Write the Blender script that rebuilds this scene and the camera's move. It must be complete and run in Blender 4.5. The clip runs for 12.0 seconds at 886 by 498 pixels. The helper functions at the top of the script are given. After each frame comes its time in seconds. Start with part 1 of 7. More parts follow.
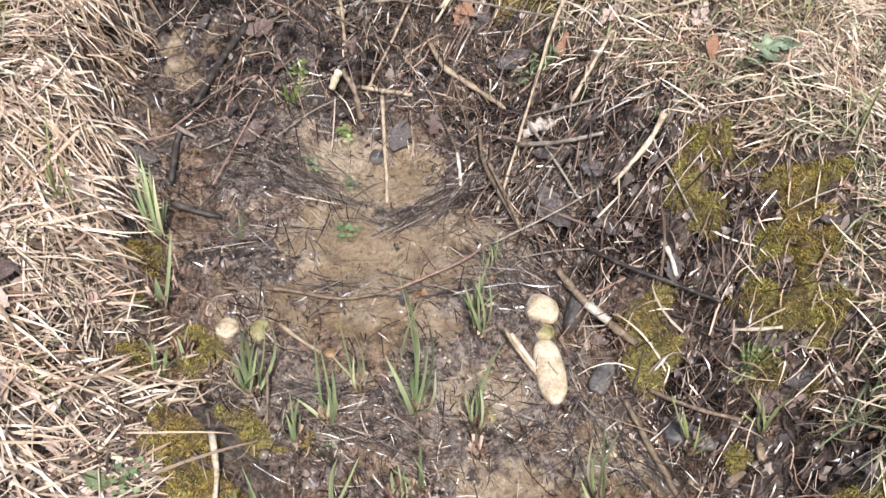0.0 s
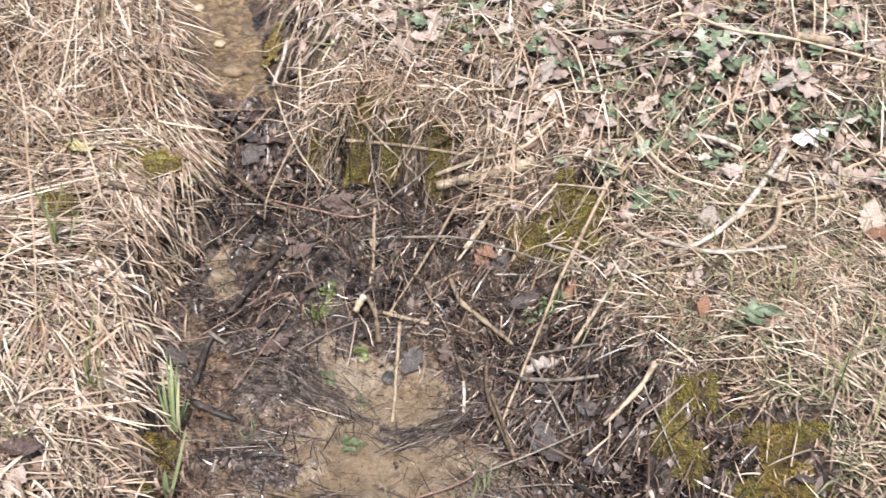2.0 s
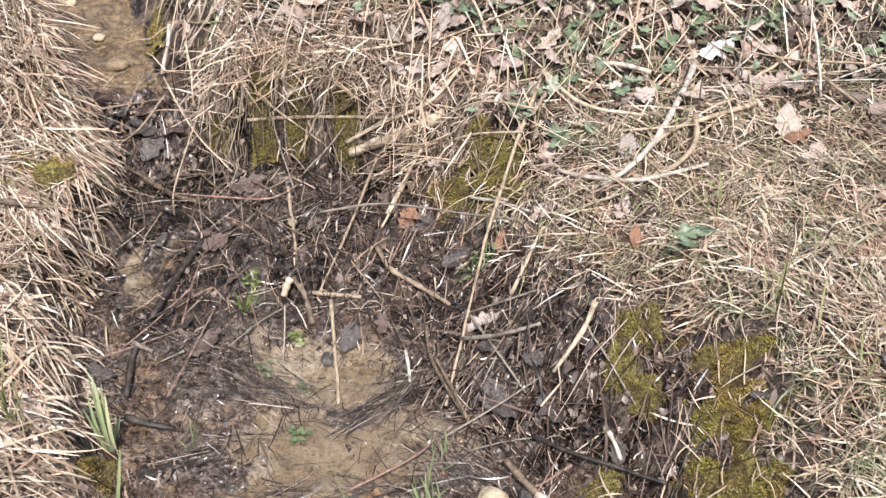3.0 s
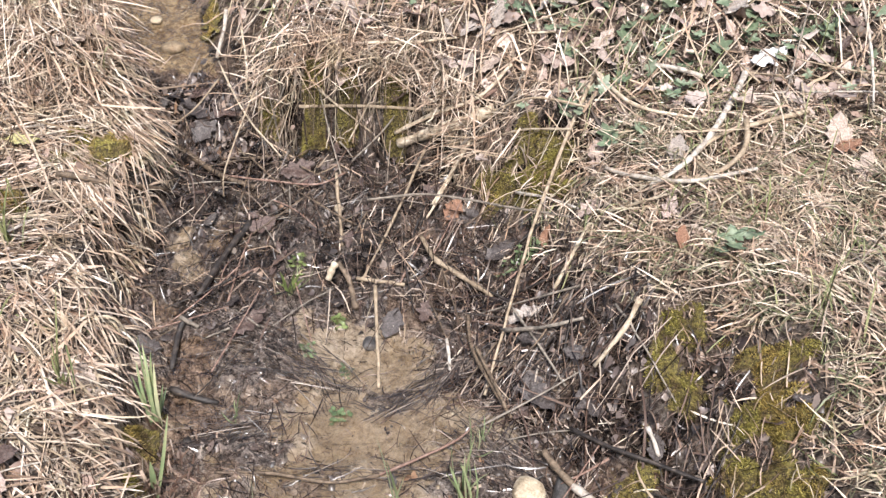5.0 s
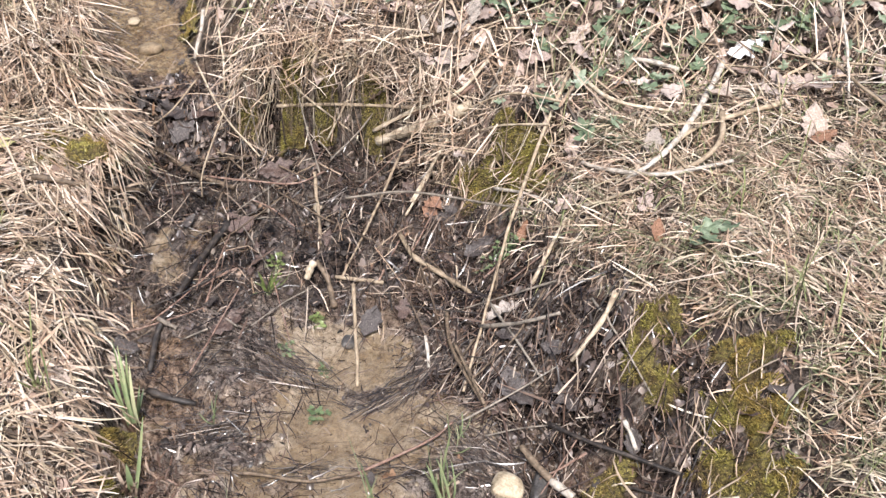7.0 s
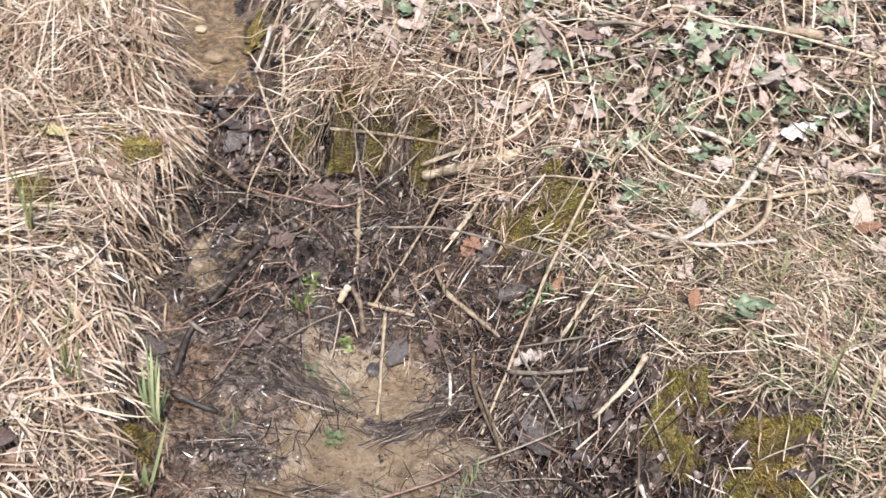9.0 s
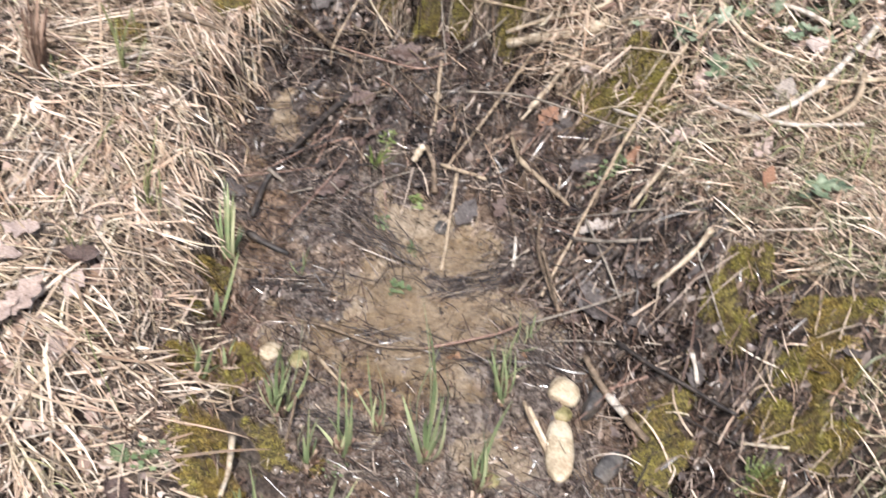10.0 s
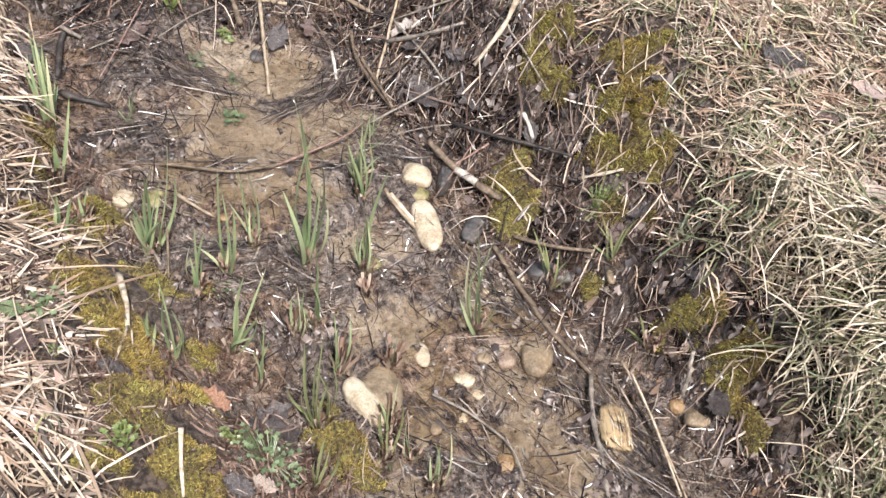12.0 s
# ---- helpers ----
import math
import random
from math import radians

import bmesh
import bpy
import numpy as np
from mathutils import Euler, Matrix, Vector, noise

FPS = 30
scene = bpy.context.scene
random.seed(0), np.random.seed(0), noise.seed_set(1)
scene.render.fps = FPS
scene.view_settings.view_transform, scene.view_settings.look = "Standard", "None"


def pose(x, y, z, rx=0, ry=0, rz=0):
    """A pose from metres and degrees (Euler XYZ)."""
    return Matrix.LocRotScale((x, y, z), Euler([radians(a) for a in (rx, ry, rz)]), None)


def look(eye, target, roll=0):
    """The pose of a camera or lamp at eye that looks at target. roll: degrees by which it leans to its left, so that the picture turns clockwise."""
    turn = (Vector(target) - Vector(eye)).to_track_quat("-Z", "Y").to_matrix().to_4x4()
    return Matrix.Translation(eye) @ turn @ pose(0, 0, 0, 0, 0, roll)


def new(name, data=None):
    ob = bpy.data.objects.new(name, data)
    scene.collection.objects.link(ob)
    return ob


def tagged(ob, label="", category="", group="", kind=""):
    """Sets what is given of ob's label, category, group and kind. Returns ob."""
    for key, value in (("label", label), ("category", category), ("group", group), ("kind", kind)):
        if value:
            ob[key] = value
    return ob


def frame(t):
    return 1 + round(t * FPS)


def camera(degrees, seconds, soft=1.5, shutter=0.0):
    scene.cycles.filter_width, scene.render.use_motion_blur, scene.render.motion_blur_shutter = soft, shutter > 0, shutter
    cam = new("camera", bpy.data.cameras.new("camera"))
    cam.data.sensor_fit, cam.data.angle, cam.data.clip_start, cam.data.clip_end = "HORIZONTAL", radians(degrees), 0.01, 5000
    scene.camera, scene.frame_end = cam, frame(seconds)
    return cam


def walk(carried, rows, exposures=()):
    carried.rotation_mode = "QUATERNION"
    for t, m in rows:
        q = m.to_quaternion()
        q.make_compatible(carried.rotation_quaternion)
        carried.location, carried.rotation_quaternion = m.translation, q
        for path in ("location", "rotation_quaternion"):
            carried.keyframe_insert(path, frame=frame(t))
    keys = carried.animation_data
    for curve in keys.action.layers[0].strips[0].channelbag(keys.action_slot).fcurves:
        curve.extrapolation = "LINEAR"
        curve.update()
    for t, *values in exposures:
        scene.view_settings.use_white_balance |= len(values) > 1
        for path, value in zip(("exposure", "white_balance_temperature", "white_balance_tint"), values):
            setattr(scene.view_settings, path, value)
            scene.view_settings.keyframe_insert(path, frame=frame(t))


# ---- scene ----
cam = camera(51.2, 12.0, soft=1.4, shutter=0.18)
# seconds, eye, target, roll
PATH = [
    (0.0, (0.098, -0.119, 1.385), (0.089, 0.955, 0.067), 4.19),
    (0.2, (0.085, -0.135, 1.410), (0.067, 0.969, 0.117), 4.20),
    (0.5, (0.152, -0.135, 1.431), (0.052, 0.993, 0.164), 2.83),
    (0.7, (0.154, -0.150, 1.444), (0.011, 0.990, 0.191), 2.11),
    (1.0, (0.165, -0.166, 1.470), (-0.048, 1.024, 0.275), 0.84),
    (1.2, (0.162, -0.177, 1.479), (-0.044, 1.061, 0.333), 2.52),
    (1.5, (0.150, -0.188, 1.494), (-0.038, 1.105, 0.406), 4.59),
    (1.7, (0.159, -0.196, 1.497), (-0.022, 1.131, 0.451), 5.27),
    (2.0, (0.164, -0.211, 1.485), (0.034, 1.140, 0.460), 6.24),
    (2.2, (0.178, -0.196, 1.449), (0.126, 1.116, 0.370), 6.68),
    (2.4, (0.194, -0.156, 1.435), (0.169, 1.131, 0.323), 4.93),
    (2.5, (0.177, -0.144, 1.440), (0.224, 1.155, 0.344), 5.00),
    (2.7, (0.168, -0.130, 1.451), (0.199, 1.179, 0.368), 0.59),
    (3.0, (0.181, -0.146, 1.447), (0.178, 1.170, 0.371), 0.88),
    (3.2, (0.184, -0.151, 1.446), (0.204, 1.162, 0.367), 0.86),
    (4.8, (0.152, -0.183, 1.439), (0.096, 1.137, 0.369), 1.85),
    (5.0, (0.143, -0.183, 1.437), (0.090, 1.136, 0.366), 2.34),
    (5.5, (0.161, -0.178, 1.438), (0.092, 1.144, 0.372), 2.23),
    (6.0, (0.165, -0.177, 1.440), (0.131, 1.143, 0.370), 1.60),
    (6.5, (0.177, -0.181, 1.434), (0.129, 1.134, 0.358), 1.29),
    (8.3, (0.183, -0.174, 1.434), (0.166, 1.157, 0.376), 3.26),
    (8.5, (0.178, -0.168, 1.439), (0.150, 1.168, 0.388), 4.09),
    (8.7, (0.172, -0.168, 1.446), (0.142, 1.188, 0.422), 5.93),
    (9.0, (0.137, -0.195, 1.451), (0.054, 1.158, 0.426), 8.03),
    (9.2, (0.140, -0.209, 1.458), (-0.061, 1.084, 0.373), 7.67),
    (9.3, (0.127, -0.221, 1.457), (-0.107, 1.056, 0.360), 7.90),
    (9.5, (0.166, -0.225, 1.459), (-0.111, 1.050, 0.369), 7.71),
    (9.7, (0.189, -0.237, 1.440), (-0.119, 1.015, 0.332), 8.03),
    (10.0, (0.202, -0.253, 1.409), (-0.005, 0.950, 0.226), 8.10),
    (10.1, (0.168, -0.274, 1.386), (0.035, 0.932, 0.195), 9.69),
    (10.2, (0.148, -0.285, 1.377), (0.058, 0.900, 0.161), 9.06),
    (10.3, (0.110, -0.317, 1.350), (0.096, 0.853, 0.118), 9.79),
    (10.4, (0.072, -0.353, 1.331), (0.124, 0.804, 0.086), 10.08),
    (10.5, (0.067, -0.374, 1.319), (0.169, 0.759, 0.055), 9.97),
    (10.7, (0.022, -0.401, 1.313), (0.205, 0.679, 0.012), 13.05),
    (11.0, (-0.004, -0.443, 1.304), (0.226, 0.668, 0.037), 13.24),
    (11.5, (0.024, -0.464, 1.316), (0.261, 0.657, 0.060), 13.30),
    (12.0, (0.046, -0.475, 1.317), (0.309, 0.638, 0.060), 12.46),
]
# the exposure opens up a little over the dark ditch
EXPOSURES = [(0.0, 0.77), (2.0, 0.68), (6.0, 0.70), (9.5, 0.70), (10.5, 0.77), (12.0, 0.80)]
walk(cam, [(t, look(eye, target, roll)) for t, eye, target, roll in PATH], EXPOSURES)

# ---- light ----
SUN_EL, SUN_AZ = 60.0, 172.0
world = bpy.data.worlds.new("sky")
scene.world = world
world.use_nodes = True
wn = world.node_tree.nodes
sky = wn.new("ShaderNodeTexSky")
sky.sky_type, sky.sun_disc = "NISHITA", False
sky.sun_elevation, sky.sun_rotation = radians(SUN_EL), radians(SUN_AZ)
sky.dust_density = 4.0
world.node_tree.links.new(sky.outputs[0], wn["Background"].inputs[0])
wn["Background"].inputs[1].default_value = 0.11
sun_data = bpy.data.lights.new("sun", "SUN")
sun_data.energy, sun_data.angle, sun_data.color = 3.8, radians(4.0), (1.0, 0.98, 1.0)
sun = new("sun", sun_data)
sdir = Vector((math.sin(radians(SUN_AZ)) * math.cos(radians(SUN_EL)), math.cos(radians(SUN_AZ)) * math.cos(radians(SUN_EL)), math.sin(radians(SUN_EL))))
sun.matrix_world = look(sdir * 20, (0, 0, 0))

# ---- the lie of the land: numbers in metres ----
rng = np.random.default_rng(7)


def lattice(seed):
    return np.random.default_rng(seed).random((64, 64))


def vnoise(x, y, size, seed=0):
    """Smooth value noise, 0 to 1, with lumps of that size."""
    g = lattice(seed)
    u, v = np.asarray(x) / size, np.asarray(y) / size
    i, j = np.floor(u).astype(int), np.floor(v).astype(int)
    a, b = u - i, v - j
    a, b = a * a * (3 - 2 * a), b * b * (3 - 2 * b)
    i0, i1, j0, j1 = i % 64, (i + 1) % 64, j % 64, (j + 1) % 64
    return (g[i0, j0] * (1 - a) + g[i1, j0] * a) * (1 - b) + (g[i0, j1] * (1 - a) + g[i1, j1] * a) * b


def smooth(a, b, x):
    t = np.clip((x - a) / (b - a), 0, 1)
    return t * t * (3 - 2 * t)


# edges of the ditch and its water level along y
EDGE_Y = [-3, 0.0, 0.17, 0.29, 0.33, 0.42, 0.56, 0.67, 0.77, 0.88, 1.05, 1.14, 1.27, 1.43, 1.61, 1.74, 1.82, 1.90, 2.11, 2.35, 2.9, 4.0, 40]
EDGE_L = [0.6, 0.19, 0.14, 0.09, 0.01, -0.08, -0.15, -0.27, -0.35, -0.42, -0.50, -0.55, -0.61, -0.65, -0.63, -0.63, -0.68, -0.73, -0.82, -0.96, -1.30, -2.0, -2.0]
FOOT_Y = [-3, 0.0, 0.18, 0.27, 0.38, 0.45, 0.55, 0.67, 0.80, 0.95, 1.02, 1.08, 1.13, 1.20, 1.30, 1.45, 1.58, 1.68, 1.84, 1.91, 1.95, 2.11, 2.42, 2.95, 4.0, 40]
FOOT_R = [1.9, 0.93, 0.86, 0.81, 0.75, 0.70, 0.61, 0.50, 0.42, 0.32, 0.27, 0.20, 0.14, 0.12, 0.14, 0.12, 0.12, 0.07, -0.02, -0.44, -0.53, -0.59, -0.72, -1.00, -1.65, -1.65]
LEVEL_Y = [-3, 0.0, 0.45, 0.80, 1.00, 1.40, 1.75, 1.86, 2.03, 2.40, 4.0, 40]
LEVEL_Z = [-0.16, -0.09, -0.06, -0.012, 0.0, 0.012, 0.03, 0.06, 0.17, 0.20, 0.32, 2.0]


def level(y):
    return np.interp(y, LEVEL_Y, LEVEL_Z)


# dark hollows under the lip at the back: x, y, half-widths, depth
HOLLOWS = [(-0.355, 1.900, 0.03, 0.04, 0.08), (-0.160, 1.885, 0.04, 0.03, 0.04), (-0.655, 1.875, 0.035, 0.03, 0.05), (0.050, 1.793, 0.04, 0.03, 0.03), (0.160, 1.649, 0.04, 0.03, 0.03)]


# the debris heap reaches this far into the pool
HEAP_Y, HEAP_X = [0.55, 0.68, 0.80, 0.90, 1.02, 1.11, 1.27, 1.36], [0.47, 0.40, 0.36, 0.30, 0.24, 0.19, 0.05, -0.02]


def in_heap(x, y):
    d = x - np.interp(y, HEAP_Y, HEAP_X) + 0.10 * (vnoise(x, y, 0.07, 87) - 0.5)
    return smooth(-0.03, 0.06, d) * smooth(0.50, 0.60, y)


def mush(x, y):
    """Mats of black rotten leaves that stand a little proud of the silt, 0 to 1."""
    n = 0.55 * vnoise(x, y, 0.085, 71) + 0.3 * vnoise(x, y, 0.034, 72) + 0.15 * vnoise(x, y, 0.015, 73)
    n = n + 0.14 * smooth(0.25, -0.25, x) * (1 - smooth(0.55, 0.8, y)) - 0.25 * np.clip(1.15 - np.hypot((x - 0.36) / 0.25, (y - 0.45) / 0.20), 0, 1)
    n = n - 0.5 * np.clip(1.2 - np.hypot((x - 0.04) / 0.30, (y - 1.07) / 0.18), 0, 1)
    n = n - 0.08 * smooth(0.55, 0.75, y) * (1 - smooth(1.05, 1.2, y)) - 0.06 * smooth(0.25, 0.45, x) * (1 - smooth(0.5, 0.7, y))
    n = n - 0.10 * np.clip(1.2 - np.hypot((x - 0.02) / 0.24, (y - 0.83) / 0.08), 0, 1)
    return smooth(0.50, 0.64, n) * (1 - smooth(1.9, 2.0, y))


def raw_height(x, y):
    lv = level(y)
    wob = 0.05 * (vnoise(x, y, 0.11, 3) - 0.5)
    dl = np.interp(y, EDGE_Y, EDGE_L) - x + wob
    dr = x - np.interp(y, FOOT_Y, FOOT_R) + wob
    lumps = vnoise(x, y, 0.21, 1) - 0.5 + 0.5 * (vnoise(x, y, 0.09, 2) - 0.5)
    bed = 0.022 * lumps - 0.006 + 0.022 * (vnoise(x, y, 0.042, 4) - 0.5) + 0.010 * (vnoise(x, y, 0.019, 17) - 0.5) + 0.006 * (vnoise(x, y, 0.010, 18) - 0.5)
    bed = bed - 0.008 * np.clip(1.2 - np.hypot((x - 0.04) / 0.27, (y - 1.07) / 0.17), 0, 1)
    bed = bed + 0.016 * mush(x, y)
    pile = smooth(0.10, 0.42, x) * smooth(0.86, 1.10, y) * (1 - smooth(1.80, 1.95, y))
    dam = smooth(1.22, 1.45, y) * (1 - smooth(1.80, 1.92, y)) * smooth(-0.45, -0.25, x)
    bed = bed + 0.075 * pile + 0.035 * dam
    inflow = np.clip(1.2 - np.hypot((x + 0.60) / 0.14, (y - 1.92) / 0.11), 0, 1)
    bed = bed + inflow * (0.02 + 0.07 * (vnoise(x, y, 0.07, 54) - 0.5) + 0.045 * (vnoise(x, y, 0.03, 55) - 0.5) + 0.02 * (vnoise(x, y, 0.014, 56) - 0.5))
    bed = bed + np.maximum(pile, dam) * (0.045 * (vnoise(x, y, 0.06, 51) - 0.5) + 0.025 * (vnoise(x, y, 0.028, 52) - 0.5))
    run = 0.07 + 0.20 * (1 - smooth(0.55, 0.95, y))
    left = 0.145 * smooth(0, 1, np.clip(dl, 0, None) / run) + 0.05 * np.clip(dl, 0, 3)
    rise = 0.27 - 0.10 * smooth(1.70, 1.95, y) + 0.02 * (1 - smooth(0.5, 0.8, y))
    wide = np.interp(y, [0.5, 0.7, 0.8, 0.95, 1.1, 1.3, 1.6, 1.75, 1.9], [0.34, 0.42, 0.48, 0.44, 0.56, 0.46, 0.42, 0.30, 0.20])
    u = np.clip(dr / wide, 0, 1)
    right = rise * (0.6 * u + 0.4 * smooth(0, 1, u)) + 0.10 * np.clip(dr, 0, 3)
    turf = 0.035 * lumps + 0.02 * (vnoise(x, y, 0.05, 53) - 0.5)
    hole = sum(d * np.exp(-((x - cx) / a) ** 2 - ((y - cy) / b) ** 2) for cx, cy, a, b, d in HOLLOWS)
    out = np.where(dl > 0, left + turf * smooth(0, 0.1, dl), 0) + np.where(dr > 0, np.maximum(right, 0) + turf * smooth(0, 0.1, dr), 0)
    out = out - hole
    return lv * np.exp(-np.maximum(np.abs(x) - 3, 0) / 8) + bed * np.clip(1 - np.maximum(dl, dr) / 0.05, 0, 1) + out


GX0, GY0, GS, GNX, GNY = -2.6, -1.1, 0.007, 750, 786
gx, gy = np.meshgrid(GX0 + GS * np.arange(GNX), GY0 + GS * np.arange(GNY), indexing="ij")
HEIGHT = raw_height(gx, gy)
for _ in range(1):
    HEIGHT[1:-1, :] = 0.25 * HEIGHT[:-2, :] + 0.5 * HEIGHT[1:-1, :] + 0.25 * HEIGHT[2:, :]
    HEIGHT[:, 1:-1] = 0.25 * HEIGHT[:, :-2] + 0.5 * HEIGHT[:, 1:-1] + 0.25 * HEIGHT[:, 2:]


def ground_z(x, y):
    """Height of the ground at x, y (arrays)."""
    x, y = np.asarray(x, float), np.asarray(y, float)
    u, v = np.clip((x - GX0) / GS, 0, GNX - 1.001), np.clip((y - GY0) / GS, 0, GNY - 1.001)
    i, j = u.astype(int), v.astype(int)
    a, b = u - i, v - j
    return (HEIGHT[i, j] * (1 - a) + HEIGHT[i + 1, j] * a) * (1 - b) + (HEIGHT[i, j + 1] * (1 - a) + HEIGHT[i + 1, j + 1] * a) * b


def in_ditch(x, y):
    """Above 0 inside the ditch: metres from its nearer edge."""
    return np.minimum(x - np.interp(y, EDGE_Y, EDGE_L), np.interp(y, FOOT_Y, FOOT_R) - x)


# moss: x, y, half-lengths, turn in degrees
MOSS_NEAR = [
    (0.469, 0.840, 0.036, 0.092, -6), (0.656, 0.921, 0.040, 0.040, 0), (0.698, 0.934, 0.050, 0.024, 10), (0.629, 0.827, 0.030, 0.036, 0), (0.688, 0.848, 0.020, 0.035, 0), (0.640, 0.724, 0.020, 0.045, 0),
    (0.528, 1.042, 0.034, 0.055, 20), (0.532, 1.120, 0.022, 0.026, 0), (0.694, 0.684, 0.018, 0.022, 0), (0.605, 0.624, 0.022, 0.022, 0), (0.758, 0.523, 0.036, 0.044, 20), (0.822, 0.405, 0.040, 0.048, 30), (0.854, 0.319, 0.022, 0.035, 20), (0.651, 1.019, 0.030, 0.020, 0), (0.585, 1.085, 0.055, 0.034, -25), (0.690, 0.985, 0.040, 0.050, 10), (0.560, 1.000, 0.030, 0.040, 0), (0.700, 0.880, 0.045, 0.035, 0), (0.655, 0.800, 0.050, 0.030, 15), (0.725, 0.770, 0.028, 0.040, 0),
    (-0.415, 0.690, 0.050, 0.035, 10), (-0.330, 0.735, 0.046, 0.050, -30), (-0.300, 0.550, 0.055, 0.045, 0), (-0.205, 0.605, 0.075, 0.024, -15), (-0.240, 0.475, 0.046, 0.046, 0), (-0.205, 0.400, 0.046, 0.040, 0), (-0.115, 0.475, 0.028, 0.028, 0),
    (-0.150, 0.310, 0.070, 0.046, 20), (-0.160, 0.245, 0.050, 0.026, 0), (-0.080, 0.155, 0.030, 0.018, 0), (-0.195, 0.185, 0.045, 0.030, 0), (-0.120, 0.195, 0.045, 0.028, 0), (-0.155, 0.120, 0.05, 0.03, 0), (0.135, 0.300, 0.036, 0.060, 35), (-0.455, 0.930, 0.016, 0.055, 0), (-0.440, 0.800, 0.016, 0.030, 0),
]
MOSS_BACK = [
    (0.215, 1.660, 0.060, 0.032, -30), (0.270, 1.632, 0.062, 0.032, -35), (0.325, 1.605, 0.050, 0.030, -35), (0.290, 1.668, 0.065, 0.032, -35), (-0.285, 1.900, 0.032, 0.030, 0), (-0.200, 1.890, 0.024, 0.024, 0), (-0.080, 1.875, 0.03, 0.02, 0), (-0.425, 1.920, 0.026, 0.018, 0), (-0.755, 1.640, 0.090, 0.038, -12), (-0.840, 1.610, 0.050, 0.022, 0), (-0.905, 1.435, 0.045, 0.03, 0), (-0.665, 2.330, 0.024, 0.060, 15),
]
MOSS = MOSS_NEAR + MOSS_BACK


def mossy(x, y):
    m = np.zeros(np.shape(x))
    for cx, cy, a, b, turn in MOSS:
        c, s = math.cos(radians(turn)), math.sin(radians(turn))
        u, v = ((x - cx) * c + (y - cy) * s) / a, ((y - cy) * c - (x - cx) * s) / b
        m = np.maximum(m, 1.15 - np.hypot(u, v) - 1.4 * (vnoise(x, y, 0.05, 9) - 0.5) - 1.0 * (vnoise(x, y, 0.018, 10) - 0.5))
    return np.clip(m * 2.5, 0, 1)


# where the straw begins: on the near banks a strip of moss and mud lies between it and the water
STRAW_Y = [-1, 0.14, 0.20, 0.31, 0.455, 0.526, 0.62, 0.78, 0.87, 1.0, 1.2, 1.43, 1.61, 1.82, 1.9, 2.11, 2.35, 2.9, 4.0]
STRAW_L = [0.0, -0.20, -0.22, -0.28, -0.26, -0.31, -0.36, -0.42, -0.45, -0.50, -0.58, -0.66, -0.65, -0.71, -0.77, -0.87, -1.00, -1.33, -2.0]
TURF_Y = [-1, 0.228, 0.359, 0.471, 0.553, 0.668, 0.767, 0.891, 0.972, 1.04, 1.1, 1.17, 1.29, 1.43, 1.65, 1.76, 1.85, 1.9, 1.95, 2.11, 2.42, 2.95, 4]
TURF_R = [1.6, 0.94, 0.9, 0.867, 0.80, 0.75, 0.745, 0.75, 0.74, 0.70, 0.61, 0.51, 0.42, 0.322, 0.18, 0.1, 0.02, -0.4, -0.48, -0.53, -0.66, -0.95, -1.6]

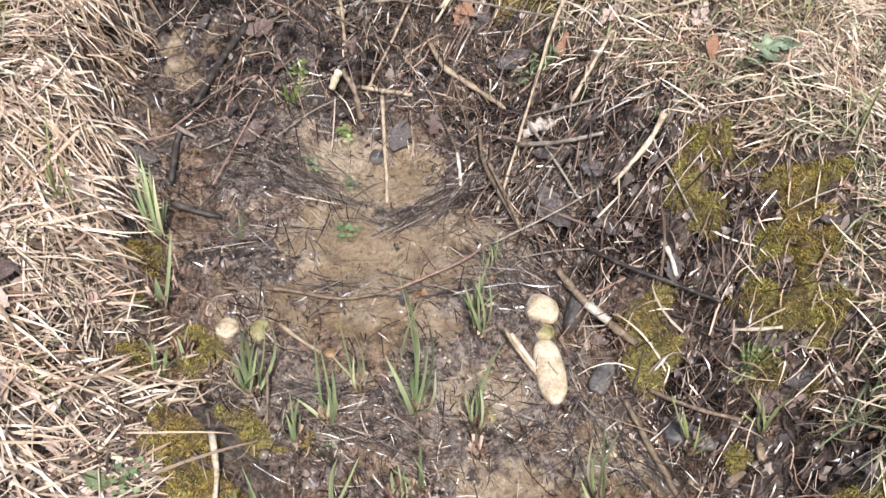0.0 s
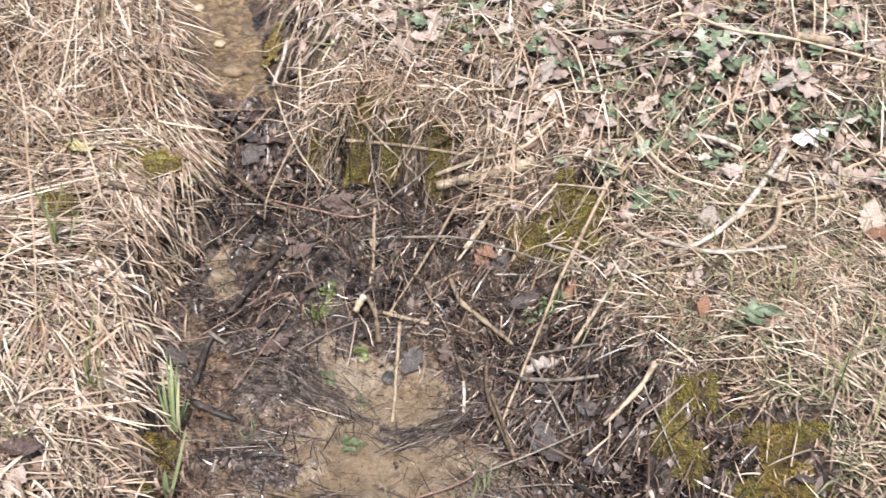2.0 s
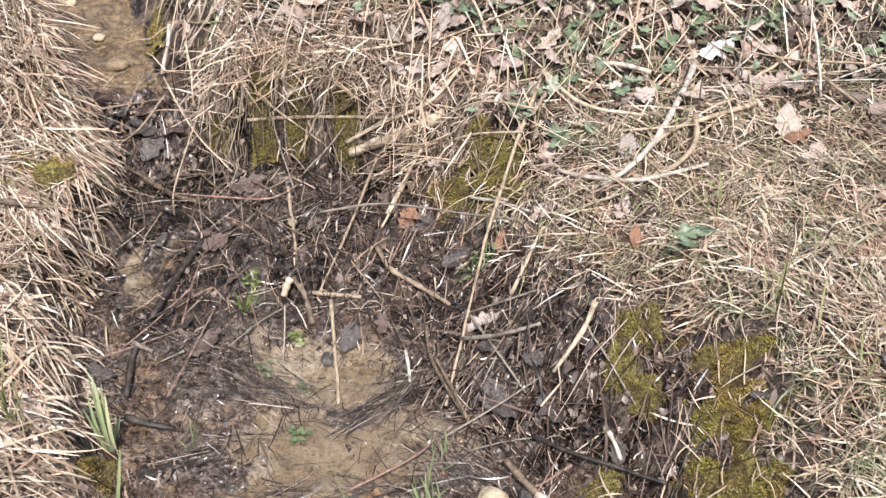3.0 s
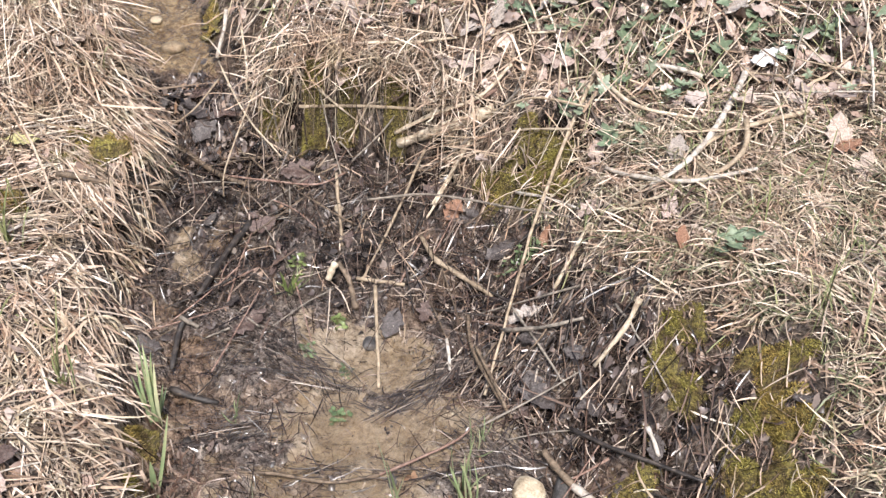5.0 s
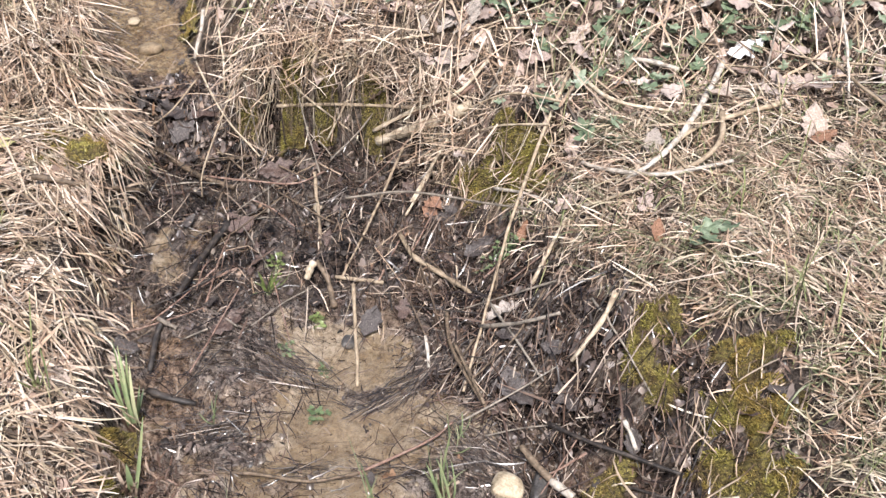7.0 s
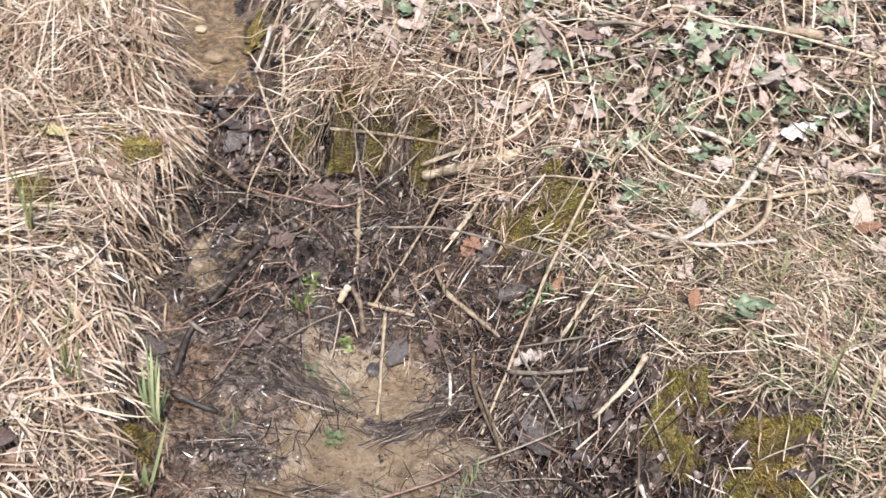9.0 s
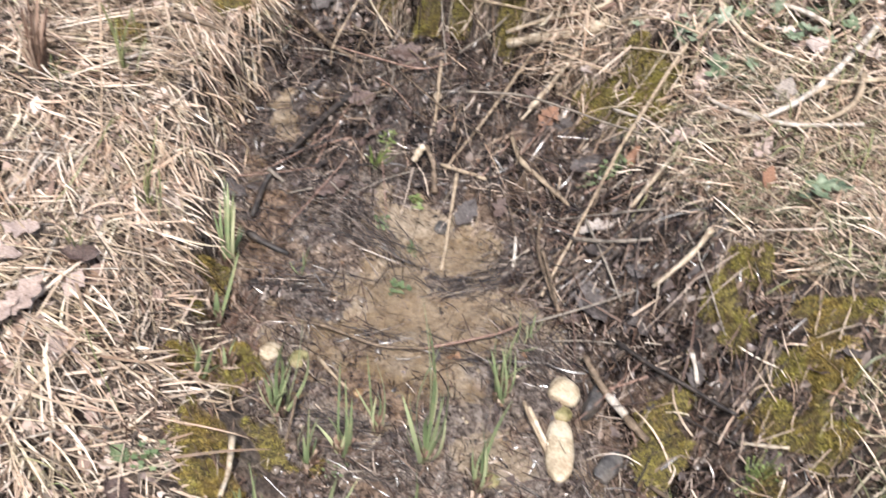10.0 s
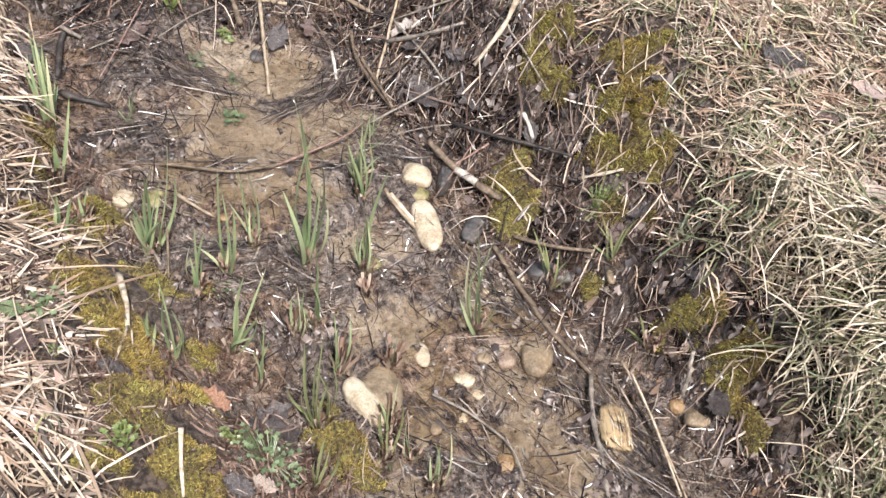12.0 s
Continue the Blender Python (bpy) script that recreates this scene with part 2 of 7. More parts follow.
# ---- materials ----
class Mat:
    """A node material under construction."""

    def __init__(self, name, rough=0.7, spec=0.5):
        self.m = bpy.data.materials.new(name)
        self.m.use_nodes = True
        self.t = self.m.node_tree
        self.b = self.t.nodes["Principled BSDF"]
        self.b.inputs["Roughness"].default_value = rough
        self.b.inputs["Specular IOR Level"].default_value = spec

    def node(self, kind, **vals):
        n = self.t.nodes.new(kind)
        for k, v in vals.items():
            n.inputs[k.replace("_", " ")].default_value = v
        return n

    def link(self, a, b):
        self.t.links.new(a, b)

    def coords(self, stretch=(1, 1, 1), which="Object"):
        c = self.t.nodes.new("ShaderNodeTexCoord")
        mp = self.node("ShaderNodeMapping", Scale=stretch)
        self.link(c.outputs[which], mp.inputs[0])
        return mp.outputs[0]

    def noise(self, scale, detail=4.0, rough=0.6, vec=None):
        n = self.node("ShaderNodeTexNoise", Scale=scale, Detail=detail, Roughness=rough)
        self.link(vec or self.coords(), n.inputs["Vector"])
        return n.outputs["Fac"]

    def ramp(self, fac, stops):
        r = self.t.nodes.new("ShaderNodeValToRGB")
        e = r.color_ramp.elements
        while len(e) < len(stops):
            e.new(0.5)
        for el, (p, c) in zip(e, stops):
            el.position, el.color = p, (*c, 1)
        self.link(fac, r.inputs[0])
        return r.outputs[0]

    def mix(self, fac, a, b, mode="MIX"):
        n = self.t.nodes.new("ShaderNodeMix")
        n.data_type, n.blend_type = "RGBA", mode
        for sock, v in ((n.inputs[0], fac), (n.inputs[6], a), (n.inputs[7], b)):
            if isinstance(v, (int, float)):
                sock.default_value = v
            elif isinstance(v, tuple):
                sock.default_value = (*v, 1)
            else:
                self.link(v, sock)
        return n.outputs[2]

    def math(self, op, a, b=0.0, clamp=False):
        n = self.t.nodes.new("ShaderNodeMath")
        n.operation, n.use_clamp = op, clamp
        for sock, v in zip(n.inputs, (a, b)):
            if isinstance(v, (int, float)):
                sock.default_value = v
            else:
                self.link(v, sock)
        return n.outputs[0]

    def island(self):
        return self.t.nodes.new("ShaderNodeNewGeometry").outputs["Random Per Island"]

    def object_random(self):
        return self.t.nodes.new("ShaderNodeObjectInfo").outputs["Random"]

    def attribute(self, name):
        a = self.t.nodes.new("ShaderNodeAttribute")
        a.attribute_name = name
        return a.outputs["Fac"]

    def base(self, out):
        self.link(out, self.b.inputs["Base Color"])
        return self

    def rough(self, out):
        self.link(out, self.b.inputs["Roughness"])
        return self

    def bump(self, fac, strength=0.4, dist=0.003):
        n = self.node("ShaderNodeBump", Strength=strength, Distance=dist)
        self.link(fac, n.inputs["Height"])
        self.link(n.outputs[0], self.b.inputs["Normal"])
        return self


def blade_mat(name, stops, rough=0.6, spots=0.35, spec=0.4, patches=0.0, clumps=0.0):
    """Dry or living blades: each its own shade, streaked and spotted."""
    m = Mat(name, rough, spec)
    col = m.ramp(m.island(), stops)
    spot = m.ramp(m.noise(90, 3), [(0.35, (0.45, 0.40, 0.36)), (0.62, (1.0, 1.0, 1.0))])
    if patches:
        rusty = m.ramp(m.noise(4.5, 5, 0.65), [(0.40, (1.08, 1.06, 1.04)), (0.50, (1.0, 1.0, 1.0)), (0.60, (0.74, 0.61, 0.48))])
        col = m.mix(patches, col, m.mix(1.0, col, rusty, "MULTIPLY"))
    if clumps:
        tuft = m.ramp(m.noise(15, 4, 0.6), [(0.36, (0.80, 0.86, 0.72)), (0.45, (1.0, 1.0, 0.95)), (0.53, (1.10, 1.08, 1.06)), (0.62, (0.92, 0.79, 0.71))])
        col = m.mix(clumps, col, m.mix(1.0, col, tuft, "MULTIPLY"))
    m.base(m.mix(spots, col, m.mix(1.0, col, spot, "MULTIPLY")))
    return m.m


STRAW = blade_mat("bleached_straw", [(0.0, (0.13, 0.090, 0.063)), (0.2, (0.29, 0.212, 0.152)), (0.5, (0.46, 0.36, 0.272)), (0.8, (0.59, 0.485, 0.39)), (1.0, (0.82, 0.74, 0.64))], 0.48, spec=0.4, patches=0.40, clumps=0.7)
STRAW_OLD = blade_mat("weathered_straw", [(0.0, (0.028, 0.020, 0.015)), (0.4, (0.11, 0.083, 0.063)), (0.8, (0.30, 0.245, 0.19)), (1.0, (0.50, 0.43, 0.35))], 0.55, patches=0.45)
THATCH = blade_mat("pale_thatch", [(0.0, (0.05, 0.037, 0.028)), (0.35, (0.17, 0.13, 0.10)), (0.75, (0.36, 0.295, 0.235)), (1.0, (0.56, 0.48, 0.40))], 0.55, patches=0.4, clumps=0.8)
TURF_TAN = blade_mat("pinkish_turf", [(0.0, (0.12, 0.080, 0.055)), (0.35, (0.30, 0.213, 0.155)), (0.75, (0.50, 0.385, 0.295)), (1.0, (0.66, 0.54, 0.435))], 0.55, clumps=0.8)
WET = blade_mat("wet_dead_stalks", [(0.0, (0.012, 0.009, 0.008)), (0.4, (0.036, 0.024, 0.019)), (0.65, (0.105, 0.067, 0.050)), (0.88, (0.21, 0.150, 0.115)), (1.0, (0.48, 0.395, 0.32))], 0.27, spec=0.55)
GREEN = blade_mat("living_grass", [(0.0, (0.11, 0.13, 0.05)), (0.4, (0.18, 0.20, 0.085)), (0.75, (0.25, 0.27, 0.125)), (1.0, (0.38, 0.355, 0.19))], 0.45)
sg = Mat("sedge_blade", 0.4)
sg_tone = sg.ramp(sg.object_random(), [(0.0, (0.12, 0.165, 0.075)), (0.45, (0.205, 0.265, 0.13)), (0.8, (0.32, 0.37, 0.20)), (1.0, (0.48, 0.46, 0.29))])
sg.base(sg.mix(sg.ramp(sg.noise(25, 4), [(0.45, (0.0, 0.0, 0.0)), (0.75, (0.7, 0.7, 0.7))]), sg_tone, (0.40, 0.36, 0.20)))
SEDGE = sg.m
mm = Mat("moss_shoots", 0.75)
mm_green = mm.ramp(mm.island(), [(0.0, (0.080, 0.062, 0.020)), (0.3, (0.185, 0.158, 0.034)), (0.7, (0.32, 0.278, 0.060)), (0.95, (0.46, 0.405, 0.11)), (1.0, (0.58, 0.49, 0.26))])
mm_brown = mm.ramp(mm.island(), [(0.0, (0.045, 0.029, 0.016)), (0.5, (0.125, 0.083, 0.035)), (1.0, (0.27, 0.19, 0.085))])
mm_ochre = mm.ramp(mm.island(), [(0.0, (0.095, 0.056, 0.016)), (0.4, (0.24, 0.158, 0.034)), (0.8, (0.41, 0.295, 0.075)), (1.0, (0.54, 0.42, 0.15))])
mm_live = mm.mix(mm.ramp(mm.noise(7, 4, 0.6), [(0.46, (0.0, 0.0, 0.0)), (0.56, (0.9, 0.9, 0.9))]), mm_green, mm_ochre)
mm.base(mm.mix(mm.ramp(mm.noise(24, 6, 0.75), [(0.48, (0.0, 0.0, 0.0)), (0.57, (0.9, 0.9, 0.9))]), mm_live, mm_brown))
MOSS_M = mm.m

WET_LEAF = blade_mat("rotten_leaf", [(0.0, (0.022, 0.017, 0.016)), (0.35, (0.070, 0.052, 0.047)), (0.7, (0.16, 0.123, 0.108)), (0.9, (0.25, 0.20, 0.165)), (0.96, (0.26, 0.15, 0.085)), (1.0, (0.36, 0.29, 0.235))], 0.42, spec=0.45)
DRY_LEAF = blade_mat("dry_leaf_bits", [(0.0, (0.16, 0.105, 0.08)), (0.5, (0.40, 0.29, 0.235)), (1.0, (0.66, 0.545, 0.475))], 0.6)
MUD_CLOD = blade_mat("mud_clod", [(0.0, (0.020, 0.016, 0.013)), (0.5, (0.075, 0.060, 0.050)), (1.0, (0.19, 0.155, 0.125))], 0.3, 0.4)
PEBBLE = blade_mat("gravel", [(0.0, (0.10, 0.075, 0.05)), (0.5, (0.22, 0.17, 0.11)), (0.93, (0.36, 0.295, 0.20)), (1.0, (0.54, 0.48, 0.38))], 0.45, 0.4)

# the ground: soil with old thatch, dark wet mud in the ditch, tan silt where the water runs clear, moss
g = Mat("ground", 0.9)
soil = g.ramp(g.noise(60, 6), [(0.4, (0.030, 0.021, 0.015)), (0.5, (0.090, 0.062, 0.044)), (0.6, (0.22, 0.162, 0.12))])
mud = g.ramp(g.noise(46, 10, 0.8), [(0.40, (0.040, 0.032, 0.028)), (0.45, (0.205, 0.164, 0.138)), (0.51, (0.41, 0.338, 0.282)), (0.58, (0.66, 0.57, 0.49))])
mud = g.mix(g.ramp(g.noise(7, 6, 0.7), [(0.46, (0.0, 0.0, 0.0)), (0.58, (0.7, 0.7, 0.7))]), mud, g.mix(1.0, mud, (0.70, 0.67, 0.66), "MULTIPLY"))
silt = g.ramp(g.noise(60, 10, 0.78), [(0.37, (0.22, 0.157, 0.105)), (0.46, (0.50, 0.385, 0.265)), (0.58, (0.68, 0.55, 0.405))])
silt = g.mix(g.ramp(g.noise(9, 5, 0.7), [(0.54, (0.0, 0.0, 0.0)), (0.70, (0.45, 0.45, 0.45))]), silt, (0.46, 0.31, 0.16))
green = g.ramp(g.noise(120, 4), [(0.3, (0.075, 0.054, 0.022)), (0.7, (0.20, 0.155, 0.05))])
wet, sand, moss = g.attribute("wet"), g.attribute("silt"), g.attribute("moss")
peat_shade = g.ramp(g.noise(55, 8, 0.75), [(0.43, (0.007, 0.0055, 0.005)), (0.51, (0.028, 0.020, 0.016)), (0.60, (0.13, 0.095, 0.074))])
silt = g.mix(g.math("MULTIPLY", g.attribute("iron"), 0.8), silt, g.ramp(g.noise(45, 8, 0.75), [(0.42, (0.11, 0.064, 0.028)), (0.5, (0.30, 0.19, 0.09)), (0.58, (0.52, 0.39, 0.22))]))
silt = g.mix(g.ramp(g.noise(28, 9, 0.8), [(0.55, (0.0, 0.0, 0.0)), (0.60, (0.45, 0.45, 0.45))]), silt, g.mix(1.0, silt, (0.42, 0.38, 0.36), "MULTIPLY"))
rot = g.ramp(g.noise(70, 8, 0.75), [(0.40, (0.036, 0.028, 0.025)), (0.48, (0.165, 0.130, 0.112)), (0.57, (0.44, 0.365, 0.315))])
mud = g.mix(g.math("MULTIPLY", g.attribute("iron"), 0.55), mud, g.mix(1.0, mud, (1.0, 0.72, 0.47), "MULTIPLY"))
rag = g.noise(26, 9, 0.78)
mud = g.mix(g.ramp(g.math("ADD", g.math("MULTIPLY", g.attribute("mush"), 0.30), rag), [(0.58, (0.0, 0.0, 0.0)), (0.64, (0.9, 0.9, 0.9))]), mud, rot)
# dark specks in the colour stand for shaded gaps and uneven wet gloss
pit_shade = g.ramp(g.noise(120, 6, 0.7), [(0.41, (0.30, 0.27, 0.25)), (0.49, (1.0, 1.0, 1.0))])
mud = g.mix(0.8, mud, pit_shade, "MULTIPLY")
silt = g.mix(0.15, silt, pit_shade, "MULTIPLY")
bare = g.ramp(g.math("ADD", g.math("MULTIPLY", sand, 0.42), rag), [(0.62, (0.0, 0.0, 0.0)), (0.72, (1.0, 1.0, 1.0))])
g.base(g.mix(moss, g.mix(bare, g.mix(g.attribute("peat_shade"), g.mix(wet, soil, mud), peat_shade), silt), green))
g.link(g.attribute("film"), g.b.inputs["Coat Weight"])
g.b.inputs["Coat Roughness"].default_value, g.b.inputs["Coat IOR"].default_value = 0.16, 1.6
g.rough(g.math("SUBTRACT", 0.92, g.math("MULTIPLY", wet, g.math("ADD", 0.38, g.math("MULTIPLY", g.noise(30), 0.6)))))
g.bump(g.noise(85, 12, 0.85), 1.0, 0.018)
g.link(g.b.inputs["Normal"].links[0].from_socket, g.b.inputs["Coat Normal"])
GROUND = g.m

w = Mat("shallow_water", 0.04)
wt = w.t
glossy, clear, blend = wt.nodes.new("ShaderNodeBsdfGlossy"), wt.nodes.new("ShaderNodeBsdfTransparent"), wt.nodes.new("ShaderNodeMixShader")
glossy.inputs["Roughness"].default_value = 0.08
clear.inputs["Color"].default_value = (0.97, 0.945, 0.90, 1)
fres = w.node("ShaderNodeFresnel", IOR=1.6)
ripple = w.node("ShaderNodeBump", Strength=1.0, Distance=0.008)
w.link(w.noise(48, 4, 0.6, w.coords((1.0, 0.55, 1.0))), ripple.inputs["Height"])
w.link(ripple.outputs[0], glossy.inputs["Normal"])
w.link(ripple.outputs[0], fres.inputs["Normal"])
w.link(fres.outputs[0], blend.inputs[0])
w.link(clear.outputs[0], blend.inputs[1])
w.link(glossy.outputs[0], blend.inputs[2])
w.link(blend.outputs[0], wt.nodes["Material Output"].inputs[0])
WATER = w.m

mb = Mat("moss_bed", 0.95)
mb.base(mb.ramp(mb.noise(150, 5), [(0.4, (0.03, 0.023, 0.010)), (0.5, (0.085, 0.067, 0.022)), (0.6, (0.17, 0.14, 0.04))]))
mb.bump(mb.noise(400, 3), 0.8, 0.003)
MOSS_BED = mb.m


def bark_mat(name, dark, mid, light, rough=0.7, stretch=60):
    """Wood or stalk: blotches, fine fibres and a shade of its own for each piece."""
    m = Mat(name, rough)
    c = m.coords()
    a = m.ramp(m.noise(stretch, 9, 0.72, c), [(0.36, dark), (0.5, mid), (0.64, light)])
    tone = m.ramp(m.object_random(), [(0.0, (0.72, 0.70, 0.68)), (1.0, (1.0, 1.0, 1.0))])
    m.base(m.mix(1.0, a, tone, "MULTIPLY"))
    m.bump(m.noise(stretch * 5, 4, 0.6, c), 0.6, 0.002)
    return m.m


def stone_mat(name, dark, mid, light, rough=0.5):
    """Water-worn stone: stained in patches, finely speckled and pitted."""
    m = Mat(name, rough)
    c = m.coords()
    a = m.ramp(m.noise(26, 8, 0.7, c), [(0.36, dark), (0.47, mid), (0.60, light)])
    speck = m.ramp(m.noise(230, 4, 0.7, c), [(0.40, (0.45, 0.40, 0.34)), (0.52, (1.0, 1.0, 1.0))])
    stain = m.ramp(m.noise(11, 6, 0.75, c), [(0.50, (1.0, 1.0, 1.0)), (0.62, (0.55, 0.45, 0.35))])
    m.base(m.mix(0.7, m.mix(0.4, a, speck, "MULTIPLY"), stain, "MULTIPLY"))
    m.bump(m.noise(160, 6, 0.7, c), 0.7, 0.003)
    return m.m


PALE_WOOD = bark_mat("peeled_wood", (0.28, 0.21, 0.14), (0.52, 0.43, 0.31), (0.68, 0.60, 0.48))
WHITE_WOOD = bark_mat("bleached_wood", (0.26, 0.215, 0.165), (0.52, 0.465, 0.395), (0.72, 0.67, 0.60))
TAN_STALK = bark_mat("tan_stalk", (0.18, 0.13, 0.085), (0.36, 0.28, 0.19), (0.50, 0.41, 0.30))
GREY_STALK = bark_mat("grey_stalk", (0.10, 0.085, 0.07), (0.24, 0.205, 0.165), (0.38, 0.33, 0.27))
BROWN_BARK = bark_mat("brown_bark", (0.045, 0.032, 0.022), (0.14, 0.10, 0.065), (0.27, 0.20, 0.14))
DARK_WET = bark_mat("black_wet_bark", (0.012, 0.010, 0.009), (0.035, 0.028, 0.024), (0.11, 0.087, 0.07), 0.55)
RED_TWIG = bark_mat("reddish_twig", (0.11, 0.06, 0.045), (0.26, 0.16, 0.12), (0.40, 0.29, 0.23))
STONE_PALE = stone_mat("cream_stone", (0.24, 0.18, 0.115), (0.45, 0.37, 0.255), (0.60, 0.525, 0.40))
STONE_TAN = stone_mat("silty_stone", (0.10, 0.073, 0.046), (0.21, 0.158, 0.10), (0.34, 0.265, 0.175), 0.6)
STONE_PINK = stone_mat("pinkish_stone", (0.12, 0.085, 0.062), (0.235, 0.17, 0.125), (0.36, 0.28, 0.21), 0.4)
STONE_GREY = stone_mat("dark_grey_stone", (0.030, 0.028, 0.027), (0.075, 0.070, 0.067), (0.15, 0.14, 0.13), 0.4)
STONE_OCHRE = stone_mat("ochre_stone", (0.12, 0.07, 0.032), (0.25, 0.155, 0.075), (0.40, 0.28, 0.155), 0.4)
STONE_GREEN = stone_mat("algae_stone", (0.10, 0.088, 0.035), (0.22, 0.195, 0.085), (0.36, 0.32, 0.17), 0.4)


def leaf_mat(name, dark, mid, light, rough=0.6):
    m = bark_mat(name, dark, mid, light, rough, 22)
    return m


LEAF_TAN = leaf_mat("tan_leaf", (0.28, 0.20, 0.155), (0.48, 0.385, 0.32), (0.63, 0.54, 0.47))
LEAF_PINK = leaf_mat("pinkish_leaf", (0.24, 0.170, 0.140), (0.42, 0.325, 0.28), (0.57, 0.47, 0.415))
LEAF_RUST = leaf_mat("rust_leaf", (0.12, 0.055, 0.032), (0.27, 0.138, 0.082), (0.41, 0.25, 0.165))
LEAF_WHITE = leaf_mat("bleached_leaf", (0.62, 0.60, 0.57), (0.80, 0.79, 0.77), (0.86, 0.85, 0.84))
LEAF_GREY = leaf_mat("grey_leaf", (0.20, 0.165, 0.14), (0.38, 0.33, 0.29), (0.52, 0.47, 0.42))
LEAF_DARK = leaf_mat("black_wet_leaf", (0.025, 0.021, 0.020), (0.075, 0.062, 0.057), (0.17, 0.147, 0.138), 0.28)
LEAF_PLUM = leaf_mat("plum_wet_leaf", (0.040, 0.025, 0.021), (0.105, 0.069, 0.058), (0.21, 0.155, 0.132), 0.35)
LEAF_YELLOW = leaf_mat("yellow_leaf", (0.42, 0.38, 0.15), (0.60, 0.55, 0.26), (0.70, 0.66, 0.38))
HUSK = blade_mat("withered_sheath", [(0.0, (0.09, 0.05, 0.037)), (0.5, (0.28, 0.18, 0.13)), (1.0, (0.58, 0.46, 0.36))], 0.55)
HERB = leaf_mat("herb_leaf", (0.065, 0.10, 0.045), (0.135, 0.185, 0.085), (0.24, 0.29, 0.155), 0.42)
CRESS = leaf_mat("bright_leaf", (0.085, 0.115, 0.035), (0.16, 0.205, 0.065), (0.27, 0.32, 0.13), 0.4)
IVY = leaf_mat("ivy_leaf", (0.075, 0.110, 0.062), (0.165, 0.215, 0.130), (0.36, 0.41, 0.30), 0.32)
IVY_STEM = bark_mat("ivy_stem", (0.09, 0.06, 0.045), (0.19, 0.13, 0.10), (0.28, 0.21, 0.17))
rw = Mat("rotten_wood", 0.8)
rw_tone = rw.ramp(rw.object_random(), [(0.0, (0.16, 0.10, 0.050)), (0.35, (0.36, 0.265, 0.145)), (0.75, (0.56, 0.45, 0.285)), (1.0, (0.70, 0.60, 0.43))])
rw.base(rw.mix(rw.ramp(rw.noise(40, 5, 0.7), [(0.50, (0.0, 0.0, 0.0)), (0.62, (0.7, 0.7, 0.7))]), rw_tone, (0.17, 0.105, 0.055)))
ROT_WOOD = rw.m

# ---- ground and water ----
def mesh_of(name, verts, faces, material, attrs=None, flat=False):
    """A mesh from arrays: verts (n, 3), faces (m, 4) or (m, 3)."""
    me = bpy.data.meshes.new(name)
    verts, faces = np.asarray(verts, np.float32), np.asarray(faces, np.int32)
    k = faces.shape[1]
    me.vertices.add(len(verts))
    me.vertices.foreach_set("co", verts.ravel())
    me.loops.add(faces.size)
    me.loops.foreach_set("vertex_index", faces.ravel())
    me.polygons.add(len(faces))
    me.polygons.foreach_set("loop_start", np.arange(0, faces.size, k, dtype=np.int32))
    me.update(calc_edges=True)
    me.polygons.foreach_set("use_smooth", np.full(len(faces), not flat))
    for key, vals in (attrs or {}).items():
        at = me.attributes.new(key, "FLOAT", "POINT")
        at.data.foreach_set("value", np.asarray(vals, np.float32).ravel())
    me.materials.append(material)
    me.validate()
    return me


def grid_faces(nx, ny):
    i, j = np.meshgrid(np.arange(nx - 1), np.arange(ny - 1), indexing="ij")
    a = (i * ny + j).ravel()
    return np.stack([a, a + ny, a + ny + 1, a + 1], 1)


def spread(a, b, fine, far):
    """Fine steps from a to b, then ever longer ones out to +-far."""
    core = np.arange(a, b, fine)
    steps = np.cumsum(fine * 1.18 ** np.arange(1, 70))
    steps = steps[steps < far]
    return np.concatenate([(a - steps)[::-1], core, b + steps])


xs, ys = spread(-1.2, 1.15, 0.0058, 60), spread(-0.1, 2.6, 0.0058, 60)
X, Y = np.meshgrid(xs, ys, indexing="ij")
inside = (X > GX0) & (X < GX0 + GS * (GNX - 2)) & (Y > GY0) & (Y < GY0 + GS * (GNY - 2))
Z = np.where(inside, ground_z(X, Y), raw_height(X, Y))
D = in_ditch(X, Y)
M = mossy(X, Y)
wetness = smooth(-0.06, 0.02, D + 0.05 * (vnoise(X, Y, 0.06, 5) - 0.5))
ridge = lambda size, seed: 1 - 2 * np.abs(vnoise(X + 0.3 * size * vnoise(Y, X, size, seed + 5), Y, size, seed) - 0.5)
churn = (0.010 * (ridge(0.030, 81) - 0.6) + 0.010 * (ridge(0.013, 82) - 0.6)) * (0.6 + 0.9 * mush(X, Y))
steps_in = 1 - 0.75 * np.clip(1.1 - np.hypot((X - 0.04) / 0.26, (Y - 1.07) / 0.16), 0, 1)
Z = Z + np.where(inside, churn * wetness * steps_in * (1 - M), 0)
# steep faces count as wet earth, so the back wall can be blackened for undercut shade
steep = np.hypot(np.gradient(Z, axis=0) / np.gradient(X, axis=0), np.gradient(Z, axis=1) / np.gradient(Y, axis=1))
wetness = np.maximum(wetness, smooth(0.6, 1.2, steep) * np.where(inside, 1, 0))
wetness = np.maximum(wetness, smooth(0.0, 0.05, X - np.interp(Y, FOOT_Y, FOOT_R) + 0.08) * smooth(-0.05, 0.05, np.interp(Y, TURF_Y, TURF_R) - X) * np.where(Y < 1.9, 1, 0))
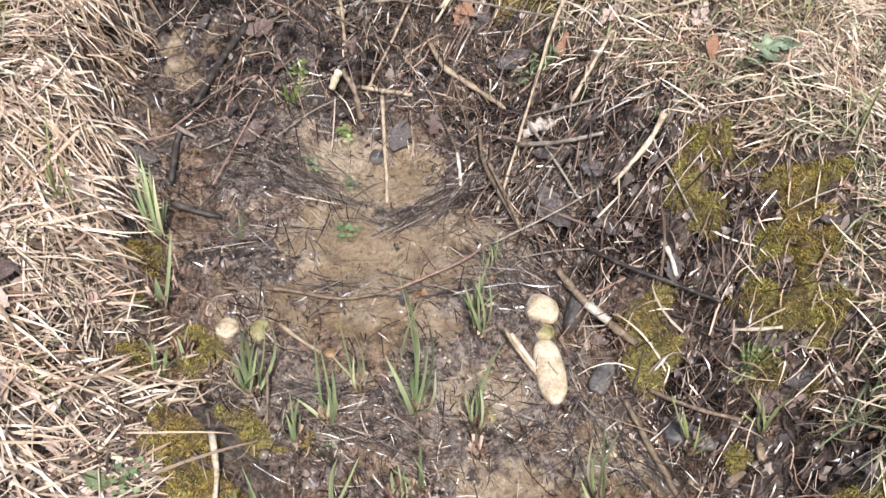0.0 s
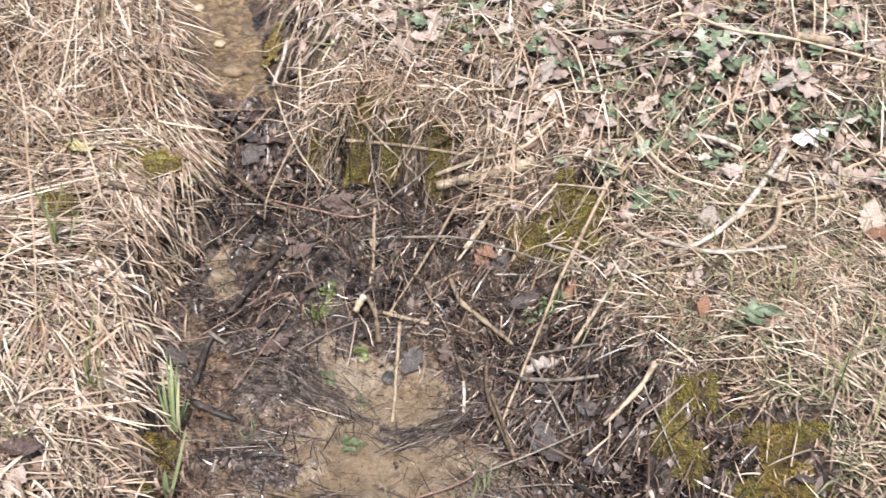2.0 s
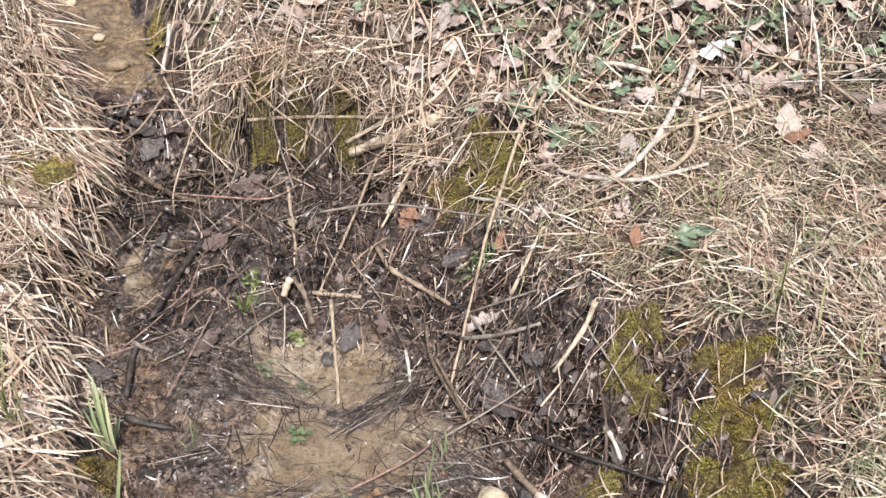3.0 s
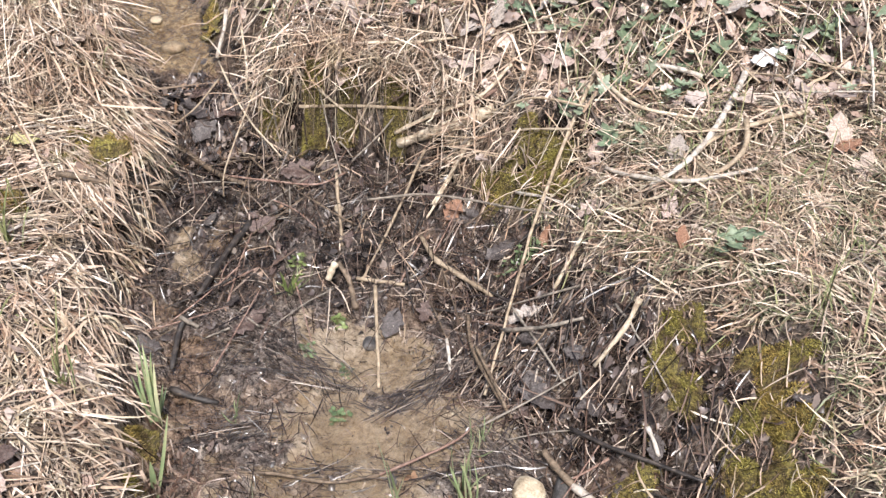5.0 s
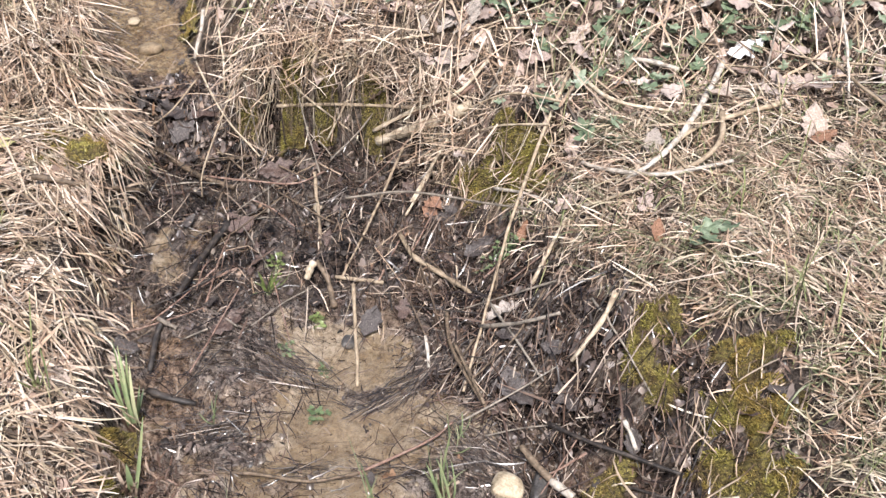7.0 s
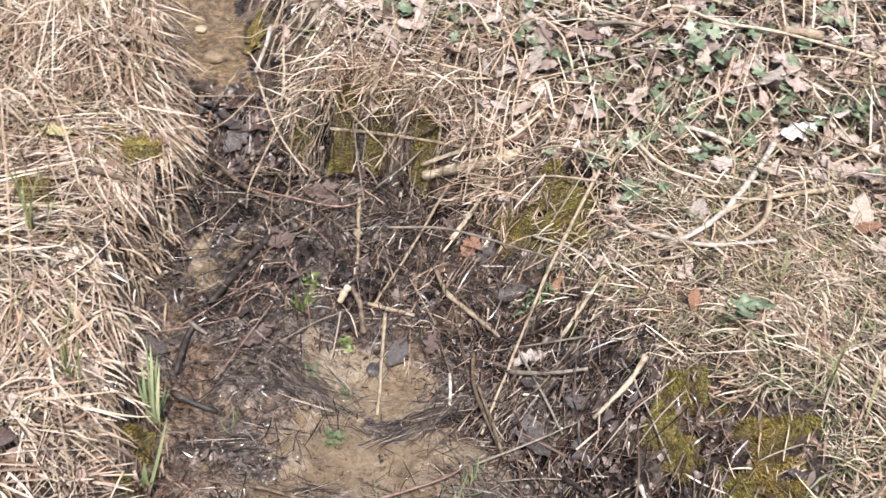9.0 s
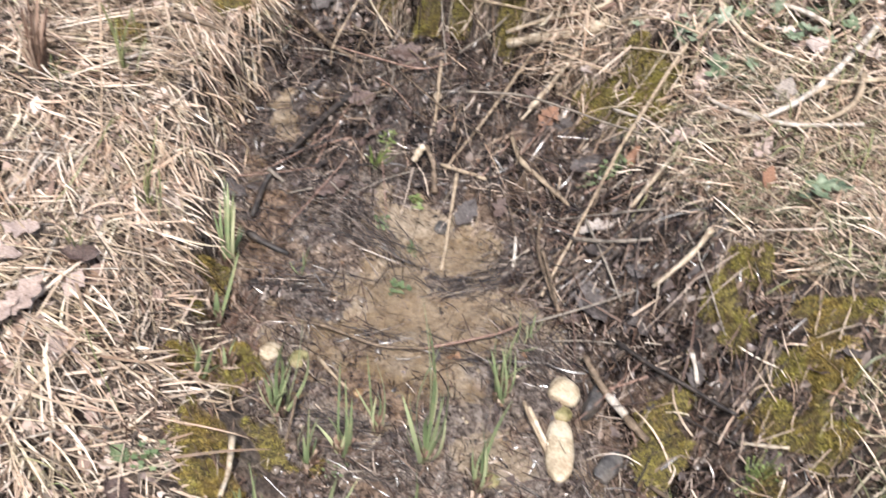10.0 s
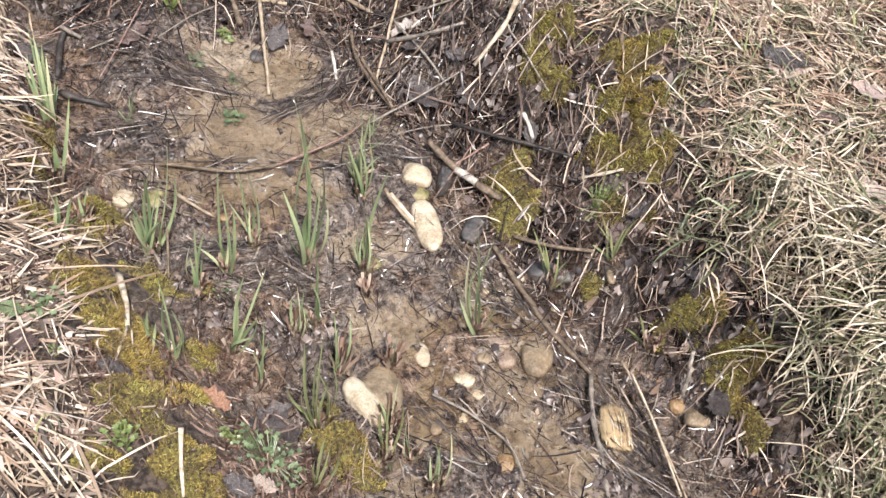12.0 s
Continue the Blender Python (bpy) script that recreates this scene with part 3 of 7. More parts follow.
# clear silt: the pool, the run below it and the upper channel; in the lower run its paleness also paints grey sky
# reflection
SILT_AND_SHEEN = [(-0.09, 1.195, 0.14, 0.095, 1.8), (-0.06, 0.975, 0.17, 0.10, 1.8), (0.15, 1.055, 0.125, 0.075, 1.8), (-0.12, 1.08, 0.10, 0.07, 1.6), (-0.53, 1.50, 0.07, 0.17, 1.4), (0.00, 0.835, 0.26, 0.065, 1.45), (-0.20, 0.74, 0.12, 0.06, 1.25),
        (0.19, 0.715, 0.10, 0.07, 1.5), (0.20, 0.56, 0.15, 0.08, 1.3), (0.44, 0.45, 0.16, 0.25, 1.25), (-0.04, 0.53, 0.09, 0.06, 1.1), (0.30, 0.36, 0.12, 0.12, 1.1), (0.47, 0.27, 0.15, 0.18, 1.4)]
clear_bed = np.maximum.reduce([top - np.hypot((X - cx) / a, (Y - cy) / b) for cx, cy, a, b, top in SILT_AND_SHEEN] + [2.0 * smooth(2.02, 2.12, Y), 0.52 * (1 - smooth(1.05, 1.25, Y)) * smooth(-0.02, 0.08, D)])
ragged = 0.5 * vnoise(X + 0.05 * vnoise(X, Y, 0.04, 15), Y, 0.10, 6) + 0.3 * vnoise(X, Y, 0.035, 8) + 0.2 * vnoise(X, Y, 0.014, 16)
siltiness = np.clip((np.minimum(clear_bed, 1.25) - 1.25 * ragged + 0.14) * 2.2, 0, 1) * smooth(0.0, 0.05, D) * (1 - 0.85 * mush(X, Y)) * (0.15 + 0.85 * smooth(-0.35, 0.0, Y)) * (1 - 0.9 * in_heap(X, Y))
# rust-stained gravel in the upper channel and in patches of the run
iron = np.clip(smooth(1.95, 2.08, Y) + smooth(0.60, 0.72, vnoise(X, Y, 0.11, 91)) + 0.7 * smooth(0.62, 0.7, vnoise(X, Y, 0.04, 92)), 0, 1) * (1 - 0.75 * np.clip(1.4 - np.hypot((X - 0.04) / 0.34, (Y - 1.07) / 0.22), 0, 1))
# black humus under the debris of the dam and on the slope; in the back wall its black also paints the undercut's shade
dark = smooth(1.22, 1.42, Y + 0.15 * (vnoise(X, Y, 0.08, 84) - 0.5)) * (1 - smooth(2.0, 2.1, Y)) * (1 - np.clip(siltiness * 2, 0, 1))
dark = np.maximum(dark, smooth(0.02, -0.05, np.interp(Y, FOOT_Y, FOOT_R) - X + 0.09 * (vnoise(X, Y, 0.06, 85) - 0.5) - 0.07 * smooth(0.75, 0.9, Y)))
dark = np.maximum(dark, 0.9 * in_heap(X, Y))
dark = dark * wetness * (0.55 + 0.45 * smooth(0.3, 0.55, vnoise(X, Y, 0.05, 86)))
me = mesh_of("ground", np.stack([X.ravel(), Y.ravel(), Z.ravel()], 1), grid_faces(len(xs), len(ys)), GROUND,
             {"wet": wetness, "silt": siltiness, "peat_shade": dark, "film": 0.7 * smooth(-0.02, 0.03, D), "mush": np.where(Y > -0.35, mush(X, Y), 0.6), "moss": 0.75 * M ** 2, "iron": iron})
tagged(new("ground", me), "rough earth with wet dark mud in the ditch", "ground", kind="structure")

wx, wy = np.meshgrid(np.arange(-2.0, 1.2, 0.03), np.arange(-0.6, 3.6, 0.03), indexing="ij")
wz = level(wy) - 0.004 - 0.001 * (1 - smooth(0.75, 0.95, wy)) + 0.004 * (vnoise(wx, wy, 0.05, 14) - 0.5)
wf = grid_faces(*wx.shape)
keep = (in_ditch(wx, wy) > -0.04).ravel()[wf].all(1)
water = new("water", mesh_of("water", np.stack([wx.ravel(), wy.ravel(), wz.ravel()], 1), wf[keep], WATER))
water.visible_shadow = False
tagged(water, "thin sheet of clear brownish spring water", "water", kind="structure")

# ---- blades and stalks ----
def ribbons(x, y, heading, length, width, lift, bend, segs=4, fall=1.0, droop=0.35, tip=0.3, roll=None, kink=0.0, straight=0.75):
    """Blades that start at x, y and run along heading (arrays): lift is the height of the arch, bend the turn in radians."""
    n = len(x)
    t = np.linspace(0, 1, segs + 1)
    P = np.zeros((n, segs + 1, 3))
    P[:, 0, 0], P[:, 0, 1] = x, y
    # on a slope the run in plan is shorter than the blade
    e = 0.02
    climb = np.cos(heading) * (ground_z(x + e, y) - ground_z(x - e, y)) / (2 * e) + np.sin(heading) * (ground_z(x, y + e) - ground_z(x, y - e)) / (2 * e)
    step = length / segs / np.sqrt(1 + np.clip(climb, -3, 3) ** 2)
    turn = np.where(rng.random(n) < 0.3, rng.normal(0, 1, n) * kink, 0)
    at = rng.integers(1, segs + 1, n)
    for k in range(1, segs + 1):
        h = heading + bend * (k / segs - 0.3) + turn * (k >= at)
        P[:, k, 0] = P[:, k - 1, 0] + step * np.cos(h)
        P[:, k, 1] = P[:, k - 1, 1] + step * np.sin(h)
    base = ground_z(P[:, :, 0], P[:, :, 1])
    for k in range(1, segs + 1):
        base[:, k] = np.maximum(base[:, k], base[:, k - 1] - fall * step)
    # stiff stalks lie straight over the lumps; limp ones sink in and arch
    stiff = rng.random(n) < straight
    span = np.max(base - (base[:, :1] + (base[:, -1:] - base[:, :1]) * t), axis=1)
    line = base[:, :1] + (base[:, -1:] - base[:, :1]) * t + np.clip(span, 0, 0.03)[:, None]
    base = np.where(stiff[:, None], line, base)
    arch = (1 - (1 - 2 * t) ** 2) * (1 - droop) + t * droop
    tilt = np.where(rng.random(n) < 0.5, 1, -1)[:, None] * (t - 0.5) + 0.5
    P[:, :, 2] = base + lift[:, None] * np.where(stiff[:, None], 1.3 * tilt, arch)
    return strips(P, width, tip, roll)


def strips(P, width, tip=0.15, roll=None):
    """Flat strips of that width along the point rows P (n, k, 3)."""
    n, k, _ = P.shape
    tang = np.gradient(P, axis=1)
    tang /= np.linalg.norm(tang, axis=2, keepdims=True) + 1e-9
    r = rng.uniform(-0.8, 0.8, n) if roll is None else roll
    side = np.cross(tang, np.array([0.02, 0.02, 1.0]))
    side /= np.linalg.norm(side, axis=2, keepdims=True) + 1e-9
    nor = np.cross(side, tang)
    side = side * np.cos(r)[:, None, None] + nor * np.sin(r)[:, None, None]
    taper = np.interp(np.linspace(0, 1, k), [0, 0.15, 0.6, 1], [0.8, 1, 0.85, tip])
    off = side * (0.5 * np.asarray(width)[:, None] * taper[None, :])[:, :, None]
    V = np.stack([P - off, P + off], 2).reshape(-1, 3)
    a = (np.arange(n)[:, None] * (2 * k) + 2 * np.arange(k - 1)[None, :]).ravel()
    return V, np.stack([a, a + 1, a + 3, a + 2], 1)


def join(pieces):
    V, F, base = [], [], 0
    for v, f in pieces:
        V.append(v)
        F.append(f + base)
        base += len(v)
    return np.concatenate(V), np.concatenate(F)


def stuff(name, pieces, material, label, category):
    v, f = join(pieces)
    return tagged(new(name, mesh_of(name, v, f, material)), label, category, kind="stuff")


def scatter(n, x0, x1, y0, y1, keep):
    """About n places in a box where keep(x, y) gives a chance above a random number."""
    x, y = rng.uniform(x0, x1, n), rng.uniform(y0, y1, n)
    ok = keep(x, y) > rng.random(n)
    return x[ok], y[ok]


def left_bank(x, y):
    d = np.interp(y, STRAW_Y, STRAW_L) - x + 0.05 * (vnoise(x, y, 0.05, 22) - 0.5)
    return smooth(-0.02, 0.03, d) * (1 - 0.93 * mossy(x, y))


def right_bank(x, y):
    d = x - np.interp(y, TURF_Y, TURF_R) + 0.09 * (vnoise(x, y, 0.06, 21) - 0.5)
    return smooth(-0.04, 0.06, d) * (1 - 0.93 * mossy(x, y))


def litter_mat(n, box, keep, flow, spread_, size, lift, width=(0.0022, 0.0048), bend=0.25, bare=0.9, reach=None, **kw):
    x, y = scatter(n, *box, keep)
    # little lies on the bare steep faces
    e = 0.02
    face = np.hypot(ground_z(x + e, y) - ground_z(x - e, y), ground_z(x, y + e) - ground_z(x, y - e)) / (2 * e)
    ok = rng.random(len(x)) > bare * smooth(1.2, 2.0, face)
    x, y = x[ok], y[ok]
    m = len(x)
    h = flow(x, y) + rng.normal(0, spread_, m)
    h += np.where(rng.random(m) < 0.35, rng.uniform(-3.14, 3.14, m), 0)
    length = size[0] + (size[1] - size[0]) * rng.random(m) ** 1.8
    # on the banks, what would reach out over the water is cut short
    if reach is not None:
        tx, ty = x + length * np.cos(h), y + length * np.sin(h)
        over = (in_ditch(tx, ty) > reach) | (mossy(tx, ty) > 0.3) | (mossy((x + tx) / 2, (y + ty) / 2) > 0.3)
        length = np.where(over, np.minimum(length * 0.4, 0.05), length)
    return ribbons(x, y, h, length, rng.uniform(*width, m) * rng.choice([0.7, 1.0, 1.25], m), rng.exponential(lift, m) + 0.001, rng.normal(0, bend, m), **kw)


def flow_left(x, y):
    return -0.45 + 1.6 * (vnoise(x, y, 0.33, 31) - 0.5) * 2


def flow_right(x, y):
    return 3.7 + 1.9 * (vnoise(x, y, 0.30, 32) - 0.5) * 2


LEFT_BOX, RIGHT_BOX = (-2.0, 0.0, -0.2, 3.2), (-0.75, 1.75, -0.2, 3.5)


def near_turf(x, y):
    return right_bank(x, y) * smooth(0.0, 0.12, 1.75 - y)


def far_litter(x, y):
    return right_bank(x, y) * smooth(1.55, 1.8, y)


def tufts(cx, cy, many, size, width, rise, lean, spread_, base=0.010, k=6, reach=None, wave=1.0):
    """Blades that spring from the roots cx, cy and bow over: many to each root, size their length, rise how steeply they start."""
    x, y = np.repeat(cx, many), np.repeat(cy, many)
    n = len(x)
    t = np.linspace(0, 1, k)
    h = (lean(x, y) if callable(lean) else lean) + rng.normal(0, spread_, n)
    ln = size[0] + (size[1] - size[0]) * rng.random(n) ** 1.3
    if reach is not None:
        tx, ty = x + ln * np.cos(h), y + ln * np.sin(h)
        ln = np.where((in_ditch(tx, ty) > reach) | (mossy(tx, ty) > 0.3) | (mossy((x + tx) / 2, (y + ty) / 2) > 0.3), np.minimum(ln * 0.5, 0.05), ln)
    up = rng.uniform(*rise, n)
    out = ln[:, None] * np.sqrt(np.clip(1 - 0.6 * up ** 2, 0.1, 1))[:, None] * (1 - (1 - t) ** 1.2)
    x0, y0 = x + rng.normal(0, base, n), y + rng.normal(0, base, n)
    veer = h[:, None] + wave * rng.normal(0, 0.22, n)[:, None] * t + np.where(rng.random(n) < 0.3 * wave, rng.normal(0, 0.6, n), 0)[:, None] * (t > rng.uniform(0.3, 0.9, n)[:, None])
    P = np.zeros((n, k, 3))
    P[:, :, 0], P[:, :, 1] = x0[:, None] + out * np.cos(veer), y0[:, None] + out * np.sin(veer)
    P[:, :, 2] = ground_z(x0, y0)[:, None] + ln[:, None] * (up[:, None] * t - rng.uniform(0.25, 1.15, n)[:, None] * up[:, None] * t ** 2)
    P[:, :, 2] = np.maximum(P[:, :, 2], ground_z(P[:, :, 0], P[:, :, 1]) + 0.003)
    return strips(P, rng.uniform(*width, n), 0.2)


stuff("old_thatch", [litter_mat(34000, LEFT_BOX, left_bank, flow_left, 0.9, (0.02, 0.10), 0.006, (0.002, 0.005), segs=3, reach=0.02)], STRAW_OLD, "flattened weathered thatch under the straw", "dead grass")
stuff("old_thatch", [litter_mat(40000, RIGHT_BOX, right_bank, flow_right, 1.0, (0.02, 0.10), 0.007, (0.002, 0.005), segs=3, bare=0.5, reach=0.02)], THATCH, "weathered brown thatch on the higher bank", "dead grass")
sx_, sy_ = scatter(1500, -1.9, -0.1, -0.1, 3.0, lambda x, y: left_bank(x, y) * np.where(np.hypot((x + 0.47) / 0.06, (y - 0.95) / 0.12) < 1, 0, 1))
stuff("straw_mat", [litter_mat(15000, LEFT_BOX, left_bank, flow_left, 1.0, (0.03, 0.20), 0.012, (0.0022, 0.0052), bend=0.35, kink=0.5, fall=0.9, reach=0.03, straight=0.6),
                    litter_mat(1500, (-1.9, -0.7, 1.75, 2.7), left_bank, lambda x, y: -0.65 + 0 * x, 0.35, (0.10, 0.28), 0.02, (0.0026, 0.0052), reach=0.05),
                    litter_mat(900, (-1.9, -0.8, 1.2, 2.6), left_bank, flow_left, 1.2, (0.15, 0.32), 0.07, (0.0026, 0.005), reach=0.0)],
      STRAW, "matted bleached dead grass covering the low bank", "dead grass")
cx_, cy_ = scatter(520, -1.5, -0.62, 1.5, 2.9, lambda x, y: left_bank(x, y) * smooth(0.36, 0.05, np.interp(y, STRAW_Y, STRAW_L) - x))
stuff("straw_sheaves", [tufts(cx_, cy_, 9, (0.10, 0.27), (0.0024, 0.0050), (0.03, 0.3), lambda x, y: -0.75 + 0.7 * (vnoise(x, y, 0.14, 37) - 0.5), 0.2, 0.02, 7, reach=0.08, wave=0.25)], STRAW, "long straw combed down towards the upper channel", "dead grass")
stuff("straw_sheaves", [tufts(sx_, sy_, 8, (0.05, 0.23), (0.0024, 0.0054), (0.04, 0.42), flow_left, 0.42, 0.022, 6, reach=-0.02, wave=0.35)], STRAW, "combed sheaves of bleached dead grass on the low bank", "dead grass")
stuff("straw_mat", [litter_mat(15000, RIGHT_BOX, near_turf, flow_right, 1.4, (0.02, 0.14), 0.012, (0.0018, 0.0044), kink=0.5, bend=0.6, bare=0.35, reach=0.0, straight=0.45),
                    litter_mat(7000, RIGHT_BOX, far_litter, flow_right, 1.5, (0.03, 0.16), 0.016, (0.0018, 0.0046), kink=0.7, bend=0.8, segs=6, reach=0.02, straight=0.35),
                    litter_mat(7200, RIGHT_BOX, far_litter, flow_right, 1.5, (0.08, 0.34), 0.040, (0.0024, 0.0056), kink=0.4, bend=0.45, segs=6, reach=0.06, straight=0.65)],
      STRAW, "tangled pale dead grass over the higher bank", "dead grass")
stuff("green_grass", [litter_mat(8000, RIGHT_BOX, lambda x, y: near_turf(x, y) * smooth(0.35, 0.6, vnoise(x, y, 0.15, 41) + 0.2 * (x - 0.8)), flow_right, 0.8, (0.04, 0.11), 0.03, (0.002, 0.0036), bend=0.5, straight=0.3),
                      litter_mat(11000, RIGHT_BOX, lambda x, y: far_litter(x, y) * smooth(0.4, 0.65, vnoise(x, y, 0.2, 42)), flow_right, 1.0, (0.04, 0.12), 0.03, (0.0018, 0.003), bend=0.5, reach=0.0),
                      litter_mat(1300, LEFT_BOX, lambda x, y: left_bank(x, y) * smooth(0.55, 0.8, vnoise(x, y, 0.2, 43)), flow_left, 1.2, (0.04, 0.12), 0.04, (0.002, 0.003), bend=0.5, reach=0.0)],
      GREEN, "short green grass growing through the straw", "grass")

# rosettes of short dead grass all over the near turf
rx, ry = scatter(2700, 0.3, 1.75, 0.1, 1.9, near_turf)
kind_ = rng.random(len(rx))
sa, sb, sc = kind_ < 0.45, (kind_ >= 0.45) & (kind_ < 0.75), kind_ >= 0.75
stuff("turf_rosettes", [tufts(rx[sa], ry[sa], 11, (0.03, 0.125), (0.0018, 0.0040), (0.1, 0.75), flow_right, 1.1, k=5, reach=-0.1)], STRAW, "bleached rosettes of short turf grass", "dead grass")
stuff("turf_rosettes", [tufts(rx[sb], ry[sb], 12, (0.025, 0.09), (0.0015, 0.0034), (0.1, 0.8), flow_right, 1.4, k=5, reach=-0.1)], TURF_TAN, "pinkish-brown rosettes of short turf grass", "dead grass")
BANK_GRASS = blade_mat("bank_grass", [(0.0, (0.070, 0.082, 0.042)), (0.3, (0.165, 0.175, 0.095)), (0.5, (0.28, 0.25, 0.165)), (0.78, (0.48, 0.405, 0.305)), (1.0, (0.70, 0.61, 0.49))], 0.5, 0.5, clumps=0.8)
# long half-dry grass that hangs over the edge of the turf, thickest by the lower run
bx, by = scatter(900, 0.6, 1.6, -0.05, 1.3, lambda x, y: near_turf(x, y) * (0.25 + 0.75 * smooth(0.75, 0.45, y)) * (0.35 + 0.65 * smooth(0.45, 0.15, x - np.interp(y, TURF_Y, TURF_R))))
low = by < 0.62
stuff("bank_grass", [tufts(rx[sc], ry[sc], 11, (0.04, 0.13), (0.0016, 0.0034), (0.2, 0.85), flow_right, 1.1, k=5, reach=-0.1), tufts(bx[~low], by[~low], 8, (0.05, 0.12), (0.0014, 0.003), (0.2, 0.8), 3.9, 1.5), tufts(bx[low], by[low], 15, (0.05, 0.20), (0.0018, 0.0042), (0.15, 0.9), lambda x, y: 3.75 + 3.0 * (vnoise(x, y, 0.09, 36) - 0.5), 0.5, 0.014, 6)],
      BANK_GRASS, "long arching half-dry grass on the near turf", "grass")


PALE_BLADE = blade_mat("pale_green_blades", [(0.0, (0.20, 0.175, 0.115)), (0.35, (0.42, 0.36, 0.26)), (0.7, (0.60, 0.515, 0.395)), (1.0, (0.78, 0.69, 0.565))], 0.5, 0.4, clumps=0.6)
BLUE_BLADE = blade_mat("blue_green_blades", [(0.0, (0.085, 0.115, 0.060)), (0.5, (0.17, 0.205, 0.115)), (1.0, (0.31, 0.33, 0.205))], 0.45)
lx_, ly_ = scatter(420, 0.72, 1.35, -0.05, 1.0, lambda x, y: near_turf(x, y) * smooth(0.95, 0.45, y) * smooth(0.42, 0.1, x - np.interp(y, TURF_Y, TURF_R)))
blue = vnoise(lx_, ly_, 0.06, 38) > 0.74
fall_left = lambda x, y: 3.9 + 2.2 * (vnoise(x, y, 0.10, 39) - 0.5)
stuff("drooping_grass", [tufts(lx_[~blue], ly_[~blue], 12, (0.06, 0.16), (0.0024, 0.0046), (0.15, 0.85), fall_left, 0.32, 0.012, 7, reach=-0.05)], PALE_BLADE, "broad pale half-dry blades drooping over the bank", "grass")
stuff("drooping_grass", [tufts(lx_[blue], ly_[blue], 9, (0.05, 0.13), (0.0024, 0.0044), (0.2, 0.85), fall_left, 0.45, 0.010, 7, reach=-0.05)], BLUE_BLADE, "blue-green grass blades in the bank", "grass")


def hanging(n, y0, y1, edge_y, edge_x, side):
    """Straw in bunches that hang over the lip of a bank towards the water."""
    y = np.repeat(rng.uniform(y0, y1, n // 8), 8)
    n = len(y)
    y = y + rng.normal(0, 0.012, n)
    x = np.interp(y, edge_y, edge_x) + side * rng.uniform(-0.005, 0.05, n)
    length = rng.uniform(0.04, 0.15, n)
    h = (math.pi if side > 0 else 0.0) + np.repeat(rng.normal(-0.5, 0.6, n // 8), 8) + rng.normal(0, 0.35, n)
    t = np.linspace(0, 1, 6)
    out, down = rng.uniform(0.2, 0.75, n), rng.uniform(0.4, 1.2, n)
    P = np.zeros((n, 6, 3))
    r = length[:, None] * out[:, None] * (1 - (1 - t) ** 2)
    P[:, :, 0], P[:, :, 1] = x[:, None] + r * np.cos(h)[:, None], y[:, None] + r * np.sin(h)[:, None]
    P[:, :, 2] = (ground_z(x, y) + 0.012)[:, None] + length[:, None] * (0.25 * t - down[:, None] * t ** 2)
    P[:, :, 2] = np.maximum(P[:, :, 2], ground_z(P[:, :, 0], P[:, :, 1]) + 0.002)
    return strips(P, rng.uniform(0.0018, 0.0050, n), 0.3)


stuff("hanging_straw", [hanging(400, 1.06, 2.3, STRAW_Y, STRAW_L, -1), hanging(80, 2.3, 3.0, STRAW_Y, STRAW_L, -1)], STRAW, "straw hanging over the lip of the low bank", "dead grass")
# along the back of the ditch the lip runs across
LIP_X, LIP_Y = [-0.52, -0.44, 0.0, 0.14, 0.32], [2.0, 1.96, 1.93, 1.78, 1.62]
hx = np.repeat(rng.uniform(-0.46, 0.34, 135), 5) + rng.normal(0, 0.018, 675)
hy = np.interp(hx, LIP_X, LIP_Y) + rng.uniform(-0.02, 0.08, 675)
ok = (np.maximum(mossy(hx, hy - 0.04), mossy(hx, hy - 0.08)) < 0.2) | (rng.random(675) < 0.15)
wx_ = rng.uniform(-0.46, 0.34, 1500)
wy_ = np.interp(wx_, LIP_X, LIP_Y) - rng.uniform(-0.03, 0.07, 1500)
free = mossy(wx_, wy_) < 0.15
wx_, wy_, n_ = wx_[free], wy_[free], int(free.sum())
stuff("wall_roots", [ribbons(wx_, wy_, rng.uniform(-3.14, 3.14, n_), rng.uniform(0.03, 0.12, n_), rng.uniform(0.0014, 0.0038, n_), rng.uniform(0.004, 0.05, n_), rng.normal(0, 0.6, n_), segs=5, fall=3.0, kink=0.6, straight=0.4)], THATCH, "tangle of dead stalks against the back wall of the ditch", "debris")
stuff("hanging_straw", [tufts(hx[ok], hy[ok] - 0.02, 1, (0.04, 0.14), (0.0018, 0.0042), (-0.2, 0.3), -1.7, 0.7, 0.006), tufts(hx[ok], hy[ok], 1, (0.06, 0.22), (0.0018, 0.0044), (0.0, 0.5), -1.9, 1.1, 0.006)], STRAW, "straw arching over the back lip of the ditch", "dead grass")


def ditch_litter(x, y):
    d = in_ditch(x, y)
    clear = np.maximum.reduce([(1.3 - np.hypot((x - 0.03) / 0.25, (y - 1.06) / 0.18)) * (1 - in_heap(x, y)), 1.15 - np.hypot((x + 0.11) / 0.15, (y - 1.16) / 0.11), 1.15 - np.hypot((x - 0.05) / 0.22, (y - 0.80) / 0.09), 1.2 - np.hypot((x - 0.36) / 0.24, (y - 0.45) / 0.22),
                               1.3 - np.hypot((x + 0.53) / 0.085, (y - 1.50) / 0.18)])
    patch = np.clip(0.25 * smooth(0.25, 0.6, vnoise(x, y, 0.09, 23)) + 0.8 * mush(x, y), 0, 1)
    return np.where(d > -0.05, 1, 0) * np.clip(0.15 + 0.6 * patch + 0.5 * smooth(1.15, 1.35, y) + 0.5 * in_heap(x, y) - 0.9 * np.clip(clear * 1.5, 0, 1), 0.05, 1) * (1 - smooth(1.98, 2.1, y))


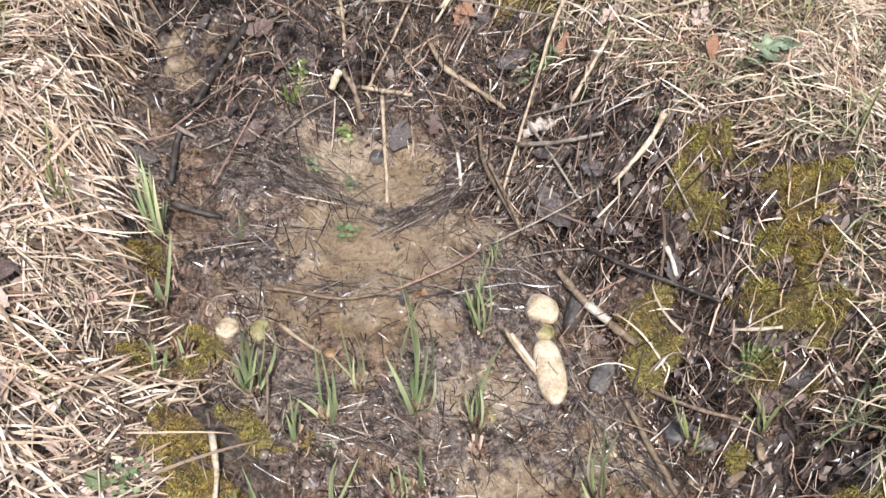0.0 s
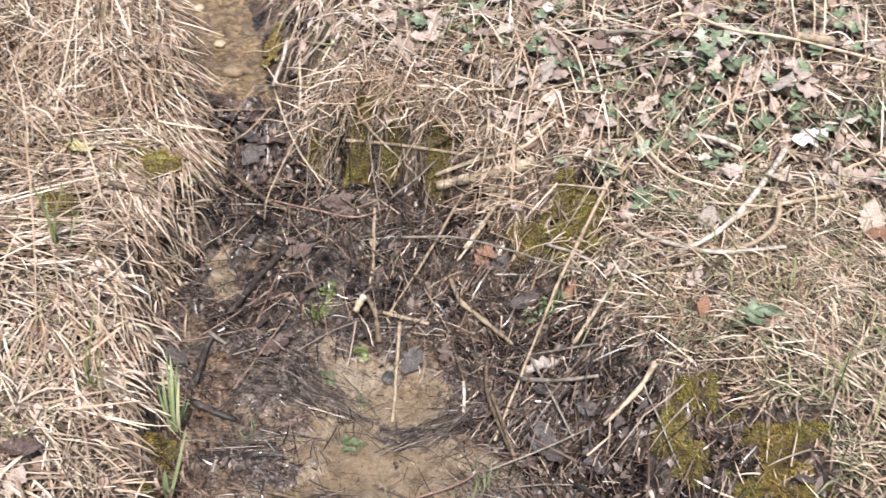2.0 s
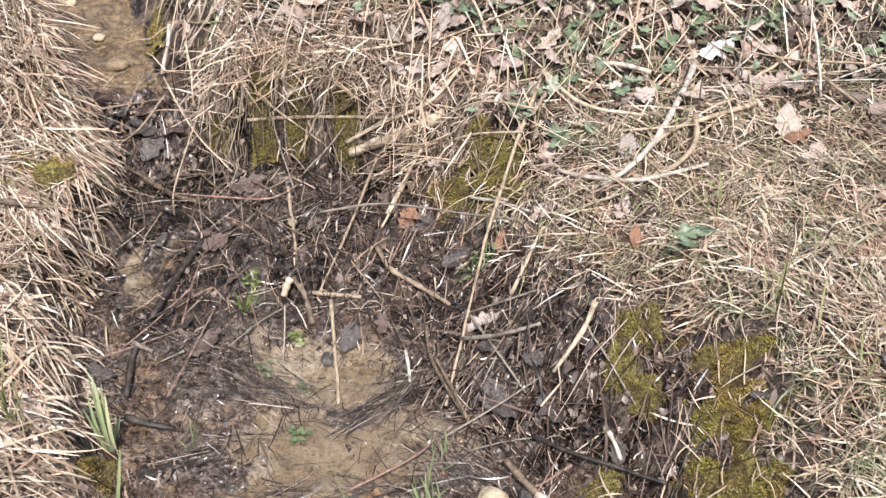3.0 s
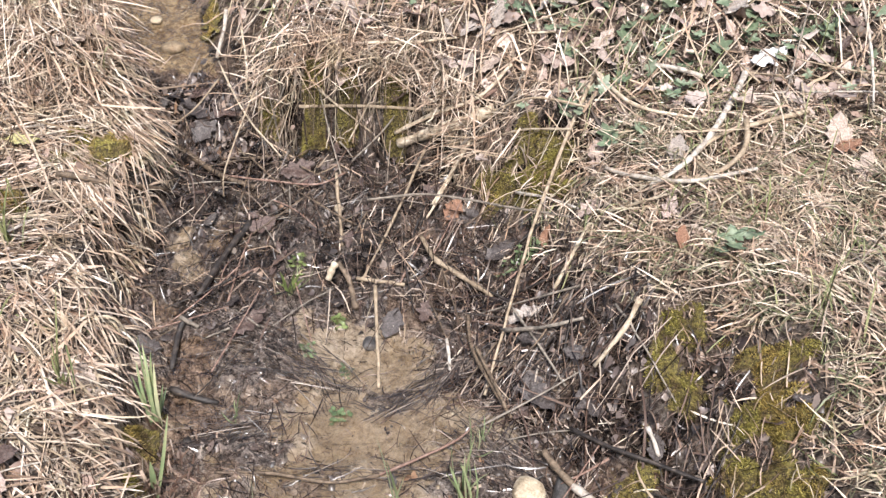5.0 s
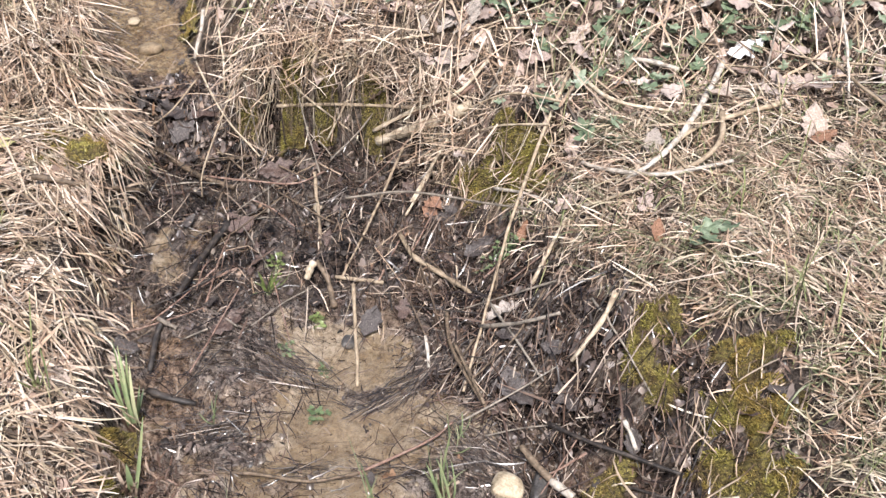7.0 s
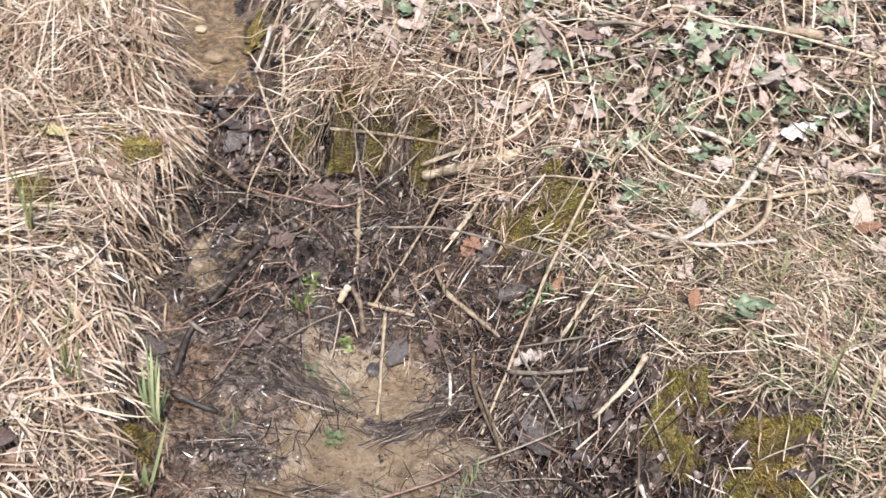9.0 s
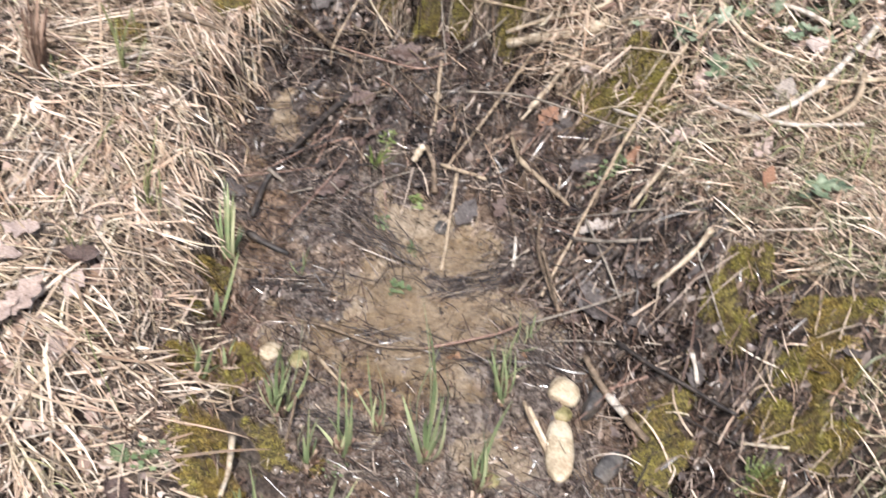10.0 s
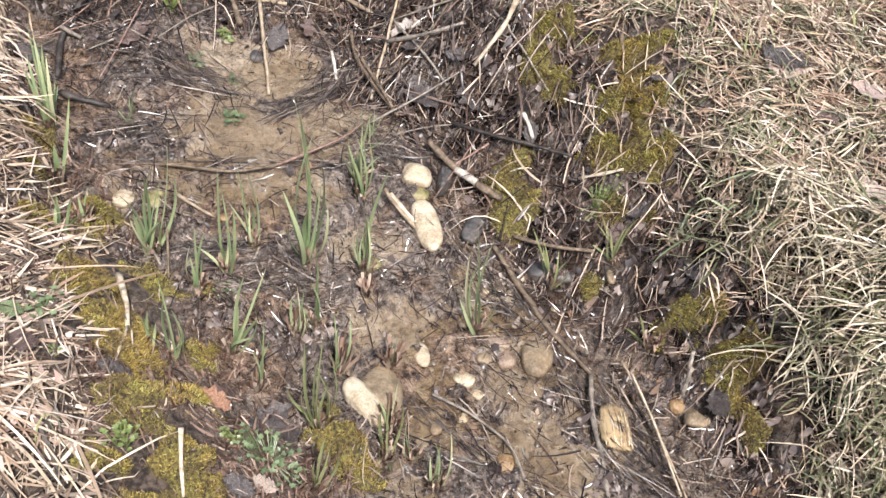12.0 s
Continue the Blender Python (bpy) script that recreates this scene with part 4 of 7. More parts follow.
def slope_litter(x, y):
    """The dark slope between the water and the turf."""
    dr, dt = x - np.interp(y, FOOT_Y, FOOT_R), np.interp(y, TURF_Y, TURF_R) - x
    return smooth(-0.05, 0.02, dr) * smooth(-0.06, 0.02, dt) * (1 - 0.8 * mossy(x, y)) * np.where(y < 1.9, 1, 0)


DITCH_BOX, SLOPE_BOX = (-0.8, 1.0, 0.0, 2.1), (0.0, 1.0, 0.0, 1.9)
any_way = lambda x, y: 2.2 + 3 * vnoise(x, y, 0.2, 33)
down_run = lambda x, y: -0.75 + 1.4 * (vnoise(x, y, 0.13, 34) - 0.5)
stuff("wet_litter", [litter_mat(16000, DITCH_BOX, ditch_litter, any_way, 1.2, (0.02, 0.12), 0.006, (0.0009, 0.0028), segs=4, kink=0.6, bend=0.6, straight=0.4),
                     litter_mat(13000, (-0.6, 0.9, 0.0, 1.4), lambda x, y: np.where(in_ditch(x, y) > -0.02, 1, 0) * (0.08 + 0.92 * smooth(0.45, 0.65, vnoise(x, y, 0.07, 24))) * (1 - 0.8 * np.clip(1.2 - np.hypot((x - 0.0) / 0.24, (y - 1.05) / 0.19), 0, 1)), down_run, 0.6, (0.02, 0.11), 0.003, (0.0009, 0.0028), segs=5, kink=0.5, bend=0.4, straight=0.5),
                     litter_mat(7000, DITCH_BOX, lambda x, y: ditch_litter(x, y) * smooth(1.15, 1.4, y), any_way, 1.6, (0.02, 0.14), 0.032, (0.0015, 0.004), segs=3, kink=0.6),
                     litter_mat(13000, (-0.6, 1.0, 0.0, 1.3), lambda x, y: np.where(in_ditch(x, y) > -0.03, 1, 0) * (0.3 + 0.7 * mush(x, y)) * (1 - 0.85 * np.clip(1.2 - np.hypot((x - 0.04) / 0.28, (y - 1.07) / 0.17), 0, 1)), any_way, 1.8, (0.008, 0.032), 0.004, (0.0012, 0.0036), segs=4, kink=1.3, bend=1.3),
                     litter_mat(320, (0.08, 0.62, 0.82, 1.45), lambda x, y: np.where(x > 0.18 + 0.1 * vnoise(x, y, 0.08, 96), 0.9, 0), lambda x, y: 0.9 + 1.2 * vnoise(x, y, 0.15, 97), 0.9, (0.05, 0.22), 0.026, (0.0016, 0.0042), segs=5, kink=0.5, bend=0.3),
                     litter_mat(13000, SLOPE_BOX, slope_litter, any_way, 1.8, (0.015, 0.09), 0.010, (0.0012, 0.0034), segs=4, kink=0.8, bend=0.7)],
      WET, "dark sodden dead stalks lying in the mud", "debris")
stuff("pale_litter", [litter_mat(1300, (-0.5, 0.9, 0.05, 1.35), lambda x, y: np.where(in_ditch(x, y) > 0, 0.8, 0), any_way, 1.6, (0.006, 0.04), 0.004, (0.0008, 0.0026), segs=3, kink=0.6)], THATCH, "short brownish bits of stalk in the wet run", "debris")
stuff("pale_litter", [litter_mat(1900, DITCH_BOX, lambda x, y: ditch_litter(x, y) * smooth(1.1, 1.4, y), any_way, 1.6, (0.012, 0.13), 0.016, (0.0012, 0.0034), segs=4, kink=0.6, bend=0.5),
                      litter_mat(450, SLOPE_BOX, lambda x, y: slope_litter(x, y) * (0.45 + 0.55 * smooth(0.75, 1.0, y)), any_way, 1.6, (0.03, 0.16), 0.022, (0.0016, 0.004), segs=3, kink=0.4)],
      STRAW, "pale dry stalks strewn over the dark debris", "debris")


# roots and stalks that cling to the steep faces
def clinging(n, size, lift, near=0.1):
    x, y = rng.uniform(-0.8, 0.95, n), rng.uniform(near, 2.1, n)
    e = 0.015
    gx_, gy_ = (ground_z(x + e, y) - ground_z(x - e, y)) / (2 * e), (ground_z(x, y + e) - ground_z(x, y - e)) / (2 * e)
    ok = (rng.random(n) < smooth(0.6, 1.3, np.hypot(gx_, gy_))) & (mossy(x, y) < 0.3)
    x, y, gx_, gy_ = x[ok], y[ok], gx_[ok], gy_[ok]
    m = len(x)
    h = rng.uniform(-3.14, 3.14, m)
    return ribbons(x, y, h, size[0] + (size[1] - size[0]) * rng.random(m) ** 1.6, rng.uniform(0.0012, 0.0042, m), rng.exponential(lift, m) + 0.004, rng.normal(0, 0.4, m), fall=5.0, kink=0.7)


stuff("wall_roots", [clinging(9000, (0.012, 0.05), 0.008, 0.6)], WET, "dark roots and stalks clinging to the steep ditch sides", "debris")
stuff("wall_roots", [clinging(3200, (0.015, 0.06), 0.012, 0.9)], STRAW_OLD, "brown dead stalks hanging down the steep ditch sides", "debris")
bx_, by_ = scatter(430, -0.5, 0.45, 1.55, 2.05, lambda x, y: np.where(np.abs(y - 0.03 - np.interp(x, LIP_X, LIP_Y)) < 0.09, 1, 0) * (1 - 0.85 * mossy(x, y)))
n_ = len(bx_)
stuff("crossing_straw", [ribbons(bx_, by_, rng.uniform(-3.14, 3.14, n_), rng.uniform(0.06, 0.22, n_), rng.uniform(0.0016, 0.0042, n_), rng.uniform(0.01, 0.08, n_), rng.normal(0, 0.5, n_), segs=6, kink=0.5, fall=0.5)], STRAW, "loose straw caught across the back lip", "dead grass")
stuff("wall_roots", [clinging(700, (0.02, 0.10), 0.02, 1.2)], STRAW, "pale straw caught on the steep ditch sides", "debris")

# bunches of fine dark fibres combed out by the water
FIBRE = blade_mat("dark_fibres", [(0.0, (0.016, 0.013, 0.012)), (0.45, (0.050, 0.040, 0.036)), (0.8, (0.15, 0.120, 0.103)), (1.0, (0.38, 0.315, 0.26))], 0.3, 0.3)


def fibres(x, y, heading, length, half, n):
    n = int(n * 0.45)
    m = rng.normal(0, 1, n)
    a = heading + rng.normal(0, 0.30, n)
    u = rng.uniform(-0.5, 0.5, n) * length
    fx, fy = x + u * math.cos(heading) - m * half * math.sin(heading), y + u * math.sin(heading) + m * half * math.cos(heading)
    ln = rng.uniform(0.03, 0.15, n)
    return ribbons(fx - ln / 2 * np.cos(a), fy - ln / 2 * np.sin(a), a, ln, rng.uniform(0.0007, 0.0022, n), rng.exponential(0.004, n) + 0.003, rng.normal(0, 0.3, n), segs=5, straight=0.4)


FIBRES = [(-0.52, 1.47, 0.95, 0.26, 0.030, 130), (-0.30, 1.22, -0.50, 0.34, 0.032, 640), (-0.22, 1.14, -0.40, 0.26, 0.025, 320), (-0.42, 1.38, -0.8, 0.22, 0.03, 260), (0.06, 1.13, 0.72, 0.20, 0.016, 240), (0.12, 1.16, 0.85, 0.16, 0.014, 150), (-0.02, 1.07, 0.05, 0.20, 0.008, 40),
          (-0.05, 0.91, 0.05, 0.50, 0.009, 220), (0.22, 0.96, -0.6, 0.22, 0.028, 260), (0.40, 0.66, -0.9, 0.26, 0.02, 240), (0.58, 0.42, -1.0, 0.26, 0.025, 300), (0.03, 0.62, -0.2, 0.22, 0.03, 160), (-0.32, 0.98, 0.3, 0.18, 0.03, 150), (-0.12, 0.69, 0.0, 0.25, 0.012, 120),
          (0.62, 0.25, -0.9, 0.22, 0.03, 240), (0.33, 0.33, -0.7, 0.20, 0.012, 120), (0.30, 1.19, 0.9, 0.25, 0.04, 260), (0.15, 1.47, -0.7, 0.3, 0.05, 300), (-0.15, 1.62, 0.4, 0.3, 0.05, 260), (0.66, 0.34, -1.15, 0.24, 0.016, 160)]
stuff("fibre_mat", [fibres(*b) for b in FIBRES], FIBRE, "combed bunches of fine dark plant fibres in the water", "debris")


# scraps of rotten leaf: crumpled pieces with ragged edges
def scraps(n, box, keep, smin, smax, crumple=0.5, tilt=0.45):
    x, y = scatter(n, *box, keep)
    m = len(x)
    k = 8
    s_ = smin + (smax - smin) * rng.random(m) ** 2
    th = np.linspace(0, 2 * math.pi, k, endpoint=False) + rng.uniform(0, 6.28, m)[:, None]
    rad = s_[:, None] * rng.uniform(0.45, 1.15, (m, k))
    slim = rng.uniform(0.35, 1.0, m)[:, None]
    u, v = rad * np.cos(th), rad * np.sin(th) * slim
    a = rng.uniform(0, 6.28, m)[:, None]
    fold = rng.uniform(-crumple, crumple, m)[:, None]
    R = np.zeros((m, k + 1, 3))
    R[:, 1:, 0], R[:, 1:, 1] = u * np.cos(a) - v * np.sin(a), u * np.sin(a) + v * np.cos(a)
    R[:, 1:, 2] = fold * u ** 2 / s_[:, None] + rng.normal(0, 0.16, (m, k)) * s_[:, None]
    tx, ty = rng.normal(0, tilt, m)[:, None], rng.normal(0, tilt, m)[:, None]
    R[:, :, 2] += tx * R[:, :, 0] + ty * R[:, :, 1]
    e = 0.01
    gx_, gy_ = (ground_z(x + e, y) - ground_z(x - e, y)) / (2 * e), (ground_z(x, y + e) - ground_z(x, y - e)) / (2 * e)
    R[:, :, 2] += np.clip(gx_, -1.5, 1.5)[:, None] * R[:, :, 0] + np.clip(gy_, -1.5, 1.5)[:, None] * R[:, :, 1]
    R += np.stack([x, y, ground_z(x, y) + 0.002 + 0.25 * s_ * rng.random(m)], 1)[:, None, :]
    i = np.arange(k)
    tri = np.stack([np.zeros(k, int), 1 + i, 1 + (i + 1) % k], 1)
    return R.reshape(-1, 3), (np.arange(m)[:, None, None] * (k + 1) + tri[None]).reshape(-1, 3)


inflow_heap = lambda x, y: smooth(0.0, 0.3, 1.15 - np.hypot((x + 0.60) / 0.13, (y - 1.93) / 0.12))
stuff("leaf_scraps", [scraps(9000, DITCH_BOX, lambda x, y: ditch_litter(x, y) * np.clip(mush(x, y) + smooth(1.2, 1.4, y), 0.1, 1), 0.003, 0.014), scraps(9000, (-0.5, 0.95, 0.05, 1.1), lambda x, y: np.where(in_ditch(x, y) > -0.03, 0.95, 0) * (0.12 + 0.88 * mush(x, y)) * (1 - 0.8 * np.clip(1.2 - np.hypot(x / 0.24, (y - 1.05) / 0.19), 0, 1)), 0.003, 0.012, 0.8, 0.6),
                      scraps(4600, SLOPE_BOX, slope_litter, 0.004, 0.014, 0.8, 0.5), scraps(2600, (-0.8, -0.44, 1.75, 2.1), inflow_heap, 0.003, 0.013, 0.9, 0.5)], WET_LEAF, "shreds of black rotten leaves in the wet mud", "debris")
stuff("leaf_scraps", [scraps(5200, LEFT_BOX, left_bank, 0.006, 0.024), scraps(9000, RIGHT_BOX, far_litter, 0.006, 0.028), scraps(2500, RIGHT_BOX, near_turf, 0.004, 0.012)], DRY_LEAF, "broken dry leaves among the straw", "debris")


# moss: cushions of short shoots, each patch a thing
def moss_patch(cx, cy, a, b, turn):
    """A low cushion with its shoots as a part of their own; on the back bank it swells out of the straw."""
    rise = 0.016 if cy > 1.4 else 0.0
    r = max(a, b)
    k = 26
    mx, my = np.meshgrid(cx + np.linspace(-1.35, 1.35, k) * r, cy + np.linspace(-1.35, 1.35, k) * r, indexing="ij")
    c, s = math.cos(radians(turn)), math.sin(radians(turn))

    def cover(x, y):
        u, v = ((x - cx) * c + (y - cy) * s) / a, ((y - cy) * c - (x - cx) * s) / b
        return 1.15 - np.hypot(u, v) - 1.4 * (vnoise(x, y, 0.05, 9) - 0.5) - 1.0 * (vnoise(x, y, 0.018, 10) - 0.5)

    def top(x, y, sink):
        """The cushion's upper side: low domes."""
        d = 0.5 * vnoise(x, y, 0.035, 12) + 0.5 * vnoise(x, y, 0.016, 13)
        return ground_z(x, y) - sink + rise + 0.026 * np.clip(cover(x, y) * 1.6, 0, 1) ** 0.6 * (0.25 + 0.9 * d)

    mz = top(mx, my, 0.007)
    f = grid_faces(k, k)
    f = f[(cover(mx, my) > 0.0).ravel()[f].any(1)]
    used, flat = np.unique(f, return_inverse=True)
    ob = new("moss_cushion", mesh_of("moss_cushion", np.stack([mx.ravel(), my.ravel(), mz.ravel()], 1)[used], flat.reshape(f.shape), MOSS_BED))
    n = min(int(8000000 * a * b), 36000)
    x, y = cx + rng.uniform(-1.35, 1.35, n) * r, cy + rng.uniform(-1.35, 1.35, n) * r
    q = cover(x, y)
    ok = q > rng.uniform(-0.08, 0.2, n)
    x, y, q = x[ok], y[ok], q[ok]
    m = len(x)
    z = top(x, y, 0.010)
    e = 0.012
    nx, ny = (ground_z(x - e, y) - ground_z(x + e, y)) / (2 * e), (ground_z(x, y - e) - ground_z(x, y + e)) / (2 * e)
    d = np.stack([nx + rng.normal(0, 0.8, m), ny + rng.normal(0, 0.8, m), np.ones(m)], 1)
    d /= np.linalg.norm(d, axis=1, keepdims=True)
    tall = rng.uniform(0.003, 0.008, m) * (0.6 + 1.1 * vnoise(x, y, 0.012, 14))
    P = np.stack([np.stack([x, y, z], 1) + d * (tall * t)[:, None] for t in (0, 0.55, 1.0)], 1)
    v, f = strips(P, rng.uniform(0.0008, 0.0018, m), 0.3, rng.uniform(-1.5, 1.5, m))
    sh = new("carpet", mesh_of("carpet", v, f, MOSS_M))
    sh.parent = ob
    tagged(sh, "short yellow-green moss shoots", kind="stuff")
    return tagged(ob, "yellow-green moss cushion on the wet bank", "moss", "moss on the banks")


for patch in MOSS:
    moss_patch(*patch)

# brown rotted bits between the moss, the straw and the mud of the near bank
def moss_margin(x, y):
    d = in_ditch(x, y)
    return smooth(-0.38, -0.3, d) * smooth(0.10, 0.03, d) * np.where((x < 0.3) & (y < 0.9), 1, 0) * smooth(0.3, 0.55, vnoise(x, y, 0.06, 26)) * (1 - 0.5 * left_bank(x, y))


RED_BITS = blade_mat("red_brown_bits", [(0.0, (0.045, 0.026, 0.019)), (0.5, (0.13, 0.077, 0.055)), (0.85, (0.25, 0.165, 0.12)), (1.0, (0.44, 0.34, 0.26))], 0.5)
stuff("brown_bits", [litter_mat(24000, (-0.55, 0.3, -0.05, 0.9), moss_margin, lambda x, y: 2.2 + 3 * vnoise(x, y, 0.2, 33), 1.8, (0.008, 0.045), 0.008, (0.0012, 0.0036), segs=4, kink=1.2, bend=1.0),
                     litter_mat(8000, SLOPE_BOX, lambda x, y: slope_litter(x, y) * (0.4 + 0.6 * smooth(0.4, 0.6, vnoise(x, y, 0.08, 27))), any_way, 1.8, (0.008, 0.05), 0.008, (0.0012, 0.0034), segs=4, kink=1.0, bend=0.9)],
      RED_BITS, "red-brown rotted stalks between moss and mud", "debris")

on_moss = lambda x, y: np.where(mossy(x, y) > 0.25, 0.9, 0)
MOSS_BOX = (-0.6, 1.0, 0.05, 1.9)
stuff("moss_litter", [litter_mat(9000, MOSS_BOX, on_moss, any_way, 1.8, (0.01, 0.07), 0.014, (0.0009, 0.0026), segs=4, kink=0.8, bend=0.7, bare=0.3)], THATCH, "brown and pale bits of straw lying over the moss", "debris")
stuff("moss_litter", [litter_mat(1300, (0.4, 1.0, 0.05, 1.3), on_moss, flow_right, 0.9, (0.04, 0.14), 0.022, (0.0016, 0.0036), segs=5, kink=0.5, bend=0.6, bare=0.3)], STRAW, "pale straw lying across the moss", "debris")

# gravel in the bed
def gravel(n, box, keep, smin, smax):
    x, y = scatter(n, *box, keep)
    m = len(x)
    s = smin + (smax - smin) * rng.random(m) ** 3
    base = np.array([(1, 0, 0), (0.5, 0.87, 0), (-0.5, 0.87, 0), (-1, 0, 0), (-0.5, -0.87, 0), (0.5, -0.87, 0), (0, 0, 0.75), (0.45, 0.2, 0.62), (-0.4, -0.2, 0.66)])
    V = base[None] * s[:, None, None] * (1 + rng.uniform(-0.25, 0.25, (m, 9, 3)))
    a = rng.uniform(0, 6.28, m)
    R = np.stack([np.stack([np.cos(a), -np.sin(a)], 1), np.stack([np.sin(a), np.cos(a)], 1)], 1)
    V[:, :, :2] = np.einsum("nij,nkj->nki", R, V[:, :, :2])
    V += np.stack([x, y, ground_z(x, y) + 0.001], 1)[:, None, :]
    tri = np.array([(0, 1, 7), (1, 2, 6), (1, 6, 7), (2, 3, 8), (2, 8, 6), (3, 4, 8), (4, 5, 8), (5, 0, 7), (5, 7, 6), (5, 6, 8)])
    return V.reshape(-1, 3), (np.arange(m)[:, None, None] * 9 + tri[None]).reshape(-1, 3)


def silt_bed(x, y):
    c = np.maximum.reduce([1.3 - np.hypot((x - 0.04) / 0.26, (y - 1.07) / 0.16), 1.2 - np.hypot((x - 0.05) / 0.24, (y - 0.82) / 0.10), 1.35 - np.hypot((x - 0.36) / 0.28, (y - 0.42) / 0.26), 1.2 - np.hypot((x + 0.53) / 0.09, (y - 1.50) / 0.18), 2 * smooth(2.05, 2.15, y)])
    return np.clip(c * 2, 0.02, 1) * np.where(in_ditch(x, y) > 0.01, 1, 0)


stuff("gravel", [gravel(6000, (-1.3, 1.0, 0.0, 3.0), lambda x, y: silt_bed(x, y) * np.clip(0.15 + 1.2 * smooth(0.4, 0.65, vnoise(x, y, 0.07, 93)), 0, 1), 0.0012, 0.0065)], PEBBLE, "small tan and pale gravel on the stream bed", "gravel")

stuff("mud_clods", [gravel(9000, DITCH_BOX, lambda x, y: np.where(in_ditch(x, y) > -0.04, 0.8, 0) * (0.15 + 0.85 * mush(x, y)) * (1 - 0.6 * np.clip(silt_bed(x, y), 0, 1)), 0.002, 0.011),
                    gravel(3500, SLOPE_BOX, slope_litter, 0.002, 0.010)], MUD_CLOD, "small wet clods of dark mud", "mud")


# rougher grass over the land all round
def all_round(x, y):
    off = (x < -2.0) | (x > 1.75) | (y < -0.2) | (y > 3.35)
    return np.where(off & (in_ditch(x, y) < -0.03), 1, 0) * smooth(7.0, 2.2, np.hypot(x, y - 1.2))


ax, ay = scatter(95000, -7, 7, -6, 8, all_round)
n_ = len(ax)
an = rng.uniform(-3.14, 3.14, n_)
al, aw = rng.uniform(0.08, 0.28, n_), rng.uniform(0.004, 0.009, n_)
AP = np.zeros((n_, 4, 3))
for k_, q_ in enumerate((0.0, 0.33, 0.67, 1.0)):
    AP[:, k_, 0], AP[:, k_, 1] = ax + al * q_ * np.cos(an + 0.4 * q_), ay + al * q_ * np.sin(an + 0.4 * q_)
    AP[:, k_, 2] = raw_height(AP[:, k_, 0], AP[:, k_, 1]) + 0.01 + 0.06 * rng.random(n_) * math.sin(3.1 * q_)
stuff("meadow_straw", [strips(AP, aw, 0.3)], STRAW, "flattened bleached grass over the surrounding meadow", "dead grass")

# ---- builders of single things ----
def part(name, verts, faces, material, parent=None, label=""):
    """One mesh object, under a thing where parent is given."""
    ob = new(name, mesh_of(name, verts, faces, material))
    if parent is not None:
        ob.parent = parent
    if label:
        ob["label"] = label
    return ob


def curve_points(pts, n):
    """n points on a smooth line through pts (k, 3)."""
    pts = np.asarray(pts, float)
    k = len(pts)
    if k == 2:
        return pts[0] + (pts[1] - pts[0]) * np.linspace(0, 1, n)[:, None]
    ext = np.vstack([2 * pts[0] - pts[1], pts, 2 * pts[-1] - pts[-2]])
    u = np.linspace(0, k - 1 - 1e-6, n)
    i = u.astype(int)
    t = (u - i)[:, None]
    a, b, c, d = ext[i], ext[i + 1], ext[i + 2], ext[i + 3]
    return 0.5 * (2 * b + (c - a) * t + (2 * a - 5 * b + 4 * c - d) * t * t + (3 * b - a - 3 * c + d) * t ** 3)


def tube(P, radius, sides=8, rough=0.12, seed=0, flat=1.0):
    """A knotty tube along P (n, 3) with closed ends."""
    r = np.random.default_rng(seed)
    n = len(P)
    tang = np.gradient(P, axis=0)
    tang /= np.linalg.norm(tang, axis=1, keepdims=True) + 1e-9
    side = np.cross(tang, (0.05, 0.03, 1.0))
    side /= np.linalg.norm(side, axis=1, keepdims=True) + 1e-9
    up = np.cross(side, tang)
    a = np.linspace(0, 2 * math.pi, sides, endpoint=False)
    rad = np.asarray(radius)[:, None] * (1 + rough * r.normal(0, 1, (n, 1)) + 0.6 * rough * r.normal(0, 1, (n, sides)))
    V = P[:, None, :] + rad[:, :, None] * (np.cos(a)[None, :, None] * side[:, None, :] + flat * np.sin(a)[None, :, None] * up[:, None, :])
    V = np.concatenate([V.reshape(-1, 3), P[:1], P[-1:]])
    i, j = np.meshgrid(np.arange(n - 1), np.arange(sides), indexing="ij")
    q = np.stack([i * sides + j, i * sides + (j + 1) % sides, (i + 1) * sides + (j + 1) % sides, (i + 1) * sides + j], -1).reshape(-1, 4)
    b, c, k = n * sides, n * sides + 1, np.arange(sides)
    cap0 = np.stack([np.full(sides, b), (k + 1) % sides, k, k], 1)
    cap1 = np.stack([np.full(sides, c), (n - 1) * sides + k, (n - 1) * sides + (k + 1) % sides, (n - 1) * sides + (k + 1) % sides], 1)
    return V, q, cap0[:, :3], cap1[:, :3]


def tube_mesh(name, P, radius, material, **kw):
    V, q, c0, c1 = tube(P, radius, **kw)
    me = bpy.data.meshes.new(name)
    me.from_pydata(V.tolist(), [], q.tolist() + c0.tolist() + c1.tolist())
    me.polygons.foreach_set("use_smooth", [True] * len(me.polygons))
    me.materials.append(material)
    return me


count = [0]


